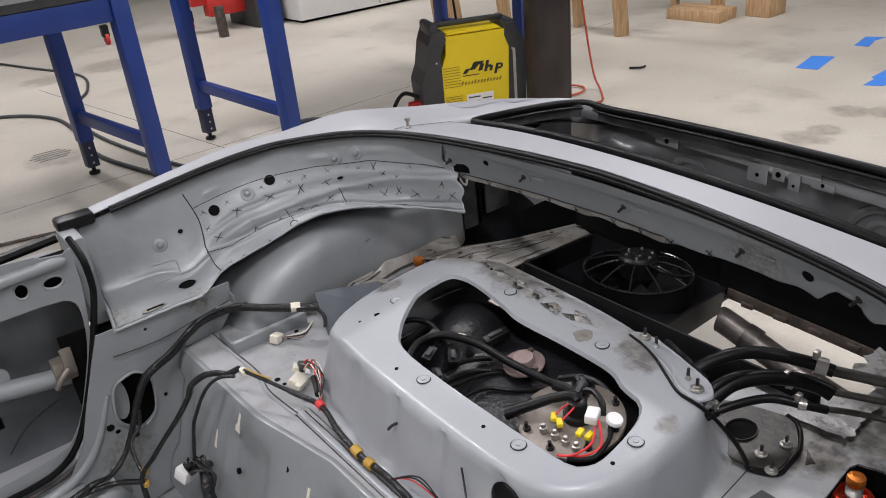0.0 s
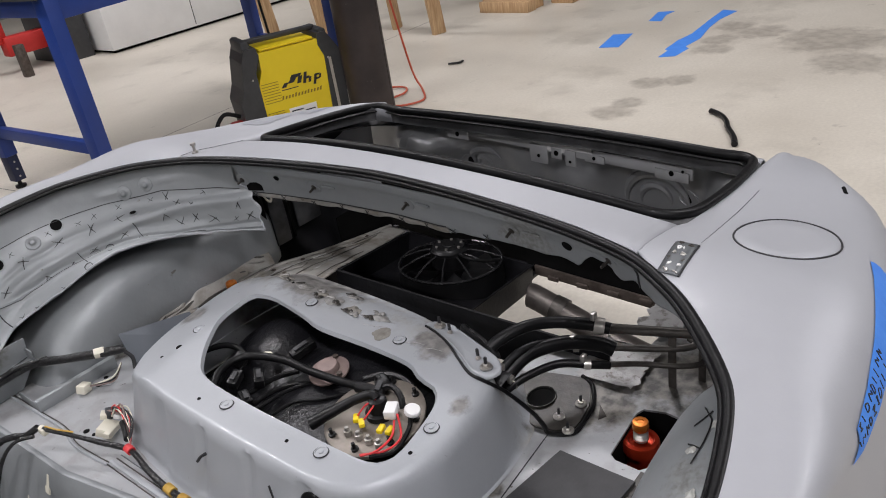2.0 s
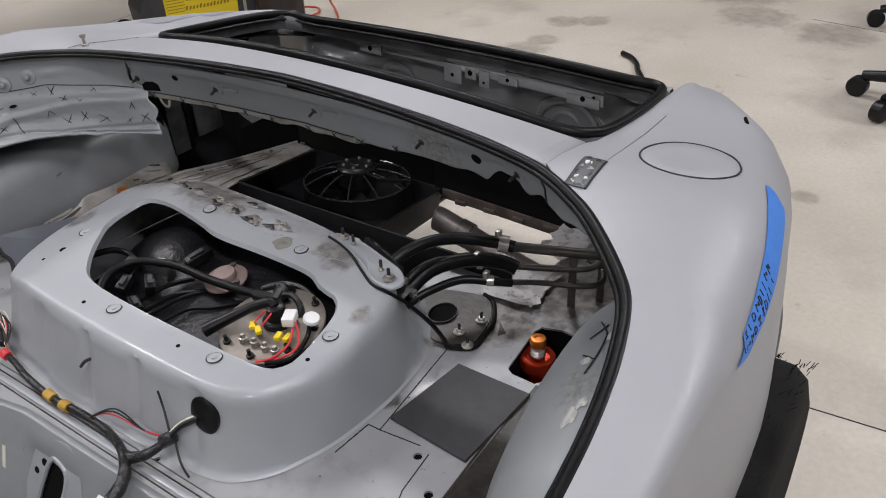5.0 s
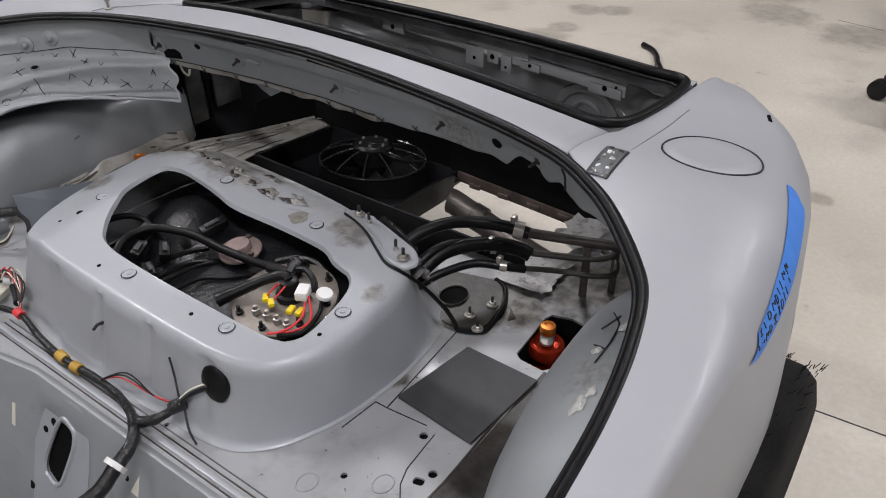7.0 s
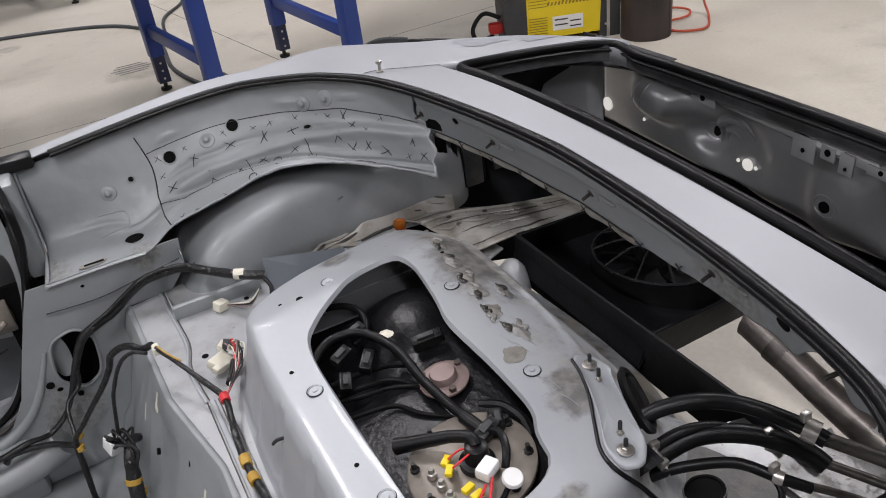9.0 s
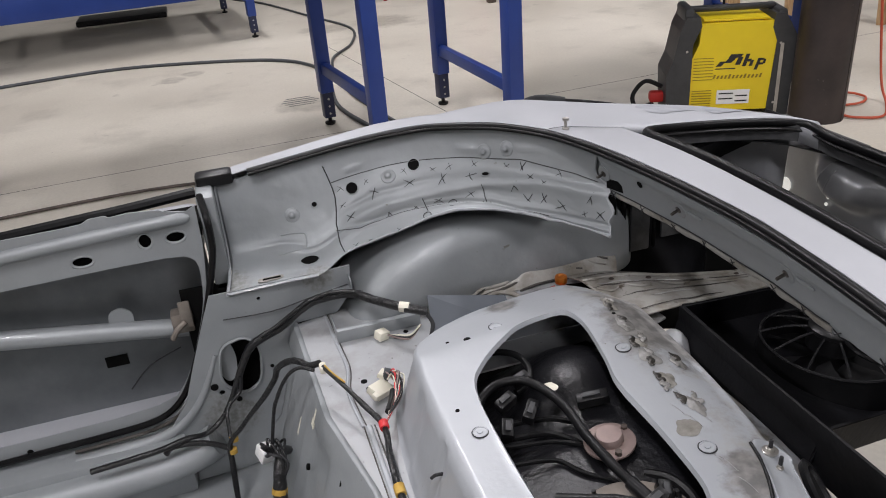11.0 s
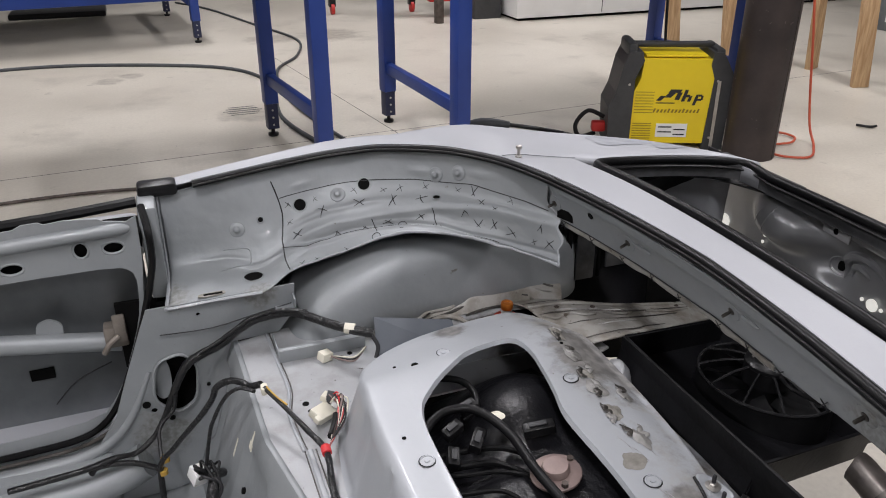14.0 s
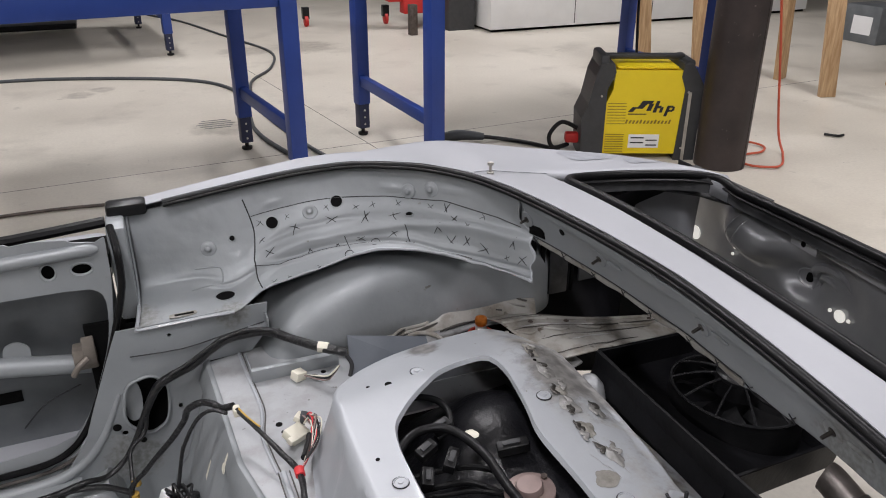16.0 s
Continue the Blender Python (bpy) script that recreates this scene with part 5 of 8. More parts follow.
    for y, z, r in ((-0.327, 0.71, 0.0055), (-0.352, 0.718, 0.003), (-0.145, 0.709, 0.004), (-0.082, 0.690, 0.003), (-0.045, 0.704, 0.006), (0.005, 0.690, 0.004), (0.257, 0.702, 0.006)):
        part("panel_hole", moved(lathe([(r, 0), (r, 0.0015)], 12), sl @ Matrix.Translation((-0.0107, y, z)) @ Matrix.Rotation(-math.pi / 2, 4, "Y")), VOID, rail)
    part("pale_patch", moved(plate([(-0.140, 0.716), (-0.138, 0.7335), (0.016, 0.7335), (0.02, 0.719), (0.0, 0.717), (-0.02, 0.706), (-0.065, 0.707), (-0.075, 0.717), (-0.11, 0.716)], (), 0, 0.002), sl @ Matrix(((0, 0, 1, -0.0075), (1, 0, 0, 0), (0, 1, 0, 0), (0, 0, 0, 1)))), WHITE, rail, "white patch on the rail", smooth=False)
    part("pale_patch", moved(box(-0.006, 0.024, -0.138, 0.016, 0.7325, 0.7335), sl), WHITE, rail, smooth=False)
    # Discs glow by themselves in place of light through the wall holes.
    for y, z, r in ((0.626, 0.571, 0.017), (0.176, 0.575, 0.013), (0.202, 0.575, 0.004), (0.152, 0.577, 0.004), (0.478, 0.596, 0.004), (0.483, 0.577, 0.004)):
        part("light_hole", moved(lathe([(r, -0.001), (r, 0.001)], 18), Matrix.Translation((wall_x(y, z) - 0.008, y, z)) @ Matrix.Rotation(-math.pi / 2, 4, "Y")), GLOW, car, "round glowing disc for light through a hole")
    for y, z in ((0.285, 0.605), (-0.336, 0.623), (-0.04, 0.589)):
        part("panel_hole", moved(lathe([(0.011, -0.001), (0.011, 0.001)], 18), Matrix.Translation((wall_x(y, z) - 0.004, y, z)) @ Matrix.Rotation(-math.pi / 2, 4, "Y")), VOID, car)
        part("pressed_ring", tube([(wall_x(y + 0.024 * math.cos(a), z + 0.02 * math.sin(a)) - 0.001, y + 0.024 * math.cos(a), z + 0.02 * math.sin(a)) for a in np.linspace(0, 6.283, 19)[:-1]], 0.004, 7, 2, closed=True), TRUNK, car)
    for y in (0.475, 0.445):
        part("pressed_bead", tube([(wall_x(y - 0.4 * (z - 0.62), z) - 0.001, y - 0.4 * (z - 0.62), z) for z in np.linspace(0.62, 0.70, 7)], 0.003, 7, 3), TRUNK, car)
    for cy, cz, rr_, th_ in ((0.215, 0.60, 0.058, 0.011), (0.225, 0.60, 0.030, 0.008), (-0.262, 0.595, 0.075, 0.012), (-0.258, 0.60, 0.036, 0.009)):
        pts = [(cy + rr_ * math.cos(a), cz + rr_ * math.sin(a)) for a in np.linspace(-0.3, 2.6 if cy > 0 else 3.3, 10)]
        part("pressed_bead", tube([(wall_x(y, z) - 0.002, y, z) for y, z in pts], [0.002, th_, th_, th_, 0.002], 8, 3), TRUNK, car)
    part("boot_sill", moved(box(-0.003, 0.003, -0.50, 0.03, -0.026, 0.0, 0.001), Matrix.Translation((1.435, 0, 0.408)) @ Matrix.Rotation(0.05, 4, "X")), RUSTY, car, "rusty lower sill of the boot")
    for k in range(6):
        part("sill_tab", box(1.424, 1.431, -0.44 + 0.08 * k, -0.41 + 0.08 * k, 0.380, 0.392, 0.002), RUSTY, car)
    # Dark sheet added for the shade under the boot.
    part("boot_underside", box(1.437, 1.50, 0.06, 0.56, 0.345, 0.352), DARKWALL, car, smooth=False)
    # Dark bars stand in for shaded openings in the side wall.
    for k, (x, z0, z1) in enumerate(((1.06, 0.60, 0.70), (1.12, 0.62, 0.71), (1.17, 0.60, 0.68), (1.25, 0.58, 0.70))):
        part("side_opening", box(x - 0.012, x + 0.012, 0.585, 0.595, z0, z1, 0.003), (VOID, DARKWALL)[k % 2], car)
    # Wall strips; the near-black ones paint the shade of gaps between them.
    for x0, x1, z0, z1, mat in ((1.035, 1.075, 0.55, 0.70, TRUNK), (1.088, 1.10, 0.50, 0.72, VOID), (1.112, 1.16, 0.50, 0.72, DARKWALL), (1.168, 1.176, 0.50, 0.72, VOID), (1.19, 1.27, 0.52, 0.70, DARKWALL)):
        part("side_sheet", box(x0, x1, 0.592, 0.600, z0, z1, 0.003), mat, car, "upright boot wall strip; blackest ones stand for shaded gaps")
    for z in (0.60, 0.63, 0.66):
        part("panel_hole", moved(lathe([(0.0045, 0), (0.0045, 0.002)], 12), Matrix.Translation((1.055, 0.592, z)) @ Matrix.Rotation(math.pi / 2, 4, "X")), VOID, car)
    part("hook", tube([(1.09, 0.57, 0.665), (1.09, 0.56, 0.65), (1.10, 0.558, 0.64), (1.11, 0.565, 0.65)], 0.003, 6, 4), IVORY, car)


boot()


# ---- radiator box with its fan ----
def radiator_box():
    """A sloping open box on four corners, with a fan standing in it."""
    k = thing("radiator_box", "black sheet-metal radiator box with an electric fan", "radiator")
    P = [Vector(p) for p in ((1.080, 0.332, 0.512), (1.080, -0.045, 0.500), (1.445, 0.044, 0.400), (1.442, 0.450, 0.412))]
    nrm = (P[2] - P[1]).cross(P[0] - P[1]).normalized()

    def wall(i, j, name, h):
        d = (P[j] - P[i]).normalized()
        side = d.cross(nrm) * 0.0025
        v = [p + s for s in (side, -side) for p in (P[i], P[j], P[j] - nrm * h, P[i] - nrm * h)]
        part(name, (v, [(0, 1, 2, 3), (7, 6, 5, 4), (0, 4, 5, 1), (1, 5, 6, 2), (2, 6, 7, 3), (3, 7, 4, 0)]), BOXBLACK, k, smooth=False)
        lip = [P[i] + side * 1.2, P[j] + side * 1.2]
        part("folded_lip", tube(lip, 0.0022, 6, 1, smooth=False), BOXBLACK, k)

    H = 0.062
    for i, j, nm in ((0, 1, "front_wall"), (1, 2, "side_wall"), (2, 3, "rear_wall"), (3, 0, "side_wall")):
        wall(i, j, nm, H)
    base = [p - nrm * (H - 0.004) for p in P]
    part("core", (base + [p - nrm * 0.01 for p in base], [(0, 1, 2, 3), (7, 6, 5, 4), (0, 4, 5, 1), (1, 5, 6, 2), (2, 6, 7, 3), (3, 7, 4, 0)]), BOXBLACK, k, smooth=False)
    fm = Matrix.Translation((1.318, 0.203, 0.388)) @ Matrix.Rotation(radians(5), 4, "Y") @ Matrix.Rotation(radians(10), 4, "Z") @ Matrix.Diagonal((0.88, 0.88, 1, 1))
    fan = part("fan_shroud", moved(lathe([(0.152, -0.02), (0.150, 0.0), (0.146, 0.048), (0.140, 0.050), (0.138, 0.0)], 48), fm), BLACK, k, "round black fan shroud")
    part("fan_guard", moved(tube([(0.146 * math.cos(a), 0.146 * math.sin(a), 0.052) for a in np.linspace(0, 6.283, 41)[:-1]], 0.0034, 7, 2, closed=True), fm), FANBLACK, fan)
    for i in range(11):
        a = 2 * math.pi * i / 11
        pts = [(r * math.cos(a + b), r * math.sin(a + b), z) for r, b, z in ((0.05, 0, 0.080), (0.085, 0.03, 0.074), (0.12, 0.05, 0.063), (0.146, 0.06, 0.052))]
        part("guard_rib", moved(tube(pts, 0.0028, 6, 3), fm), FANBLACK, fan)
    part("motor", moved(lathe([(0.052, 0.045), (0.052, 0.078), (0.054, 0.080), (0.054, 0.086), (0.047, 0.090), (0.044, 0.094), (0.018, 0.0945), (0.016, 0.097), (0.005, 0.097)], 36), fm), BLACK, fan, "black fan motor")
    for i in range(6):
        a = 2 * math.pi * i / 6 + 0.3
        part("motor_screw", moved(lathe([(0.0045, 0.094), (0.004, 0.0975)], 8, (0.036 * math.cos(a), 0.036 * math.sin(a), 0)), fm), STEEL, fan)
    for i in range(7):
        a = 2 * math.pi * i / 7
        v = []
        for r in (0.045, 0.08, 0.115, 0.134):
            for s in (-1, 1):
                b = a + s * 0.24 + 0.25 * (r - 0.045) / 0.09
                v.append((r * math.cos(b), r * math.sin(b), 0.026 + 0.010 * s))
        part("blade", moved((v, [(2 * q, 2 * q + 1, 2 * q + 3, 2 * q + 2) for q in range(3)]), fm), BLACK, fan)
    part("motor_lead", moved(tube([(-0.03, -0.05, 0.086), (-0.05, -0.09, 0.088), (-0.02, -0.12, 0.074), (0.02, -0.145, 0.066)], 0.004, 7, 4), fm), BLACK, fan)
    return k


radiator_box()
part("support_rail", box(1.070, 1.076, -0.37, 0.333, 0.415, 0.514, 0.0008), BOXBLACK, car, "black flat steel support rail", smooth=False)
part("support_rail", box(1.076, 1.105, -0.37, -0.05, 0.415, 0.420), BOXBLACK, car, "black flat steel support rail", smooth=False)
part("rear_pipe", tube([(1.362, -0.0, 0.37), (1.364, -0.03, 0.362), (1.371, -0.224, 0.297), (1.38, -0.45, 0.24)], 0.030, 18, 5), PIPE, car, "dull brown steel pipe under the boot")
part("pipe_joint", tube([(1.366, -0.06, 0.351), (1.368, -0.09, 0.342)], 0.0325, 18, 2), DULL, car)

# ---- fittings on the shell ----
# fuel door with its gap
out = []
for lp_r, dz in ((0.0645, 0.0035), (0.0625, -0.001)):
    out.append([(1.022 + lp_r * math.cos(a) * 1.2, -0.671 + lp_r * math.sin(a), 0.0) for a in np.linspace(0, 6.283, 49)[:-1]])


def skin_z(x, y):
    """Height of the left outer skin near its flat top."""
    yi, yo, zt = inner_y(x), outline_y(x), ztop(x)
    rad = shoulder(x)
    a = abs(y)
    if a < yo - rad:
        k = (a - yi - 0.006) / (yo - yi - rad - 0.006)
        return zt + 0.004 * min(1.0, max(0.0, (x - 0.75) / 0.2)) * math.sin(math.pi * min(max(k, 0), 1))
    s = min(1.0, (a - yo + rad) / rad)
    return zt - rad * 0.85 * (1 - math.sqrt(max(0.0, 1 - s * s)))


gap = [Vector((x, y, skin_z(x, y) + 0.0005)) for x, y, _ in out[0]]
part("fuel_door_gap", tube(gap, 0.0013, 6, 1, closed=True, smooth=False), INK, car)
lid = [[(1.022 + (x - 1.022) * f, -0.671 + (y + 0.671) * f, skin_z(1.022 + (x - 1.022) * f, -0.671 + (y + 0.671) * f) + 0.0015 - (0.0015 if f > 0.99 else 0)) for x, y, _ in out[1]] for f in (1.0, 0.97, 0.6, 0.2, 0.02)]
part("fuel_door", loft(lid), PAINT, car, "round silver fuel door")
part("side_slot", tube([(1.262, -0.683, skin_z(1.262, -0.683)), (1.285, -0.674, skin_z(1.285, -0.674))], 0.0032, 8, 2), VOID, car)

# bare joint strips between deck and quarter panels
corners = [Vector((0.849, -0.572, 0)), Vector((0.848, -0.598, 0)), Vector((0.93, -0.590, 0)), Vector((0.933, -0.560, 0))]
on_strip = lambda a, b, h=0.0: (lambda q: Vector((q.x, q.y, skin_z(q.x, q.y) + 0.0012 + h)))(corners[0].lerp(corners[3], a).lerp(corners[1].lerp(corners[2], a), b))
js = thick(part("joint_strip", loft([[on_strip(a / 8, b / 3) for b in range(4)] for a in range(9)][::-1], closed=False), GALV, car, "bare dented joint strip with flux marks"), 0.001)
rj = random.Random(2)
for k in range(12):
    a, b = 0.08 + 0.84 * (k % 6) / 5, 0.22 + 0.5 * (k // 6) + rj.uniform(-0.08, 0.08)
    st = [on_strip(a + rj.uniform(-0.05, 0.05), min(0.95, max(0.05, b + rj.uniform(-0.14, 0.14))), 0.0012) for _ in range(4)]
    part("weld_mark", tube(st, rj.uniform(0.0008, 0.0018), 6, 4), (STEEL, WHITE, DULL)[k % 3], js)
part("panel_gap", tube([(x, float(np.interp(x, [0.943, 1.068, 1.203], [-0.588, -0.581, -0.574])), skin_z(x, 0.58) + 0.0001) for x in np.linspace(0.943, 1.20, 8)], 0.0006, 6, 2), GALV, car)
part("panel_gap", tube([on_strip(a / 6, 1.04, -0.0006) for a in range(7)], 0.0016, 6, 2), INK, car)
part("panel_gap", tube([on_strip(a / 4, -0.04, -0.0006) for a in range(5)], 0.0007, 6, 2), INK, car)
part("panel_gap", tube([(x, 0.5275, deck_z(x, 0.5275) + 0.0003) for x in np.linspace(0.89, 1.05, 6)], 0.0006, 6, 2), GALV, car)
part("locating_pin", lathe([(0.007, 0), (0.007, 0.003), (0.003, 0.004), (0.003, 0.016), (0.006, 0.017), (0.006, 0.022), (0.002, 0.023)], 14, (0.915, 0.509, deck_z(0.915, 0.509))), STEEL, car, "small bright locating pin")
# scuffed bare patches on the far quarter panel
PATCH = mixed("sanded_bare_patch", (0.25, 0.26, 0.285), (0.34, 0.35, 0.375), 30.0, 0.45, 0.1)
far_skin = lambda x, y: skin_z(x, y) + 0.0006
PATCHES = [(1.22, 0.655, 0.075, 0.055, 3), (1.33, 0.61, 0.045, 0.04, 5)]

# blue tape with handwriting on the fender
tp = thing("masking_tape", "strip of blue masking tape with black handwriting stuck on the fender", "tape")


def fender_at(x, s):
    """A point on the rolled shoulder of the left fender; s is the angle over the edge."""
    yo, zt = outline_y(x), ztop(x)
    rad = shoulder(x)
    return Vector((x, -(yo - rad + rad * math.sin(s)), zt - rad * 0.85 * (1 - math.cos(s)))) + Vector((0, -math.sin(s), math.cos(s))) * 0.0015


tr_ = []
for i in range(22):
    x = 0.735 + 0.305 * i / 21
    s0 = float(np.interp(x, [0.735, 0.81, 0.89, 1.04], [1.16, 1.01, 0.88, 0.62]))
    wid = 0.44 - 0.06 * i / 21
    tr_.append([fender_at(x - 0.03 * (j / 5) * (1 - i / 21) + 0.006 * math.sin(j) * (i in (0, 21)), s0 + wid * j / 5) for j in range(6)])
part("tape", loft(tr_[::-1], closed=False), TAPE, tp)
ink = []
rnd = random.Random(3)
for row in range(2):
    x = 0.742 - 0.012 * row
    while x < 0.86:
        s0 = 1.16 - 1.5 * (x - 0.742) + 0.16 * row
        h, w = rnd.uniform(0.07, 0.12), rnd.uniform(0.003, 0.009)
        kind = rnd.randrange(4)
        if kind == 0:
            st = [(x, s0), (x + w * 0.3, s0 + h)]
        elif kind == 1:
            st = [(x, s0), (x + w, s0 + 0.2 * h), (x + w, s0 + 0.8 * h), (x, s0 + h), (x - 0.2 * w, s0 + 0.5 * h), (x, s0)]
        elif kind == 2:
            st = [(x, s0 + 0.1 * h), (x + w, s0), (x + 0.4 * w, s0 + 0.5 * h), (x + w, s0 + h), (x, s0 + 0.9 * h)]
        else:
            st = [(x, s0 + h), (x + 0.2 * w, s0), (x + w, s0 + 0.6 * h), (x + 1.1 * w, s0 + 0.1 * h)]
        ink.append(tube([fender_at(*q) for q in st], 0.0009, 5, 3))
        x += w + rnd.uniform(0.004, 0.009)
part("handwriting", join(*ink), INK, tp, "rows of unreadable black strokes")

# rear wheel under the left fender
wh = part("wheel", lathe([(0.19, -0.10), (0.27, -0.115), (0.298, -0.105), (0.312, -0.085), (0.315, 0.0), (0.312, 0.085), (0.298, 0.105), (0.27, 0.115), (0.19, 0.10)], 72, (0, 0, 0), Matrix.Translation((0.82, -0.772, 0.315)) @ Matrix.Rotation(math.pi / 2, 4, "X")), TYRE, car, "black tyre with moulding whiskers")
part("rim", lathe([(0.0, -0.06), (0.12, -0.05), (0.19, -0.09), (0.192, 0.09), (0.10, 0.08), (0.02, 0.085)], 32, (0, 0, 0), Matrix.Translation((0.82, -0.772, 0.315)) @ Matrix.Rotation(math.pi / 2, 4, "X")), STEEL, wh, "dull alloy rim")
hair = []
rnd = random.Random(5)
for k in range(70):
    a = rnd.uniform(0.6, 2.3)
    y = -0.772 + rnd.choice((-0.098, -0.105, -0.088, -0.06))
    r = 0.300 + 0.014 * (y > -0.88)
    p = Vector((0.82 + r * math.cos(a), y, 0.315 + r * math.sin(a)))
    q = p + Vector((math.cos(a), rnd.uniform(-0.9, 0), math.sin(a))) * rnd.uniform(0.004, 0.011)
    hair.append(tube([p, q], 0.0006, 4, 1, smooth=False))
for hr in hair:
    part("whisker", hr, RUBBER, wh)
part("wheel", lathe([(0.19, -0.10), (0.27, -0.115), (0.298, -0.105), (0.315, 0.0), (0.298, 0.105), (0.27, 0.115), (0.19, 0.10)], 48, (0, 0, 0), Matrix.Translation((0.82, 0.785, 0.315)) @ Matrix.Rotation(math.pi / 2, 4, "X")), TYRE, car, "black tyre")

# bolts and holes on the tank cover
for x, y in ((0.658, 0.235), (0.549, 0.009), (0.799, 0.074), (0.555, -0.201), (0.667, -0.314), (0.792, -0.146)):
    m = Matrix.Rotation(-0.1, 4, "Y")
    part("push_clip", lathe([(0.0105, 0), (0.0105, 0.0012), (0.0088, 0.0016), (0.0085, 0.0008), (0.004, 0.0008), (0.0035, 0.0022), (0.001, 0.0022)], 20, (x, y, hump_z(x, y) + 0.0005), m), HUMP, hump)
    part("clip_ring", tube([(x + 0.0112 * math.cos(a), y + 0.0112 * math.sin(a), hump_z(x, y) + 0.0006) for a in np.linspace(0, 6.283, 17)[:-1]], 0.0009, 5, 1, closed=True, smooth=False), INK, hump)
for x, y, r in ((0.604, 0.22, 0.006), (0.545, -0.138, 0.0032), (0.535, 0.064, 0.0032), (0.617, -0.316, 0.0032), (0.575, 0.235, 0.003), (0.83, 0.16, 0.003)):
    part("panel_hole", lathe([(r, -0.001), (r, 0.0006)], 12, (x, y, hump_z(x, y)), Matrix.Rotation(-0.1, 4, "Y")), VOID, hump)
part("cover_stud", tube([(0.497, 0.017, 0.564), (0.484, 0.015, 0.568), (0.478, 0.02, 0.560)], 0.0025, 6, 3), INK, hump)
# sealer, scraped paint and dirt along the rear of the tank cover
SCRAPE = mixed("scraped_dirty_paint", (0.15, 0.145, 0.135), (0.30, 0.295, 0.285), 40.0, 0.38, 0.15, 0.4, 60)
DUST = mixed("tan_sealer_smear", (0.27, 0.26, 0.235), (0.15, 0.14, 0.12), 45.0, 0.5, 0.05, 0.5, 70)


def blot(cx, cy, rx, ry, seed, material, h=0.0008, lump=0.0, parent=None, zf=hump_z, name="sealer_smear"):
    n, v = 26, []
    for ring_f in (1.0, 0.75, 0.4):
        for a in np.linspace(0, 6.283, n + 1)[:-1]:
            q = 1 + 0.40 * noise.noise(Vector((seed * 5.3, 1.3 * math.cos(a), 1.3 * math.sin(a)))) + 0.12 * noise.noise(Vector((seed, 4 * math.cos(a), 4 * math.sin(a))))
            x, y = cx + rx * q * ring_f * math.cos(a), cy + ry * q * ring_f * math.sin(a)
            up = h * (ring_f < 0.99) + lump * (1 - ring_f) * (0.6 + 0.8 * noise.noise(Vector((x * 140, y * 140, seed))))
            v.append(Vector((x, y, zf(x, y) + 0.0006 + up)))
    v.append(Vector((cx, cy, zf(cx, cy) + 0.0006 + h + lump * 0.8)))
    f = [(r * n + i, r * n + (i + 1) % n, (r + 1) * n + (i + 1) % n, (r + 1) * n + i) for r in (0, 1) for i in range(n)] + [(2 * n + i, 2 * n + (i + 1) % n, 3 * n) for i in range(n)]
    return part(name, (v, f), material, parent)


for x, y, rx, ry, seed in PATCHES:
    blot(x, y, rx, ry, seed, PATCH, 0.0, 0.0, car, far_skin, "scuff")
rnd = random.Random(11)
LUMPS = [(0.832, 0.127, 0.012, 0.020, SCRAPE, 0.004), (0.838, 0.19, 0.010, 0.022, DUST, 0.004), (0.822, 0.040, 0.013, 0.020, SCRAPE, 0.006), (0.828, 0.075, 0.008, 0.014, DUST, 0.004), (0.816, -0.016, 0.012, 0.018, DUST, 0.006), (0.821, -0.074, 0.011, 0.022, SCRAPE, 0.005), (0.791, -0.106, 0.014, 0.017, DUST, 0.0005), (0.86, 0.02, 0.008, 0.016, SCRAPE, 0.003)]
for k, (x, y, rx, ry, mat, lump) in enumerate(LUMPS):
    blot(x, y, rx, ry, k + 20, mat, 0.0004, lump, hump)
    for q in range(2 if lump > 0.001 else 0):
        dx, dy = rnd.uniform(-0.010, 0.010), rnd.uniform(-0.018, 0.018)
        pts = []
        for t in range(6):
            px_, py_ = x + dx + rnd.uniform(-0.005, 0.005), y + dy + (t - 2.5) * 0.0055
            pts.append((px_, py_, hump_z(px_, py_) + lump * 0.5))
        part("sealer_ridge", tube(pts, [0.0008, 0.0042, 0.0028, 0.0046, 0.0022, 0.0008], 8, 4, flat=0.4), (SCRAPE, GRIME)[q], hump, "lumpy dried sealer ridge")
for k in range(7):
    x, y = 0.80 + rnd.uniform(-0.012, 0.02), -0.03 - 0.028 * k * rnd.uniform(0.6, 1.1)
    part("scratch", tube([(x, y, hump_z(x, y) + 0.0003), (x + 0.004, y - 0.012, hump_z(x + 0.004, y - 0.012) + 0.0004), (x + 0.006, y - 0.03, hump_z(x + 0.006, y - 0.03) + 0.0002)], 0.0004, 5, 3), FOIL, hump)

# fuel tank and its plumbing in the opening
def tank_z(x, y):
    return 0.555 + 0.16 * (x - 0.66) + 0.030 * math.exp(-((x - 0.70) ** 2 + (y + 0.10) ** 2) / 0.03) - 0.05 * max(0, 0.02 + y) / 0.2 + 0.075 * (0.5 - 0.5 * math.tanh(2.0 * (math.hypot((x - 0.745) / 0.085, (y - 0.165) / 0.095) - 1)))


tank = part("fuel_tank", loft([[(x, y, tank_z(x, y)) for y in np.linspace(-0.315, 0.31, 70)] for x in np.linspace(0.54, 0.86, 40)], closed=False), TANK, car, "black wrinkled fuel tank under the opening")


tilt = Matrix.Rotation(-0.12, 4, "Y")
plate_ = part("sender_plate", lathe([(0.080, 0), (0.080, 0.006), (0.077, 0.008), (0.03, 0.009), (0.01, 0.009)], 40, (0.668, -0.195, 0.592), tilt), SENDER, car, "round zinc sender plate")
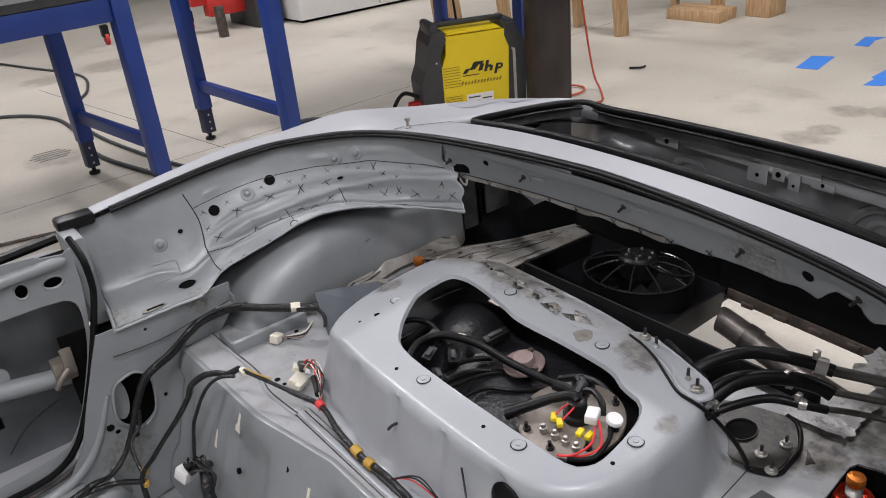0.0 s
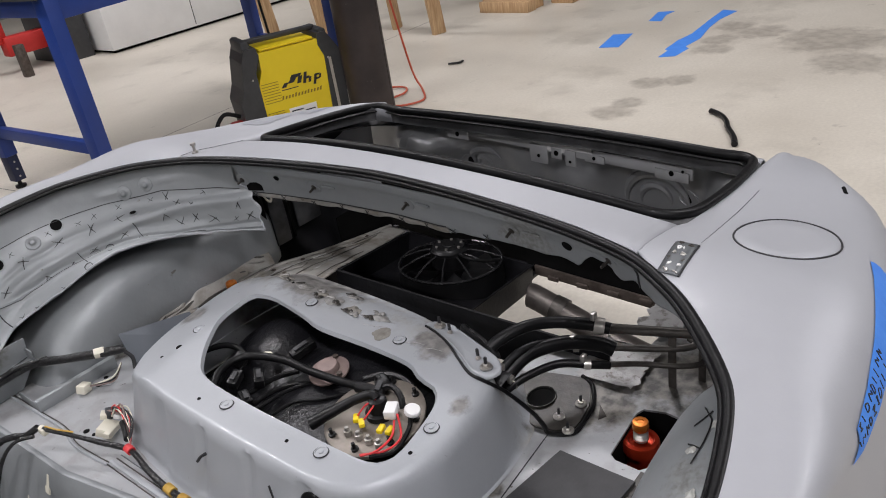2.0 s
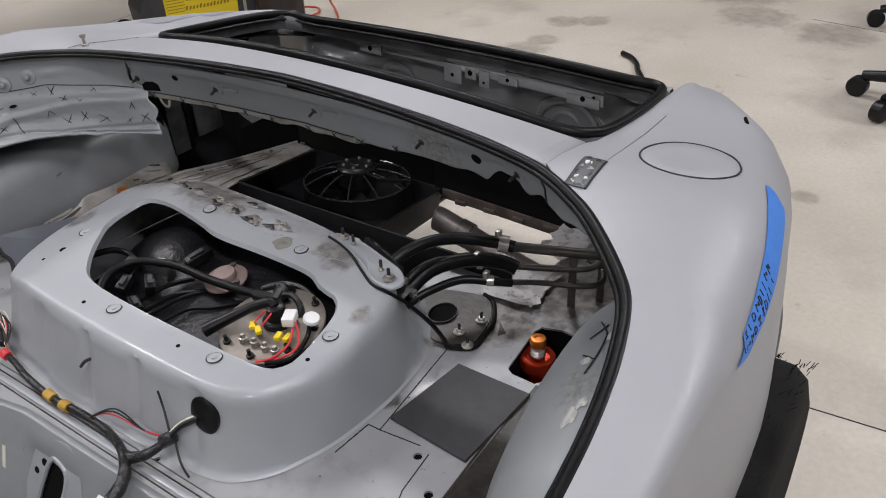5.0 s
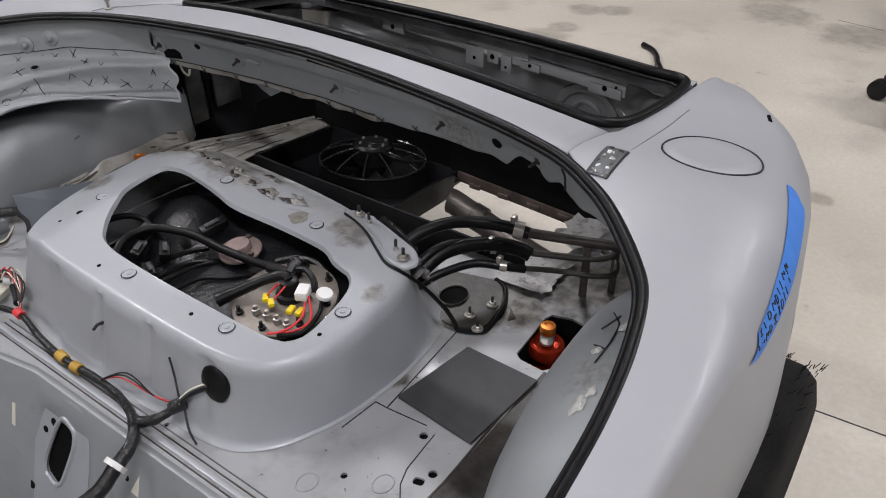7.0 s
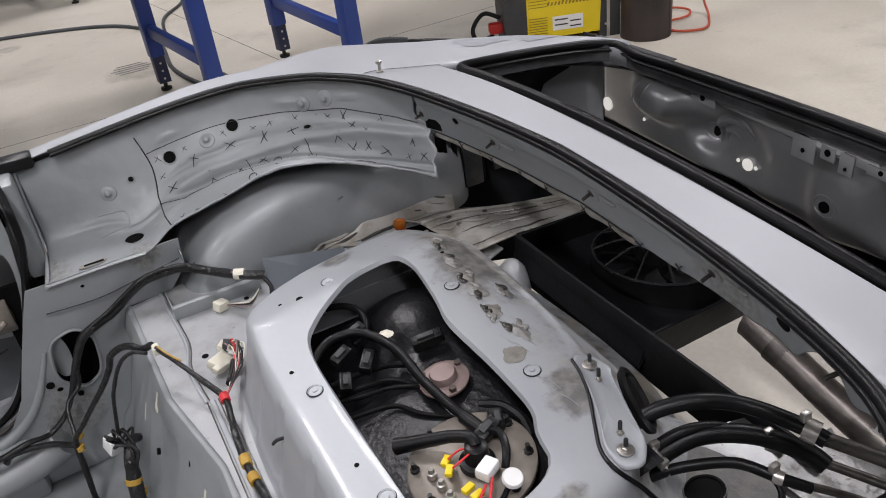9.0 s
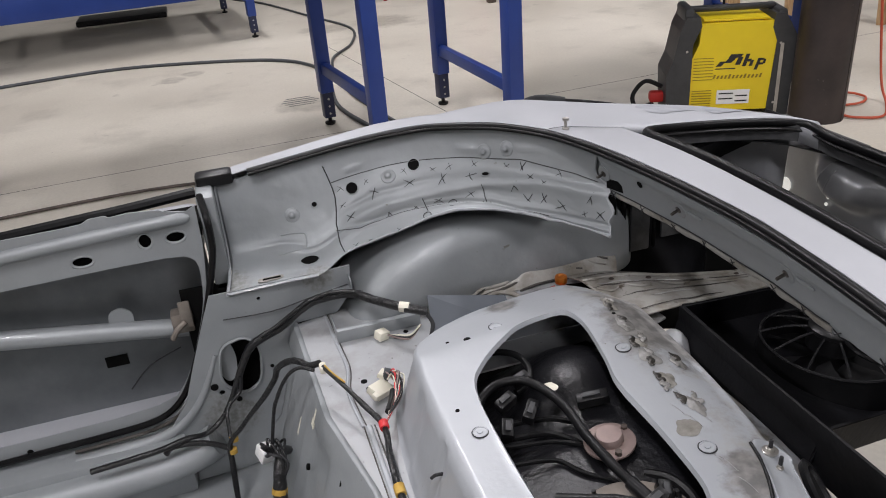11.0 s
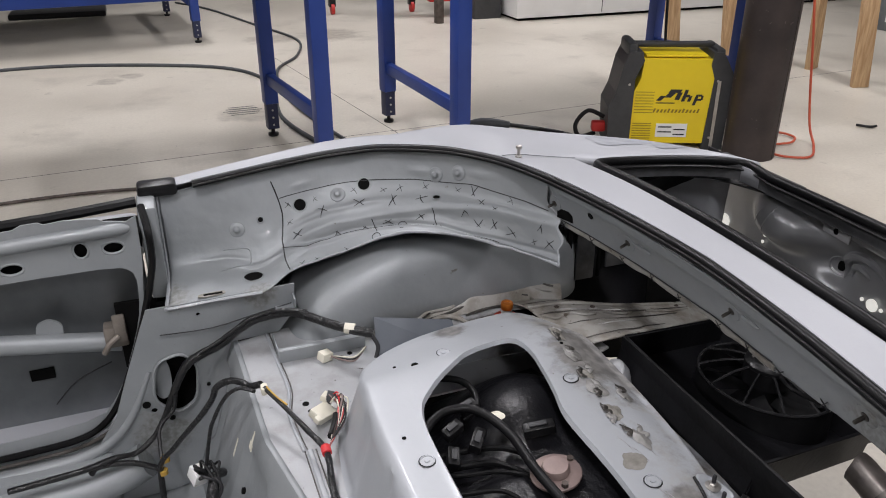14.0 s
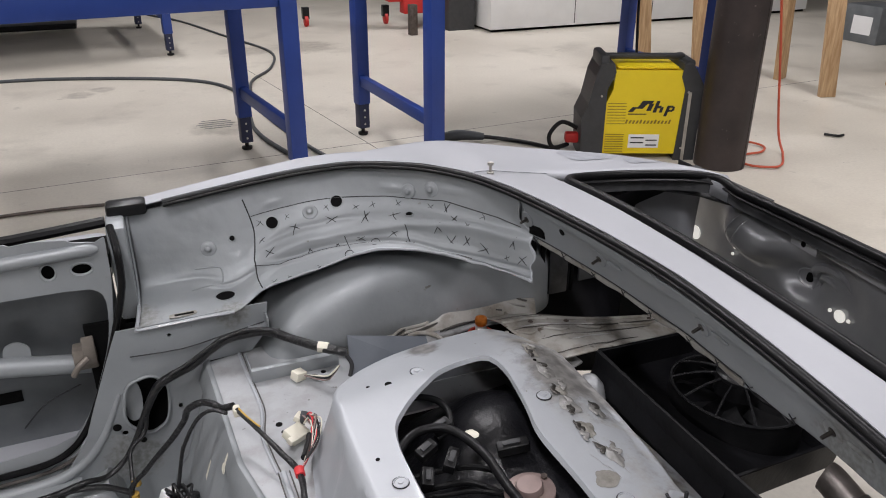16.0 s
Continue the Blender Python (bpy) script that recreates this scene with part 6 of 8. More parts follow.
for k in range(8):
    a = 0.3 + 2 * math.pi * k / 8
    part("plate_stud", lathe([(0.006, 0), (0.006, 0.004), (0.003, 0.005), (0.003, 0.014)], 8, (0.668 + 0.069 * math.cos(a), -0.195 + 0.069 * math.sin(a), 0.60 + 0.12 * 0.069 * math.cos(a)), tilt), BLACK, plate_)
for x, y in ((0.618, -0.186), (0.620, -0.207), (0.621, -0.227), (0.622, -0.246)):
    part("terminal", lathe([(0.006, 0), (0.006, 0.008), (0.004, 0.009), (0.003, 0.014), (0.002, 0.014)], 10, (x, y, 0.596)), STEEL, plate_, "bright terminal post")
for x, y, r in ((0.638, -0.188, 0.7), (0.634, -0.203, 0.9), (0.639, -0.238, 0.3), (0.643, -0.252, 0.2)):
    part("crimp_terminal", moved(box(-0.008, 0.008, -0.0045, 0.0045, -0.0035, 0.0035, 0.0015), Matrix.Translation((x, y, 0.613)) @ Matrix.Rotation(r, 4, "Z")), YELLOW, plate_, "yellow crimp terminal")
part("pump_neck", lathe([(0.022, 0), (0.022, 0.008), (0.016, 0.010), (0.014, 0.030), (0.010, 0.032)], 20, (0.672, -0.203, 0.601)), BLACK, plate_, "black pump neck")
part("white_connector", moved(box(-0.015, 0.012, -0.0095, 0.0095, -0.007, 0.008, 0.003), Matrix.Translation((0.668, -0.236, 0.626)) @ Matrix.Rotation(0.5, 4, "Z")), WHITE, plate_, "white plug")
part("white_cap", lathe([(0.0125, 0), (0.0125, 0.004), (0.011, 0.006)], 18, (0.684, -0.262, 0.622), Matrix.Rotation(0.3, 4, "X")), WHITE, plate_)
for k, pts in enumerate(([(0.583, -0.25, 0.612), (0.60, -0.266, 0.615), (0.63, -0.268, 0.618), (0.655, -0.252, 0.622)], [(0.588, -0.242, 0.606), (0.61, -0.272, 0.610), (0.64, -0.276, 0.613), (0.665, -0.25, 0.626)], [(0.640, -0.19, 0.617), (0.655, -0.195, 0.628), (0.668, -0.205, 0.632)], [(0.638, -0.205, 0.617), (0.652, -0.208, 0.626), (0.667, -0.208, 0.632)])):
    part("red_wire", tube(pts, 0.0017 if k < 2 else 0.0013, 8, 5), REDWIRE, plate_, "red wire")
part("black_wire", tube([(0.592, -0.257, 0.606), (0.62, -0.281, 0.606), (0.66, -0.274, 0.612), (0.69, -0.25, 0.61)], 0.0035, 8, 5), BLACK, plate_)
cap = part("tank_cap", lathe([(0.035, 0), (0.035, 0.003), (0.033, 0.004), (0.019, 0.005), (0.019, 0.012), (0.017, 0.016), (0.006, 0.017)], 32, (0.712, -0.048, 0.600), tilt), PINK, car, "corroded round valve flange")
for a in (0.4, 2.5, 4.6):
    part("flange_bolt", lathe([(0.005, 0), (0.005, 0.005)], 6, (0.712 + 0.03 * math.cos(a), -0.048 + 0.03 * math.sin(a), 0.606)), RUSTY, cap)
hoses = thing("fuel_hoses", "bundle of black rubber fuel hoses in the tank opening", "hoses")
part("main_hose", tube([(0.560, 0.075, 0.600), (0.585, 0.095, 0.615), (0.615, 0.104, 0.622), (0.653, 0.088, 0.624), (0.677, 0.028, 0.622), (0.678, -0.049, 0.622), (0.686, -0.119, 0.620), (0.694, -0.150, 0.618)], 0.0068, 12, 6), RUBBER, hoses, "thick black fuel hose")
part("hose_end", tube([(0.690, -0.140, 0.618), (0.698, -0.172, 0.616)], 0.009, 12, 2), BLACK, hoses)
part("elbow_hose", tube([(0.615, 0.23, 0.585), (0.645, 0.215, 0.598), (0.672, 0.195, 0.60), (0.682, 0.165, 0.597), (0.672, 0.133, 0.592), (0.645, 0.12, 0.585)], 0.0056, 10, 6), RUBBER, hoses)
part("hose_clamp", tube([(0.632, 0.222, 0.593), (0.640, 0.218, 0.596)], 0.009, 12, 2), GALV, hoses)
for k, pts in enumerate(([(0.575, 0.035, 0.568), (0.61, 0.015, 0.577), (0.650, 0.004, 0.580), (0.680, -0.02, 0.585), (0.70, -0.05, 0.59)],
                         [(0.572, -0.01, 0.570), (0.60, -0.02, 0.578), (0.64, -0.035, 0.582), (0.66, -0.075, 0.588), (0.69, -0.11, 0.592), (0.70, -0.14, 0.60)],
                         [(0.580, 0.075, 0.565), (0.62, 0.065, 0.575), (0.67, 0.05, 0.58), (0.70, 0.02, 0.585)],
                         [(0.575, 0.05, 0.562), (0.62, 0.035, 0.574), (0.66, 0.02, 0.578), (0.69, -0.03, 0.585)])):
    part("pipe", tube(pts, 0.0034 if k < 2 else 0.0045, 8, 6), RUBBER, hoses)
part("black_plug", tube([(0.603, -0.120, 0.600), (0.628, -0.142, 0.612), (0.655, -0.166, 0.625)], [0.011, 0.009, 0.008], 10, 3), BLACK, hoses, "black plug sleeve")
part("black_plug", tube([(0.655, -0.166, 0.625), (0.672, -0.19, 0.634), (0.672, -0.203, 0.63)], 0.008, 10, 3), BLACK, hoses)
for x, y, z, r, sx in ((0.612, 0.078, 0.606, 0.4, 0.016), (0.64, 0.052, 0.600, 0.9, 0.018), (0.655, 0.125, 0.602, 0.2, 0.014), (0.735, 0.045, 0.60, -0.3, 0.024), (0.702, -0.178, 0.618, 0.3, 0.017), (0.722, -0.165, 0.612, 1.2, 0.015), (0.60, 0.045, 0.585, 1.2, 0.016)):
    pl = part("connector", moved(box(-sx, sx, -0.009, 0.009, -0.009, 0.009, 0.003), Matrix.Translation((x, y, z)) @ Euler((0.2, -0.2, r)).to_matrix().to_4x4()), BLACK, hoses)
    part("latch_tab", moved(box(-sx * 0.6, sx * 0.5, -0.004, 0.004, 0.009, 0.013, 0.001), Matrix.Translation((x, y, z)) @ Euler((0.2, -0.2, r)).to_matrix().to_4x4()), CHARCOAL, pl)
blot(0.69, 0.092, 0.010, 0.011, 3.3, IVORY, 0.001, 0.004, hoses, lambda x, y: 0.602, "torn_white_tag")
part("bent_pipe", tube([(0.73, -0.11, 0.592), (0.75, -0.135, 0.598), (0.757, -0.17, 0.6), (0.752, -0.20, 0.595)], 0.007, 8, 5), BLACK, hoses)
part("sender_lead", tube([(0.700, -0.178, 0.62), (0.708, -0.20, 0.628), (0.70, -0.225, 0.625), (0.690, -0.236, 0.612)], 0.005, 8, 5), BLACK, hoses)


# dampers in their wells
def damper(x, y, lean, lift=0.0):
    k = thing("coilover", "orange anodised coilover top standing in its well", "coilover", "orange coilovers")
    m = Matrix.Translation((x, y, lift)) @ Matrix.Rotation(lean, 4, "X")
    part("body", moved(lathe([(0.024, 0.33), (0.024, 0.452), (0.029, 0.455), (0.0295, 0.470), (0.028, 0.474), (0.021, 0.475), (0.019, 0.470), (0.012, 0.469)], 36), m), ORANGE, k)
    part("collar", moved(lathe([(0.0285, 0.40), (0.030, 0.404), (0.030, 0.414), (0.0275, 0.418)], 36), m), ORANGE, k, "notched orange collar")
    part("shaft", moved(lathe([(0.0120, 0.475), (0.0120, 0.479), (0.0100, 0.481), (0.0120, 0.483), (0.0100, 0.485), (0.0120, 0.487), (0.0100, 0.489), (0.0095, 0.494)], 20), m), STEEL, k, "bright threaded shaft")
    part("knob", moved(lathe([(0.009, 0.494), (0.012, 0.495), (0.0132, 0.497), (0.0132, 0.507), (0.012, 0.510), (0.006, 0.5105), (0.005, 0.509)], 24), m), AMBER, k, "amber adjuster knob")
    part("nut", moved(lathe([(0.009, 0.44), (0.009, 0.475), (0.005, 0.476), (0.005, 0.492)], 6, (0.038, -0.045, 0)), m), STEEL, k)


damper(0.937, -0.496, 0.0)
damper(0.909, 0.520, 0.0, 0.014)

# dark rubber square on the shelf
mt_ = thing("rubber_mat", "dark grey rubber square lying on the shelf", "mat")
part("sheet", plate([(0.687, -0.390), (0.835, -0.411), (0.833, -0.538), (0.675, -0.526)], (), ZS + 0.007, 0.0055), MATT, mt_, smooth=False)

# cover bracket and plate with the hoses at the left of the tank cover
plan = rounded([(0.848, -0.150), (0.880, -0.152), (0.893, -0.178), (0.878, -0.196), (0.862, -0.232), (0.845, -0.272), (0.828, -0.320), (0.806, -0.342), (0.782, -0.330), (0.784, -0.298), (0.806, -0.262), (0.828, -0.212)], 4)
cx_, cy_ = 0.838, -0.245
rim = lambda f, h: [(cx_ + (x - cx_) * f, cy_ + (y - cy_) * f, hump_z(cx_ + (x - cx_) * f, cy_ + (y - cy_) * f) + h) for x, y in plan]
br_ = rim(0.35, 0.0022)
bracket = part("flap_bracket", loft([rim(1.0, -0.002), rim(1.0, 0.002), rim(0.97, 0.0038), rim(0.90, 0.0040), rim(0.85, 0.0022), br_]), HUMP, car, "grey pressed clamping bracket on the tank cover", angle=60)
part("bracket_face", ([Vector(q) for q in br_] + [Vector((cx_, cy_, hump_z(cx_, cy_) + 0.0022))], [(i, (i + 1) % len(br_), len(br_)) for i in range(len(br_))]), HUMP, bracket)
side_line = [(0.845, -0.158), (0.836, -0.190), (0.820, -0.226), (0.798, -0.264), (0.780, -0.298), (0.777, -0.328)]
part("edge_rubber", tube([(x, y, hump_z(x, y) + 0.002) for x, y in side_line] + [(0.800, -0.343, 0.610), (0.822, -0.356, 0.575), (0.842, -0.365, 0.54), (0.855, -0.371, 0.51), (0.860, -0.376, ZS + 0.007), (0.880, -0.408, ZS + 0.005), (0.912, -0.409, ZS + 0.005), (0.955, -0.402, ZS + 0.005), (1.0, -0.376, ZS + 0.005), (1.014, -0.348, ZS + 0.005)], [0.0022, 0.0022, 0.0025, 0.0032, 0.004, 0.004, 0.004, 0.004], 8, 5), RUBBER, car, "black rubber edging")
bp_ = part("cover_plate", plate(rounded([(0.862, -0.335), (0.866, -0.372), (0.885, -0.404), (0.912, -0.404), (0.955, -0.397), (1.0, -0.372), (1.01, -0.345), (0.98, -0.25), (0.92, -0.24)], 3), (), ZS + 0.007, 0.004), GRIME, car, "grimy dark cover plate", smooth=False)
part("boss", moved(lathe([(0.047, 0), (0.046, 0.0025), (0.040, 0.003), (0.038, 0.0008), (0.02, 0.0006)], 32), Matrix.Translation((0.928, -0.318, ZS + 0.0072)) @ Matrix.Diagonal((0.62, 0.52, 1, 1))), VOID, bp_, "dark round recess")
part("recess_rim", moved(tube([(0.046 * math.cos(a), 0.046 * math.sin(a), 0.002) for a in np.linspace(0, 6.283, 33)[:-1]], 0.002, 6, 1, closed=True, smooth=False), Matrix.Translation((0.928, -0.318, ZS + 0.0072)) @ Matrix.Diagonal((0.62, 0.52, 1, 1))), GRIME, bp_)
for x, y, z in ((0.858, -0.178, hump_z(0.858, -0.178) + 0.005), (0.800, -0.316, hump_z(0.80, -0.316) + 0.005), (0.850, -0.206, hump_z(0.85, -0.206) + 0.003), (0.812, -0.292, hump_z(0.812, -0.292) + 0.003), (0.878, -0.400, ZS + 0.008), (0.945, -0.385, ZS + 0.008), (0.90, -0.37, ZS + 0.008)):
    b_ = part("bolt", bolt((x, y, z), 0.010 if (x, y) not in ((0.850, -0.206), (0.812, -0.292)) else 0.0045), STEEL, car)
    part("threaded_stud", lathe([(0.0026, 0.006), (0.0026, 0.017), (0.002, 0.018)], 8, (x, y, z)), INK, b_)
part("grommet", moved(lathe([(0.025, -0.004), (0.027, 0.003), (0.023, 0.006), (0.014, 0.007), (0.007, 0.009)], 28), Matrix.Translation((0.503, -0.228, 0.57)) @ Matrix.Rotation(-1.35, 4, "Y")), RUBBER, hump, "black rubber grommet")
port = Matrix.Translation((0.884, -0.236, 0.612)) @ Matrix.Rotation(-0.42, 4, "Z") @ Matrix.Rotation(0.85, 4, "Y") @ Matrix.Diagonal((0.9, 2.3, 1, 1))
part("oval_port", moved(lathe([(0.024, -0.004), (0.026, 0.003), (0.023, 0.007), (0.020, 0.006), (0.019, -0.002)], 28), port), RUBBER, car, "oval black rubber grommet")
part("port_hole", moved(lathe([(0.0188, -0.001), (0.0188, 0.0015)], 24), port), VOID, car)

fh = thing("filler_hoses", "black filler and vent hoses clamped to steel pipes", "hoses")
part("filler_hose", tube([(0.850, -0.262, 0.605), (0.885, -0.272, 0.622), (0.93, -0.295, 0.630), (0.970, -0.325, 0.625), (1.000, -0.375, 0.618), (1.012, -0.410, 0.612)], 0.0102, 14, 6), RUBBER, fh, "thick black filler hose")
part("filler_pipe", tube([(1.005, -0.395, 0.614), (1.045, -0.455, 0.602), (1.068, -0.510, 0.60), (1.085, -0.55, 0.60), (1.10, -0.60, 0.61)], 0.0085, 14, 5), DULL, fh, "dull steel filler pipe")
part("vent_hose", tube([(0.855, -0.280, 0.565), (0.90, -0.292, 0.59), (0.945, -0.312, 0.592), (0.985, -0.350, 0.578), (0.992, -0.362, 0.575)], 0.0075, 12, 6), RUBBER, fh)
part("vent_pipe", tube([(0.990, -0.350, 0.572), (1.03, -0.427, 0.568), (1.065, -0.50, 0.568), (1.085, -0.528, 0.575), (1.10, -0.53, 0.59)], 0.006, 10, 5), DULL, fh)
part("return_hose", tube([(0.850, -0.298, 0.55), (0.885, -0.318, 0.565), (0.935, -0.352, 0.572), (0.962, -0.395, 0.568), (0.985, -0.42, 0.56)], 0.007, 12, 6), RUBBER, fh)
part("return_pipe", tube([(0.975, -0.405, 0.562), (1.02, -0.455, 0.552), (1.045, -0.512, 0.55), (1.07, -0.54, 0.55), (1.10, -0.53, 0.555), (1.11, -0.50, 0.56)], 0.005, 10, 5), DULL, fh)
part("wide_hose", tube([(0.86, -0.285, 0.555), (0.92, -0.302, 0.582), (0.975, -0.34, 0.585), (1.01, -0.385, 0.575), (1.02, -0.41, 0.565)], 0.0125, 14, 6), RUBBER, fh)
for a, b, r in (((1.003, -0.385, 0.617), (1.010, -0.400, 0.614), 0.0145), ((0.987, -0.352, 0.576), (0.992, -0.360, 0.575), 0.0105), ((0.958, -0.388, 0.569), (0.964, -0.398, 0.568), 0.0085), ((0.868, -0.288, 0.572), (0.874, -0.290, 0.576), 0.0105), ((0.868, -0.305, 0.557), (0.874, -0.310, 0.560), 0.0085)):
    c_ = part("hose_clamp", tube([a, b], r, 14, 2), STEEL, fh, "bright spring clamp")
    part("clamp_ears", box(a[0] - 0.006, a[0] + 0.006, a[1] - 0.004, a[1] + 0.004, a[2] + r * 0.8, a[2] + r + 0.010, 0.001), STEEL, c_)
part("pipe_bracket", box(1.060, 1.063, -0.500, -0.486, 0.488, 0.60, 0.001), DULL, fh, "thin steel pipe bracket")
part("pipe_bracket", box(1.098, 1.101, -0.535, -0.522, 0.488, 0.60, 0.001), DULL, fh, "thin steel pipe bracket")
# dark patches and pencil lines on the left shelf
flat = lambda x, y: ZS
for a, b in (((0.597, -0.361), (0.663, -0.367)), ((0.663, -0.367), (0.663, -0.388)), ((0.663, -0.388), (0.669, -0.455)), ((0.663, -0.388), (0.865, -0.371)), ((0.662, -0.474), (0.593, -0.480)), ((0.593, -0.480), (0.568, -0.489)), ((0.568, -0.489), (0.55, -0.503))):
    part("scribed_line", tube([(*a, ZS + 0.0004), (*b, ZS + 0.0004)], 0.0009, 5, 1, smooth=False), INK, car)
for x, y, r in ((0.556, -0.470, 0.0), (0.500, -0.388, 0.3)):
    part("pressed_ring", tube([(x + 0.016 * math.cos(a), y + 0.013 * math.sin(a), ZS - 0.0002) for a in np.linspace(0, 6.283, 17)[:-1]], 0.0016, 6, 2, closed=True), SHELF, car)
part("cut_edge_left", tube([(0.44, -0.531, ZS + 0.001), (0.573, -0.532, ZS + 0.001), (0.609, -0.533, ZS + 0.001), (0.678, -0.531, ZS + 0.001), (0.768, -0.529, ZS + 0.001)], 0.002, 6, 4), DULL, car)
# Dark strip puts the shade of this gap into colour.
part("dark_gap", box(0.44, 0.86, -0.60, -0.534, ZS - 0.001, ZS + 0.0015), GRIME, car, "dark strip for the shaded gap along the wheel house", smooth=False)
def crumpled(cx, cy, rx, ry, z, seed):
    rows = []
    for i in range(15):
        row = []
        for k in range(9):
            x, y = cx + rx * (i / 7 - 1), cy + ry * (k / 4 - 1)
            x += 0.012 * noise.noise(Vector((i * 0.6, k * 0.5, seed)))
            y += 0.014 * noise.noise(Vector((i * 0.5, k * 0.6, seed + 7)))
            row.append((x, y, z + 0.003 + 0.004 * noise.noise(Vector((x * 45, y * 45, seed)))))
        rows.append(row)
    return loft(rows, closed=False)


part("foil_patch", crumpled(1.075, -0.385, 0.060, 0.055, 0.492, 3.0), FOIL, car, "crumpled bright foil patch", angle=25)
part("dark_patch", plate([(0.957, -0.413), (0.967, -0.407), (0.945, -0.432), (0.932, -0.424)][::-1], (), ZS + 0.0012, 0.001), DULL, car, smooth=False)
part("foil_sheet", crumpled(1.225, -0.405, 0.055, 0.040, 0.500, 11.0), FOIL, car, "crumpled aluminium foil on a bracket", angle=25)


def house_z(x, y):
    """Height of the left wheel house."""
    e = 2.735
    q = min(0.999, (abs(y + 0.815) / 0.273) ** e)
    p = min(0.999, (abs(x - 0.906) / (0.466 if x < 0.906 else 0.26)) ** 2 / (1 - q) ** (2 / e))
    return 0.387 + 0.295 * (1 - q) ** (1 / e) * math.sqrt(1 - p)


GLUE = mixed("clear_adhesive", (0.42, 0.42, 0.40), (0.55, 0.55, 0.52), 40.0, 0.12, 0.0, 0.4, 90, 0.5)
for x, y, r in ((0.70, -0.662, 0.009), (0.72, -0.668, 0.006), (0.835, -0.655, 0.007), (0.79, -0.64, 0.006), (0.70, -0.665, 0.004)):
    blot(x, y, r * 1.5, r, x * 9 + y, GLUE, 0.0008, 0.003, car, house_z, "adhesive_blob")
for pts in ([(0.872, -0.625), (0.85, -0.640), (0.835, -0.648), (0.80, -0.652), (0.765, -0.650)], [(0.86, -0.64), (0.845, -0.632), (0.835, -0.625)], [(0.79, -0.65), (0.795, -0.642), (0.80, -0.632)]):
    part("loose_thread", tube([(x, y, house_z(x, y) + 0.0015) for x, y in pts], 0.0011, 5, 4), INK, car)


# ---- wiring ----
def wire(h, name, pts, r, mat=HARNESS, label="", fine=6):
    if mat is HARNESS:
        n = 4 * len(pts)
        base = r if isinstance(r, list) else [r, r]
        r = [float(np.interp(i / n * (len(base) - 1), range(len(base)), base)) * (1 + 0.16 * noise.noise(Vector((i * 1.7, len(name), base[0] * 900)))) for i in range(n + 1)]
    return part(name, tube(pts, r, 9, fine), mat, h, label)


h1 = thing("wiring_harness", "black taped wiring harness with yellow bands", "wiring")
wire(h1, "trunk_loom", [(0.382, 0.345, 0.56), (0.405, 0.30, 0.548), (0.430, 0.245, 0.535), (0.449, 0.190, 0.528), (0.443, 0.13, 0.515), (0.440, 0.06, 0.508), (0.446, -0.038, 0.503), (0.432, -0.115, 0.506), (0.402, -0.16, 0.504), (0.366, -0.168, 0.49), (0.330, -0.167, 0.47), (0.286, -0.142, 0.46), (0.23, -0.08, 0.45), (0.18, -0.02, 0.40)], [0.004, 0.004, 0.0048, 0.005, 0.0055, 0.0058, 0.006, 0.007, 0.009, 0.0105, 0.0105, 0.0105, 0.0105, 0.0105])
for a, b in (((0.4405, 0.075, 0.511), (0.440, 0.058, 0.508)), ((0.4405, 0.038, 0.507), (0.4415, 0.022, 0.506))):
    wire(h1, "yellow_band", [a, b], 0.0085, YTAPE, "yellow tape band", 2)
wire(h1, "red_band", [(0.4495, 0.20, 0.530), (0.449, 0.186, 0.5275)], 0.0078, REDWIRE, "red tape band", 2)
wire(h1, "cable_tie", [(0.372, -0.1675, 0.494), (0.365, -0.168, 0.491)], 0.0165, WHITE, "white cable tie", 2)
wire(h1, "pump_branch", [(0.425, -0.135, 0.505), (0.440, -0.163, 0.515), (0.462, -0.176, 0.525), (0.480, -0.190, 0.543), (0.500, -0.222, 0.564)], [0.009, 0.007, 0.006, 0.003, 0.003])
for k, mat in enumerate((IVORY, PINK, CABLE)):
    o = Vector((0.002 * math.cos(2.1 * k), 0.003 * math.sin(2.1 * k), 0.003 * math.cos(2.1 * k + 1)))
    wire(h1, "thin_wire", [Vector(q) + o for q in ((0.466, -0.178, 0.532), (0.481, -0.191, 0.549), (0.492, -0.207, 0.560), (0.504, -0.228, 0.570))], 0.0019, mat)
wire(h1, "branch_knot", [(0.462, -0.172, 0.524), (0.474, -0.185, 0.532)], 0.010, HARNESS, "", 2)
for k in range(3):
    wire(h1, "thin_wire", [(0.445, -0.02, 0.505), (0.455, -0.07 - 0.01 * k, 0.53 + 0.01 * k), (0.465, -0.13, 0.52), (0.47, -0.18, 0.53)], 0.0012, (REDWIRE, INK, INK)[k])
wire(h1, "loose_tail", [(0.47, -0.183, 0.533), (0.485, -0.16, 0.56), (0.49, -0.15, 0.585)], 0.0016, INK)
wire(h1, "loose_tail", [(0.474, -0.185, 0.53), (0.458, -0.21, 0.51), (0.455, -0.225, 0.492)], 0.0016, INK)
plug = part("multi_plug", moved(box(-0.021, 0.021, -0.015, 0.015, -0.008, 0.008, 0.003), Matrix.Translation((0.470, 0.315, 0.506)) @ Euler((0.35, 0.2, 0.7)).to_matrix().to_4x4()), IVORY, h1, "ivory multi-pin connector")
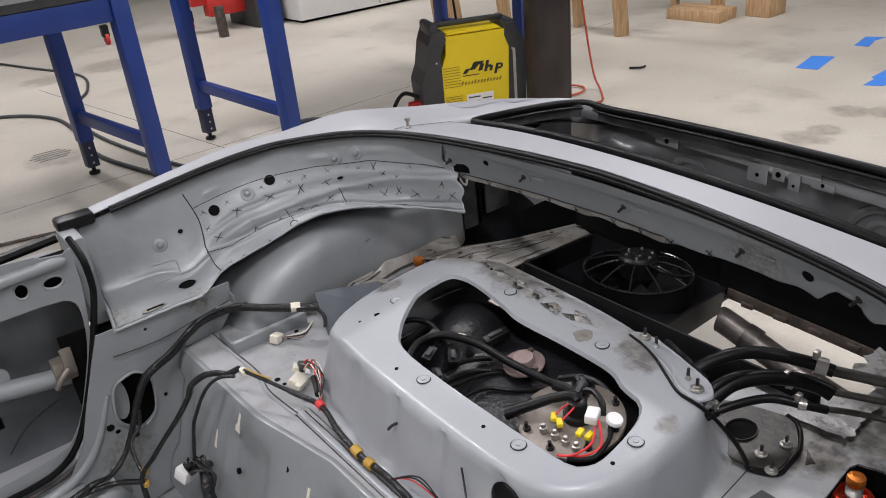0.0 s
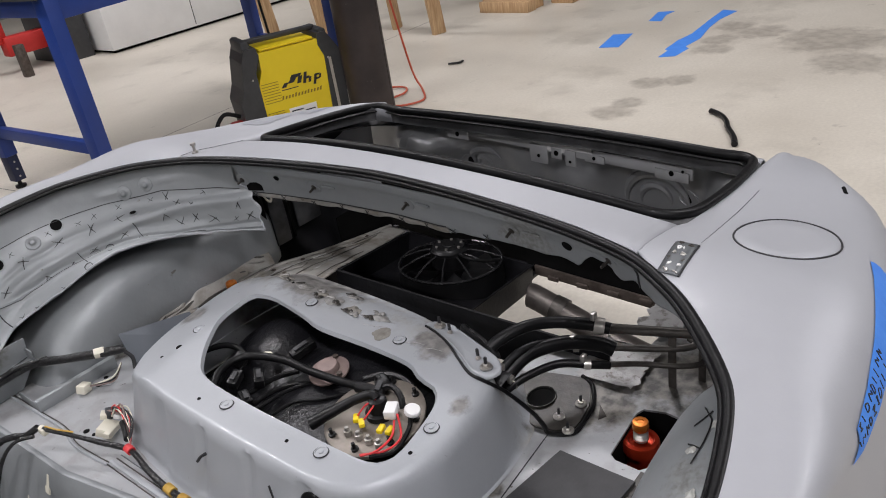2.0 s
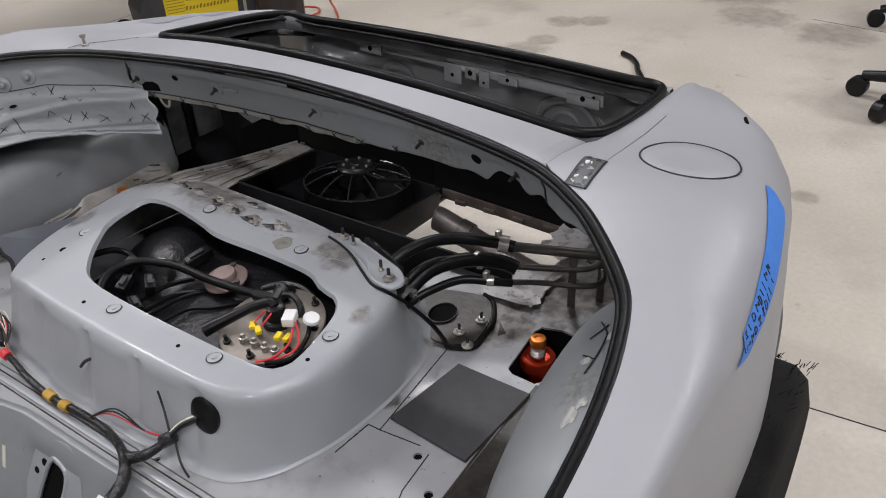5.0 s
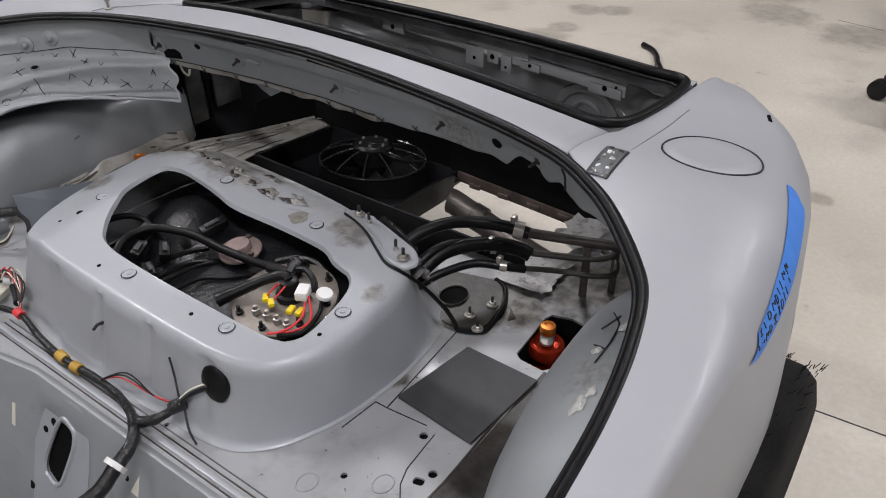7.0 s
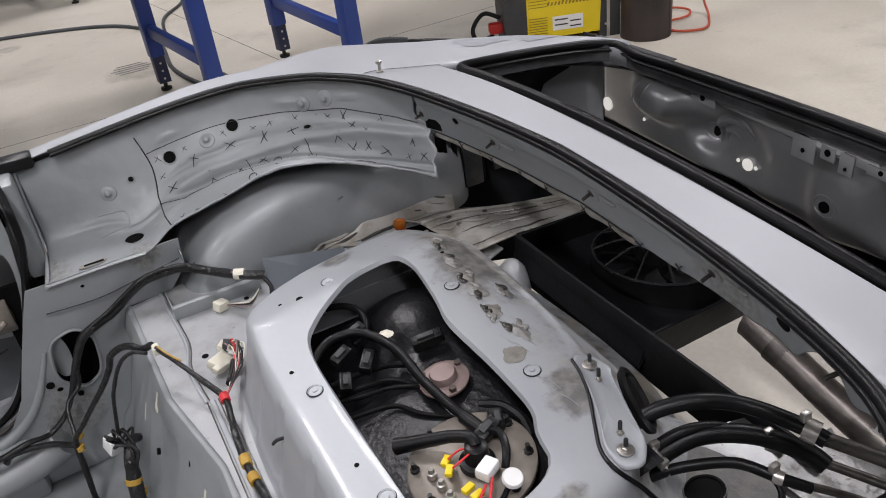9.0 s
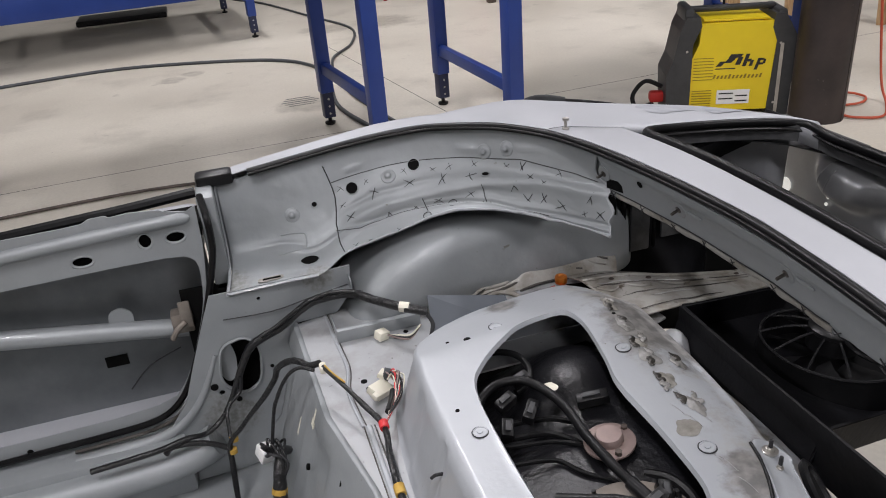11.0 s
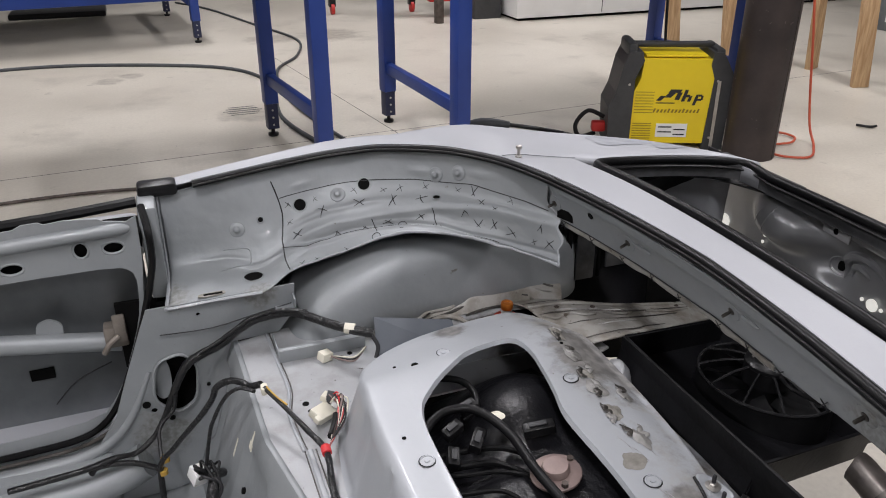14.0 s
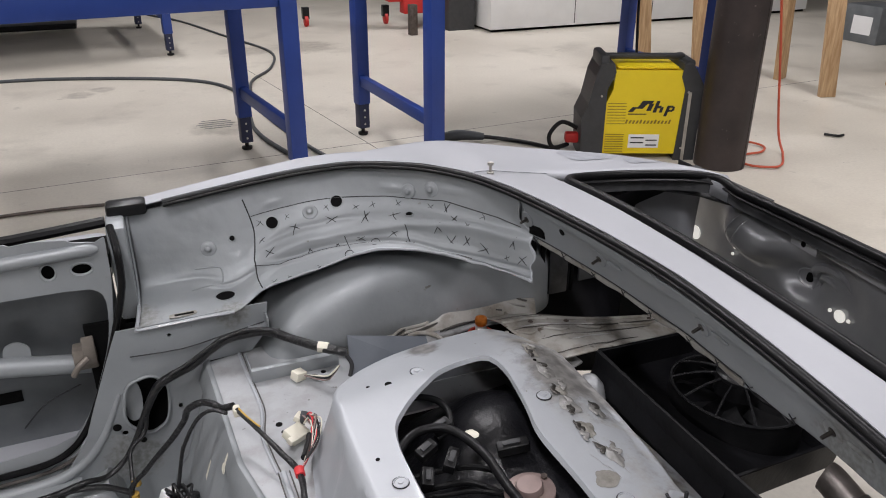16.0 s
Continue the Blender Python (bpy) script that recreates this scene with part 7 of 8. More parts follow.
for k in range(9):
    a = k * 0.7
    wire(h1, "coloured_wire", [(0.485 + 0.003 * (k % 3), 0.325 - 0.004 * (k // 3), 0.522), (0.497 + 0.006 * math.sin(a), 0.305 + 0.006 * math.cos(a), 0.538 + 0.002 * (k % 4)), (0.492 + 0.004 * math.cos(a), 0.275, 0.53), (0.475, 0.235, 0.525), (0.455, 0.20, 0.528)], 0.0016, (REDWIRE, IVORY, INK, PINK, INK)[k % 5])
for k, (x, y, z, a, mat) in enumerate(((0.492, 0.338, 0.512, 0.3, CABLE), (0.482, 0.345, 0.516, 1.0, IVORY), (0.497, 0.318, 0.519, 0.8, WHITE), (0.462, 0.297, 0.509, 0.6, IVORY), (0.488, 0.330, 0.526, 1.3, CABLE))):
    part("plug_shell", moved(box(-0.011, 0.011, -0.006, 0.006, -0.005, 0.005, 0.0015), Matrix.Translation((x, y, z)) @ Euler((0.3, 0.15, a)).to_matrix().to_4x4()), mat, h1, "small plug shell")
rnd = random.Random(17)
for k in range(12):
    p = Vector((0.492 + rnd.uniform(-0.012, 0.012), 0.322 + rnd.uniform(-0.012, 0.012), 0.522 + rnd.uniform(-0.004, 0.006)))
    wire(h1, "coloured_wire", [p, p + Vector((rnd.uniform(0.004, 0.014), rnd.uniform(-0.022, -0.008), rnd.uniform(0.0, 0.012))), Vector((0.490 + rnd.uniform(-0.01, 0.008), 0.272 + rnd.uniform(-0.01, 0.01), 0.523 + rnd.uniform(-0.004, 0.006))), Vector((0.462, 0.215, 0.526))], 0.0014, (REDWIRE, INK, PINK, INK, IVORY, RUSTY)[k % 6])
wire(h1, "black_boot", [(0.487, 0.285, 0.520), (0.478, 0.258, 0.520), (0.465, 0.230, 0.523)], [0.006, 0.007, 0.006], BLACK)
part("clip", box(0.376, 0.388, 0.338, 0.358, 0.548, 0.562, 0.003), IVORY, h1, "ivory harness clip")
wire(h1, "green_lead", [(0.385, 0.338, 0.566), (0.395, 0.318, 0.56), (0.41, 0.295, 0.553)], 0.0015, YTAPE)

h2 = thing("wiring_harness", "thick black wiring harness draped over the door post", "wiring")
main = [(0.600, 0.452, 0.555), (0.558, 0.475, 0.562), (0.52, 0.53, 0.556), (0.483, 0.590, 0.549), (0.448, 0.606, 0.546), (0.403, 0.608, 0.541), (0.369, 0.609, 0.523), (0.333, 0.610, 0.498), (0.294, 0.610, 0.483), (0.265, 0.610, 0.466), (0.243, 0.610, 0.43), (0.223, 0.610, 0.388), (0.205, 0.610, 0.351), (0.18, 0.605, 0.316), (0.146, 0.59, 0.30), (0.108, 0.572, 0.312), (0.056, 0.565, 0.306), (0.007, 0.565, 0.301), (-0.08, 0.565, 0.295)]
wire(h2, "main_loom", main, [0.009, 0.009, 0.009, 0.0095, 0.0095, 0.009, 0.009, 0.0085, 0.0075, 0.006, 0.0055, 0.0055, 0.006, 0.006, 0.006])
wire(h2, "side_loom", [(0.50, 0.575, 0.556), (0.455, 0.597, 0.556), (0.405, 0.600, 0.552), (0.365, 0.600, 0.532), (0.325, 0.603, 0.506), (0.29, 0.603, 0.49)], 0.0045)
wire(h2, "drop_lead", [(0.235, 0.600, 0.41), (0.226, 0.598, 0.375), (0.198, 0.577, 0.359), (0.193, 0.548, 0.334), (0.193, 0.523, 0.313)], 0.004)
wire(h2, "wrap_band", [(0.570, 0.469, 0.562), (0.553, 0.478, 0.563)], 0.0105, IVORY, "pale tape band", 2)
wire(h2, "bare_wires", [(0.595, 0.455, 0.555), (0.605, 0.44, 0.535), (0.598, 0.43, 0.515)], 0.004, INK)
wire(h2, "lower_loom", [(0.378, 0.355, 0.562), (0.362, 0.373, 0.549), (0.348, 0.398, 0.545), (0.331, 0.42, 0.537), (0.309, 0.44, 0.515), (0.30, 0.449, 0.488), (0.276, 0.468, 0.443), (0.241, 0.492, 0.39), (0.217, 0.507, 0.353), (0.19, 0.523, 0.312), (0.185, 0.52, 0.26), (0.18, 0.50, 0.18)], [0.006, 0.006, 0.006, 0.006, 0.006, 0.0055, 0.005, 0.005, 0.005, 0.006, 0.006])
wire(h2, "second_loom", [(0.366, 0.352, 0.552), (0.346, 0.375, 0.548), (0.327, 0.39, 0.532), (0.311, 0.402, 0.505), (0.297, 0.412, 0.471), (0.287, 0.419, 0.44), (0.27, 0.42, 0.36)], 0.0035)
for x, y, z in ((0.199, 0.528, 0.318), (0.192, 0.524, 0.292)):
    wire(h2, "yellow_band", [(x, y, z + 0.005), (x, y, z - 0.005)], 0.0085, YTAPE, "yellow tape band", 2)
wire(h2, "sill_lead", [(0.19, 0.522, 0.30), (0.14, 0.56, 0.30), (0.08, 0.575, 0.298), (0.06, 0.575, 0.285)], 0.006)

h3 = thing("wiring_harness", "tangle of black wires with a white plug on the floor pan", "wiring")
wire(h3, "thick_loom", [(0.30, 0.43, 0.335), (0.285, 0.415, 0.345), (0.275, 0.39, 0.325), (0.268, 0.375, 0.29), (0.255, 0.33, 0.22), (0.23, 0.27, 0.17)], [0.008, 0.010, 0.012, 0.014, 0.014, 0.014])
for t0 in (0.0, 0.03):
    wire(h3, "yellow_band", [(0.2685, 0.376, 0.297 - t0), (0.2665, 0.373, 0.288 - t0)], 0.0148, YTAPE, "yellow tape band", 2)
pl = part("white_plug", moved(box(-0.013, 0.013, -0.016, 0.016, -0.014, 0.014, 0.003), Matrix.Translation((0.254, 0.45, 0.327)) @ Euler((0.3, 0.2, 0.4)).to_matrix().to_4x4()), WHITE, h3, "white plug")
rnd = random.Random(9)
for k in range(9):
    p = Vector((0.262, 0.44, 0.33))
    q = Vector((0.27 + rnd.uniform(-0.02, 0.03), 0.42 + rnd.uniform(-0.03, 0.03), 0.36 + rnd.uniform(-0.01, 0.02)))
    wire(h3, "thin_wire", [p, q, Vector((0.285, 0.405, 0.34)) + Vector((rnd.uniform(-0.01, 0.01), rnd.uniform(-0.02, 0.02), 0)), Vector((0.27, 0.38, 0.30))], 0.0026, (INK, HARNESS, HARNESS)[k % 3])
for k in range(3):
    wire(h3, "floor_loom", [(0.18 - 0.03 * k, 0.50, 0.18), (0.16 - 0.05 * k, 0.40, 0.165), (0.2, 0.25 - 0.05 * k, 0.165), (0.23, 0.15, 0.165)], 0.007)
part("clip_connector", moved(box(-0.012, 0.012, -0.010, 0.010, -0.009, 0.009, 0.002), Matrix.Translation((0.515, 0.495, ZS + 0.012)) @ Euler((0.1, 0.2, 0.5)).to_matrix().to_4x4()), IVORY, h2, "ivory two-pin connector")
for k in range(3):
    wire(h2, "thin_wire", [(0.525, 0.49, ZS + 0.012), (0.545, 0.475 + 0.006 * k, ZS + 0.008), (0.565, 0.46, ZS + 0.012 + 0.004 * k), (0.585, 0.452, 0.53)], 0.0017, (PINK, INK, IVORY)[k])

# welding torch lying on the floor beyond the far fender
to = thing("welding_torch", "grey welding torch with a black lead on the floor", "torch")
part("handle", tube([(1.98, 3.29, 0.03), (2.08, 3.25, 0.04), (2.20, 3.20, 0.03)], [0.02, 0.032, 0.028, 0.02], 10, 4), CABLE, to)
part("lead", tube([(2.20, 3.20, 0.03), (2.31, 3.16, 0.015), (2.42, 3.02, 0.015), (2.50, 2.85, 0.015)], 0.012, 8, 6), BLACK, to)

# ---- workshop things ----
def bench_leg(parent, x, y, top, rot, w=0.075, d=0.075):
    m = Matrix.Translation((x, y, 0)) @ Matrix.Rotation(rot, 4, "Z")
    leg = part("leg", moved(box(-w / 2, w / 2, -d / 2, d / 2, 0.19, top, 0.004), m), BLUE, parent)
    part("inner_leg", moved(box(-w * 0.42, w * 0.42, -d * 0.42, d * 0.42, 0.045, 0.19, 0.003), m), NAVY, leg, "dark blue telescopic leg end")
    for k in range(3):
        part("pin_hole", moved(lathe([(0.006, 0), (0.006, 0.002)], 10), m @ Matrix.Translation((0, -d * 0.42, 0.07 + 0.042 * k)) @ Matrix.Rotation(math.pi / 2, 4, "X")), STEEL, leg)
    part("foot", lathe([(0.026, 0), (0.03, 0.004), (0.03, 0.016), (0.011, 0.02), (0.011, 0.05)], 14, (x, y, 0)), BLACK, leg, "black levelling foot")


def beam(parent, name, a, b, w, z0, z1, material):
    a, b = Vector((*a, 0)), Vector((*b, 0))
    r = math.atan2(b.y - a.y, b.x - a.x)
    part(name, moved(box(0, (b - a).length, -w / 2, w / 2, z0, z1, 0.003), Matrix.Translation(a) @ Matrix.Rotation(r, 4, "Z")), material, parent)


def bench(label, corners, top, group="blue workbenches"):
    """Corners: far right, near right, near left, far left."""
    b = thing("workbench", label, "workbench", group)
    fr, nr, nl, fl = corners
    rot = math.atan2(nr[1] - nl[1], nr[0] - nl[0])
    for x, y in corners:
        bench_leg(b, x, y, top, rot)
    for p, q in ((fr, nr), (fl, nl)):
        p, q = Vector(p), Vector(q)
        e = (q - p).normalized() * 0.038
        beam(b, "cross_rail", p + e, q - e, 0.04, 0.30, 0.36, BLUE)
        beam(b, "end_apron", p + e, q - e, 0.04, top - 0.08, top - 0.002, BLUE)
    for p, q in ((nl, nr), (fl, fr)):
        p, q = Vector(p), Vector(q)
        e = (q - p).normalized() * 0.04
        beam(b, "apron", p + e, q - e, 0.05, top - 0.10, top - 0.002, BLUE)
    c = [Vector(p) for p in corners]
    mid = sum(c, Vector((0, 0))) / 4
    lp = [tuple(mid + (p - mid) * 1.07) for p in c]
    part("tabletop", plate(lp[::-1], (), top + 0.035, 0.034), CHARCOAL, b, "dark worktop", smooth=False)
    return b


bench("blue steel workbench with a dark top and adjustable legs", [(0.895, 3.58), (1.0, 2.70), (-1.05, 2.50), (-1.13, 3.40)], 0.985)
bench("blue steel workbench with a dark top beside the welder", [(3.52, 3.74), (3.56, 2.95), (1.645, 2.60), (1.592, 3.61)], 1.02)
bench("blue steel workbench standing far back in the hall", [(0.74, 6.62), (0.56, 8.3), (-1.7, 8.0), (-1.5, 6.4)], 0.80)


def welder():
    k = thing("welding_machine", "yellow welding machine with black ends and handle on the floor", "welder", at=(0, 0, 0))
    m = Matrix.Translation((2.895, 2.70, 0.0)) @ Matrix.Rotation(radians(-23), 4, "Z") @ Matrix.Diagonal((1.10, 1.0, 1.13, 1))
    s = lambda *a: moved(box(*a), m)
    prof = [(-0.19, 0.03), (-0.19, 0.26), (-0.155, 0.34), (-0.15, 0.43), (0.17, 0.43), (0.19, 0.37), (0.19, 0.03)]
    v = [m @ Vector((x, y, z)) for y in (-0.13, 0.13) for x, z in prof]
    n = len(prof)
    part("side_panel", (v, [tuple(range(n)), tuple(range(2 * n - 1, n - 1, -1))] + [(i, i + n, (i + 1) % n + n, (i + 1) % n) for i in range(n)]), YELLOW, k, "yellow louvred side panel", smooth=False)

    def end(sx, nm):
        pr = [(0.185, 0.0), (0.29, 0.0), (0.30, 0.20), (0.27, 0.27), (0.245, 0.40), (0.22, 0.46), (0.16, 0.46), (0.15, 0.42), (0.185, 0.34)] if sx < 0 else [(0.17, 0.0), (0.27, 0.0), (0.275, 0.36), (0.24, 0.42), (0.215, 0.46), (0.17, 0.46), (0.165, 0.40), (0.188, 0.34)]
        vv = [m @ Vector((sx * x, y, z)) for y in (-0.138, 0.138) for x, z in pr]
        q = len(pr)
        fs = [tuple(range(q)), tuple(range(2 * q - 1, q - 1, -1))] + [(i, i + q, (i + 1) % q + q, (i + 1) % q) for i in range(q)]
        part(nm, (vv, fs), CHARCOAL, k, "black moulded end cover", smooth=False)

    end(-1, "front_cover")
    end(1, "rear_cover")
    part("handle", s(-0.20, 0.20, -0.022, 0.022, 0.462, 0.488, 0.01), CHARCOAL, k, "black carrying handle")
    for x in (-0.205, 0.205):
        part("handle_arm", s(x - 0.022, x + 0.022, -0.125, 0.125, 0.41, 0.475 if x > 0 else 0.497, 0.014), CHARCOAL, k, "black handle bracket")
    part("lid_window", s(-0.14, 0.15, -0.118, 0.118, 0.4345, 0.445, 0.004), YELLOW, k, "smoky yellow lid over the controls")
    part("top_label", s(-0.12, 0.12, -0.10, 0.10, 0.4305, 0.434), IVORY, k, "pale label on the lid", smooth=False)
    for i in range(8):
        part("louvre", s(-0.175, -0.085, -0.1315, -0.129, 0.175 + 0.014 * i, 0.178 + 0.014 * i), OCHRE, k, smooth=False)
        part("louvre", s(-0.175, -0.085, -0.1335, -0.129, 0.04 + 0.012 * i, 0.0425 + 0.012 * i), OCHRE, k, smooth=False)
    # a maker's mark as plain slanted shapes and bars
    def slant(x, z, w, h, sk):
        vv = [m @ Vector((a, y, b)) for y in (-0.1325, -0.129) for a, b in ((x, z), (x + w, z), (x + w + sk, z + h), (x + sk, z + h))]
        return vv, [(0, 1, 2, 3), (7, 6, 5, 4), (0, 4, 5, 1), (1, 5, 6, 2), (2, 6, 7, 3), (3, 7, 4, 0)]
    for sl in ((-0.075, 0.235, 0.024, 0.022, 0.02), (-0.038, 0.250, 0.032, 0.022, 0.022), (-0.02, 0.272, 0.055, 0.016, 0.012), (0.012, 0.240, 0.022, 0.034, 0.014), (0.044, 0.232, 0.016, 0.055, 0.016), (0.060, 0.252, 0.022, 0.012, 0.004), (0.074, 0.232, 0.014, 0.026, 0.008), (0.098, 0.214, 0.014, 0.050, 0.016), (0.114, 0.256, 0.026, 0.009, 0.003), (0.112, 0.236, 0.026, 0.009, 0.003), (0.136, 0.240, 0.010, 0.020, 0.004)):
        part("maker_mark", slant(*sl), INK, k, "slanted black shape of a maker's mark", smooth=False)
    for i in range(13):
        part("type_bar", slant(-0.085 + 0.0175 * i, 0.178, 0.0085, 0.015 if i % 4 else 0.019, 0.006), OCHRE, k, smooth=False)
    part("fine_print", slant(-0.075, 0.222, 0.09, 0.004, 0.001), INK, k, smooth=False)
    lab = part("warning_label", s(-0.06, 0.09, -0.1335, -0.129, 0.06, 0.125), WHITE, k, "white warning label", smooth=False)
    for i in range(4):
        part("print_bar", s(-0.05 if i % 2 else 0.025, 0.015 if i % 2 else 0.08, -0.1345, -0.132, 0.070 + 0.012 * i, 0.076 + 0.012 * i), INK, lab, smooth=False)
    for x, z in ((-0.21, 0.31), (0.205, 0.33), (0.20, 0.06)):
        part("screw", moved(lathe([(0.006, 0), (0.005, 0.003)], 10), m @ Matrix.Translation((x, -0.138, z)) @ Matrix.Rotation(math.pi / 2, 4, "X")), STEEL, k)
    part("side_strip", s(0.205, 0.22, -0.1405, -0.136, 0.0, 0.33), STEEL, k, smooth=False)
    part("connector", s(-0.36, -0.29, -0.06, 0.0, 0.06, 0.11, 0.012), RED, k, "red cable connector")
    part("lead", moved(tube([(-0.30, -0.03, 0.13), (-0.38, -0.03, 0.16), (-0.44, -0.05, 0.10), (-0.42, -0.06, 0.04), (-0.34, -0.03, 0.05)], 0.011, 8, 5), m), BLACK, k, "black welding lead")
    return k


welder()
tagged(part("column", lathe([(0.132, 0.0), (0.132, 4.6)], 40, (3.20, 2.35, 0)), BROWN), "dark brown painted round steel column", "column", kind="structure")
part("weld_seam", tube([(3.20 + 0.132 * math.cos(-1.2), 2.35 + 0.132 * math.sin(-1.2), z) for z in (0, 1.5, 3, 4.6)], 0.003, 6, 1), BROWN, bpy.data.objects["column"])

# cords and hoses on the floor
c = thing("air_hose", "orange-red hose hanging beside the column and curled on the floor", "hose")
part("hose", tube([(3.60, 2.62, 2.2), (3.61, 2.58, 1.2), (3.66, 2.50, 0.5), (3.66, 2.42, 0.12), (3.62, 2.32, 0.012), (3.45, 2.17, 0.012), (3.33, 2.22, 0.012), (3.30, 2.3, 0.012)], 0.0065, 8, 8), CORD, c)
part("hose_coil", tube([(3.38, 2.50, 0.012), (3.50, 2.56, 0.012), (3.60, 2.572, 0.014), (3.624, 2.472, 0.014), (3.534, 2.396, 0.013), (3.40, 2.41, 0.012)], 0.0065, 8, 6), CORD, c)
c = thing("power_cable", "long dark cable lying in bends on the concrete", "cable")
part("cable", tube([(-1.5, 5.8, 0.012), (-0.56, 5.94, 0.012), (0.1, 5.8, 0.012), (0.76, 5.48, 0.012), (1.03, 5.06, 0.012), (1.05, 4.5, 0.012), (1.0, 3.9, 0.012), (1.08, 3.4, 0.012), (1.2, 3.0, 0.012), (1.5, 2.6, 0.012)], 0.013, 8, 6), CABLE, c)
c = thing("power_cable", "thin dark cable looping behind the workbench", "cable")
part("cable", tube([(0.7, 9.2, 0.012), (1.01, 8.55, 0.012), (1.35, 7.3, 0.012), (1.58, 6.4, 0.012), (1.45, 5.7, 0.012), (1.2, 5.2, 0.012), (1.12, 4.4, 0.012), (1.2, 3.6, 0.012), (1.32, 3.1, 0.012), (1.6, 2.7, 0.012)], 0.011, 8, 6), CABLE, c)
c = thing("power_cable", "thin brown cable lying on the concrete by the bench", "cable")
part("cable", tube([(-2.0, 2.75, 0.01), (-0.4, 2.95, 0.01), (0.3, 2.9, 0.01), (0.9, 2.7, 0.01)], 0.008, 8, 6), RUSTY, c)
c = thing("extension_lead", "black cord hanging down behind the welder", "cord")
part("cord", tube([(3.28, 3.35, 2.0), (3.25, 3.3, 1.2), (3.2, 3.2, 0.7), (3.12, 3.05, 0.3), (3.1, 3.0, 0.012)], 0.008, 8, 6), BLACK, c)

# pine stands and lumber
def pine_stand(label, posts, beams):
    k = thing("sawhorse", label, "sawhorse", "pine sawhorses")
    for a, b in posts:
        a, b = Vector(a), Vector(b)
        q = Matrix.Translation(a) @ (b - a).to_track_quat("Z", "X").to_matrix().to_4x4()
        s = moved(box(-0.055, 0.055, -0.025, 0.025, 0, (b - a).length, 0.003), q)
        for p in s[0]:
            p.z = max(p.z, 0)
        part("leg", s, WOOD, k)
    for a, b in beams:
        a, b = Vector(a), Vector(b)
        q = Matrix.Translation(a) @ (b - a).to_track_quat("X", "Z").to_matrix().to_4x4()
        part("beam", moved(box(0, (b - a).length, -0.03, 0.03, -0.05, 0.05, 0.003), q), WOOD, k)
    return k


pine_stand("pine sawhorse made of bare lumber beside the column", [((4.95, 3.26, 0), (4.86, 3.30, 1.1)), ((5.08, 3.84, 0), (4.95, 3.80, 1.1)), ((5.95, 3.05, 0), (5.85, 3.15, 1.1)), ((6.1, 3.6, 0), (5.95, 3.55, 1.1))], [((4.85, 3.55, 1.12), (5.95, 3.35, 1.12))])
pine_stand("pine sawhorse made of bare lumber behind the welder", [((4.12, 4.3, 0), (3.99, 4.3, 1.1)), ((4.66, 4.3, 0), (4.53, 4.3, 1.1)), ((4.28, 4.75, 0), (4.15, 4.7, 1.1)), ((4.98, 4.65, 0), (4.80, 4.6, 1.1))], [((4.05, 4.55, 1.12), (4.6, 4.55, 1.12))])
lp = thing("lumber_offcuts", "short pine offcuts lying side by side", "lumber")
part("block", box(5.65, 5.78, 2.85, 3.36, 0.0, 0.09, 0.004), WOOD, lp)
part("block", box(5.80, 5.93, 2.87, 3.38, 0.0, 0.09, 0.004), WOOD, lp)
lg = thing("log_block", "rough sawn wooden block", "wood block")
part("block", box(6.0, 6.25, 2.62, 2.84, 0, 0.17, 0.01), WOOD, lg)

# white cabinet and red tool cart far behind
cb = thing("white_cabinet", "long low white cabinet", "cabinet")
part("body", box(3.9, 8.2, 6.62, 7.5, 0.03, 1.0, 0.004), WHITE, cb)
part("plinth", box(3.94, 8.2, 6.66, 7.5, 0.0, 0.03), VOID, cb, smooth=False)
for x in (4.9, 5.9, 6.9):
    part("door_gap", box(x - 0.003, x + 0.003, 6.616, 6.625, 0.05, 0.98), VOID, cb, smooth=False)
hoist = thing("engine_hoist", "red steel workshop hoist on casters", "hoist")
part("beam", box(3.15, 3.75, 7.15, 7.3, 0.16, 0.34, 0.01), RED, hoist)
part("beam", box(3.0, 3.2, 7.2, 7.4, 0.28, 1.6, 0.01), RED, hoist)
part("prop_leg", box(3.08, 3.16, 6.78, 6.86, 0.0, 0.30, 0.006), RUSTY, hoist)
for x, y in ((3.1, 7.62), (2.24, 7.75), (3.6, 7.5)):
    w = part("caster", moved(lathe([(0.05, -0.02), (0.06, -0.016), (0.06, 0.016), (0.05, 0.02)], 20), Matrix.Translation((x, y, 0.06)) @ Matrix.Rotation(math.pi / 2, 4, "Y")), RED, hoist, "red caster wheel")
    part("fork", box(x - 0.035, x + 0.035, y - 0.03, y + 0.05, 0.08, 0.20, 0.006), BLACK, w)
st = thing("stand_base", "flat black metal stand base", "stand")
part("base", box(-0.99, -0.05, 8.5, 8.95, 0.0, 0.06, 0.015), BLACK, st)
dk = thing("cabinet_foot", "dark steel cabinet beside the white one", "cabinet")
part("body", box(3.55, 3.85, 6.9, 7.6, 0.0, 1.0, 0.005), CHARCOAL, dk)
gb = thing("grey_box", "small grey cardboard box with a label on the floor", "box")
part("carton", box(7.0, 7.4, 4.6, 5.0, 0.0, 0.35, 0.004), GALV, gb)
part("label_patch", box(6.996, 6.9995, 4.68, 4.9, 0.08, 0.25), WHITE, gb, smooth=False)


# blue tape on the floor
def tape(loop, label):
    k = thing("tape_strip", label, "tape", "blue floor tape")
    part("strip", plate(loop, (), 0.0025, 0.002), TAPE, k, smooth=False)


tape([(4.706, 1.664), (5.036, 1.733), (5.077, 1.602), (4.735, 1.533)], "piece of blue masking tape stuck on concrete")
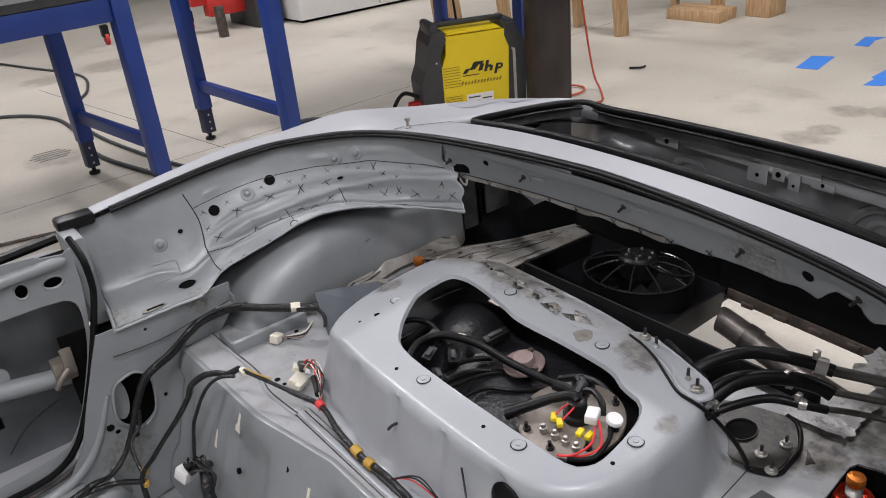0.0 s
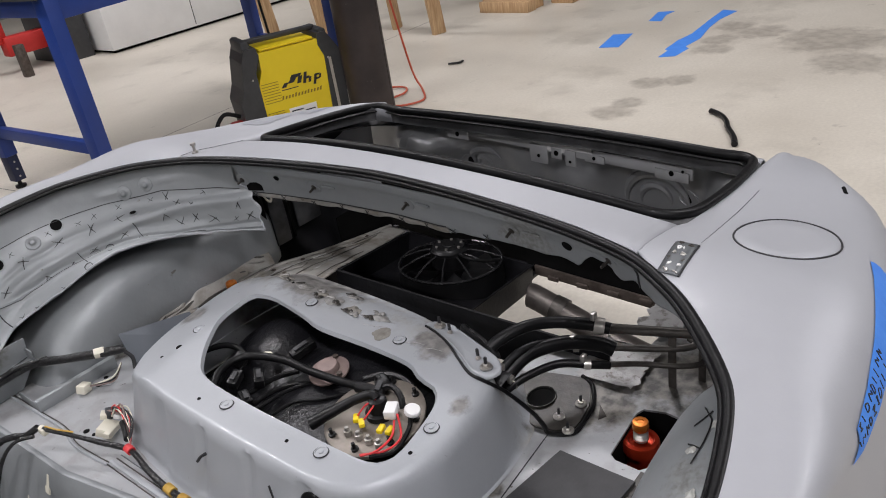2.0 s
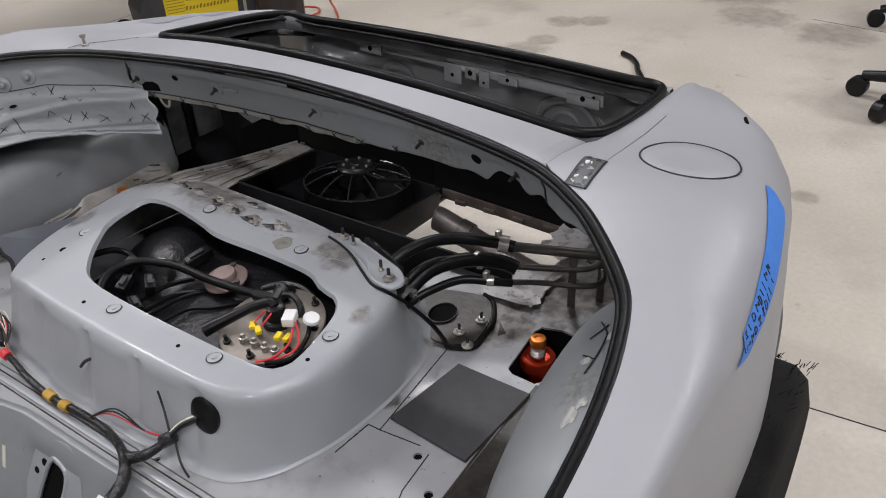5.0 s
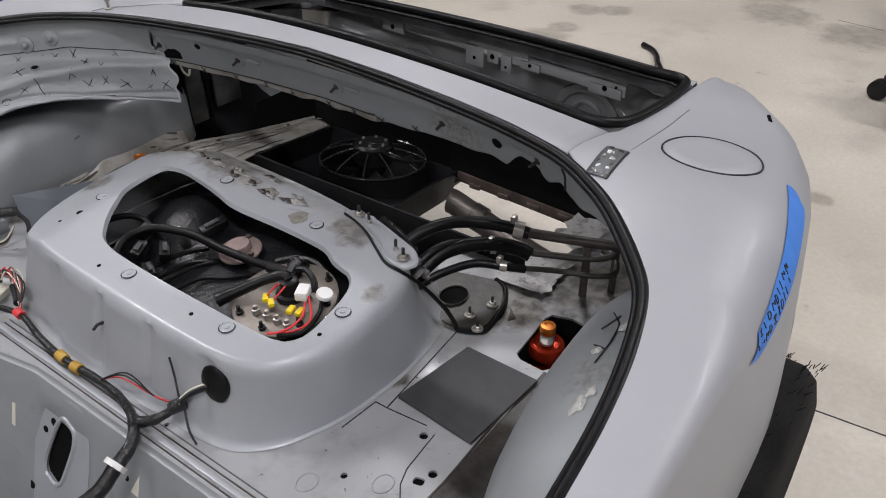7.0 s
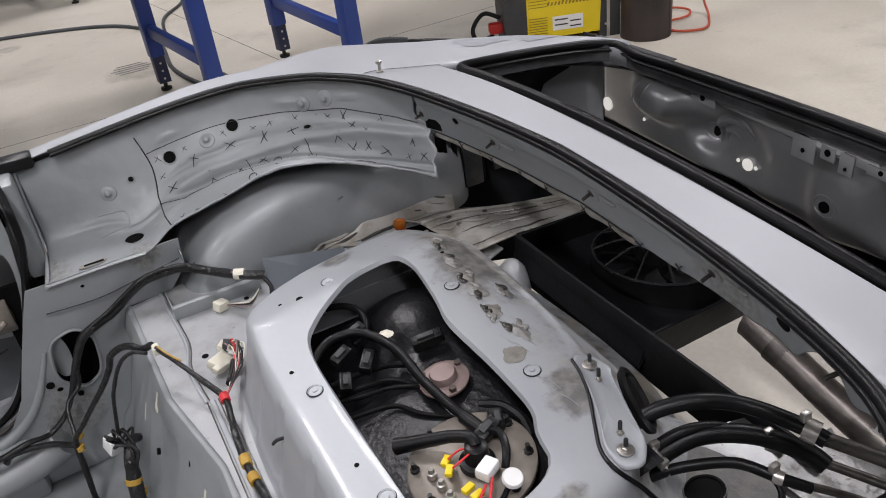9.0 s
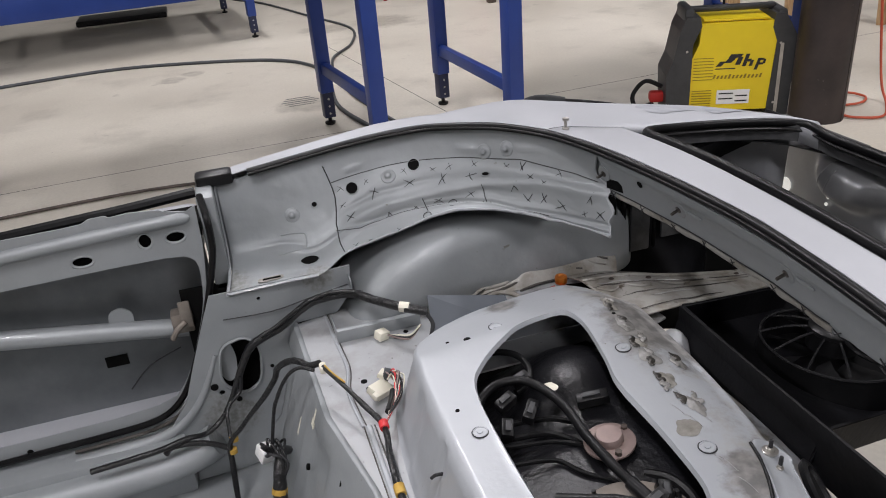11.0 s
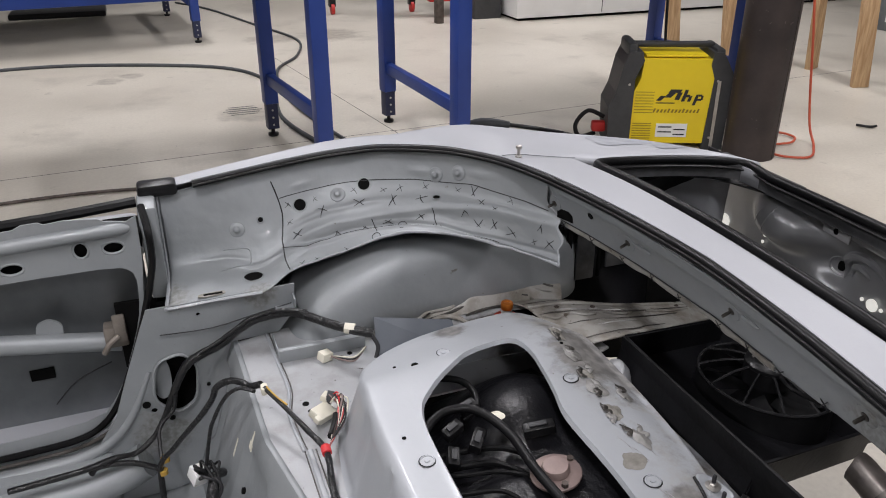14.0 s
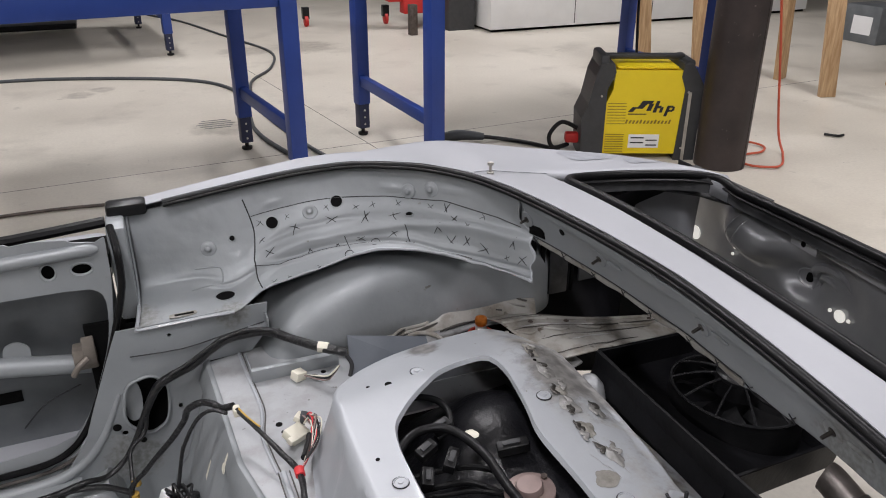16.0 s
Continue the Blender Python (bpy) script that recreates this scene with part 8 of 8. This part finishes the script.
tape([(4.544, 1.164), (4.70, 1.172), (4.72, 1.20), (4.936, 1.209), (5.11, 1.186), (5.45, 1.215), (5.773, 1.233), (5.739, 1.117), (5.50, 1.15), (5.262, 1.132), (5.004, 1.084), (4.80, 1.10), (4.76, 1.06), (4.582, 1.071)], "long torn strip of blue masking tape stuck on concrete")
tape([(5.425, 1.649), (5.698, 1.702), (5.735, 1.583), (5.62, 1.60), (5.428, 1.554)], "short piece of blue masking tape stuck on concrete")
sk = thing("black_rod", "bent black rubber rod lying on concrete", "rod")
part("rod", tube([(3.655, 0.475, 0.014), (3.612, 0.411, 0.014), (3.54, 0.355, 0.014), (3.461, 0.318, 0.014), (3.36, 0.255, 0.014), (3.27, 0.215, 0.014)], [0.014, 0.012, 0.013, 0.013, 0.015], 8, 4), BLACK, sk)
ds = thing("small_bolt", "small dark bolt lying on concrete", "bolt")
part("shank", tube([(4.15, 2.53, 0.012), (4.19, 2.47, 0.012), (4.24, 2.47, 0.012)], 0.008, 8, 3), BLACK, ds)
dr = thing("floor_drain", "round slotted floor drain", "drain", kind="structure")
for i in range(5):
    part("slot", box(0.68 + 0.02 * abs(i - 2), 0.92 - 0.02 * abs(i - 2), 4.08 + 0.045 * i, 4.089 + 0.045 * i, 0.0005, 0.002), GALV, dr, smooth=False)

# saw-cut joints in the concrete
j = thing("floor_joint", "narrow saw-cut joint in concrete", "floor joint", kind="structure")
for a, b in (((-6, 2.98), (1.56, 3.43)), ((1.2, 6.2), (1.62, 3.0)), ((1.55, 3.42), (5.5, 3.70)), ((1.585, -0.80), (1.60, -1.02)), ((1.60, -1.02), (1.66, -1.6)), ((4.66, -0.2), (4.57, -0.6)), ((4.57, -0.6), (4.3, -2.0))):
    part("cut", tube([(*a, 0.0), (*b, 0.0)], 0.0026, 5, 1, smooth=False, flat=0.3), INK, j)


# stool with casters behind the car
def stool():
    k = thing("rolling_stool", "black rolling workshop stool on five casters", "stool", "rolling stools", at=(3.58, -0.83, 0))
    part("stem", lathe([(0.03, 0.10), (0.03, 0.40), (0.02, 0.42)], 16), CHARCOAL, k)
    part("seat", lathe([(0.16, 0.42), (0.18, 0.44), (0.18, 0.48), (0.16, 0.50), (0.05, 0.505)], 28), BLACK, k)
    for i in range(5):
        a = 2 * math.pi * i / 5 + 1.40
        d = Vector((math.cos(a), math.sin(a), 0))
        leg = part("base_arm", tube([d * 0.02 + Vector((0, 0, 0.12)), d * 0.23 + Vector((0, 0, 0.09))], [0.03, 0.02], 10, 2), BLACK, k)
        part("caster", moved(lathe([(0.03, -0.025), (0.042, -0.02), (0.042, 0.02), (0.03, 0.025)], 18), Matrix.Translation(d * 0.24 + Vector((0, 0, 0.042))) @ Matrix.Rotation(a, 4, "Z") @ Matrix.Rotation(math.pi / 2, 4, "X")), BLACK, leg)
    return k


stool_near = stool()
copy_thing(stool_near, pose(4.72, -0.73, 0, 0, 0, 24))
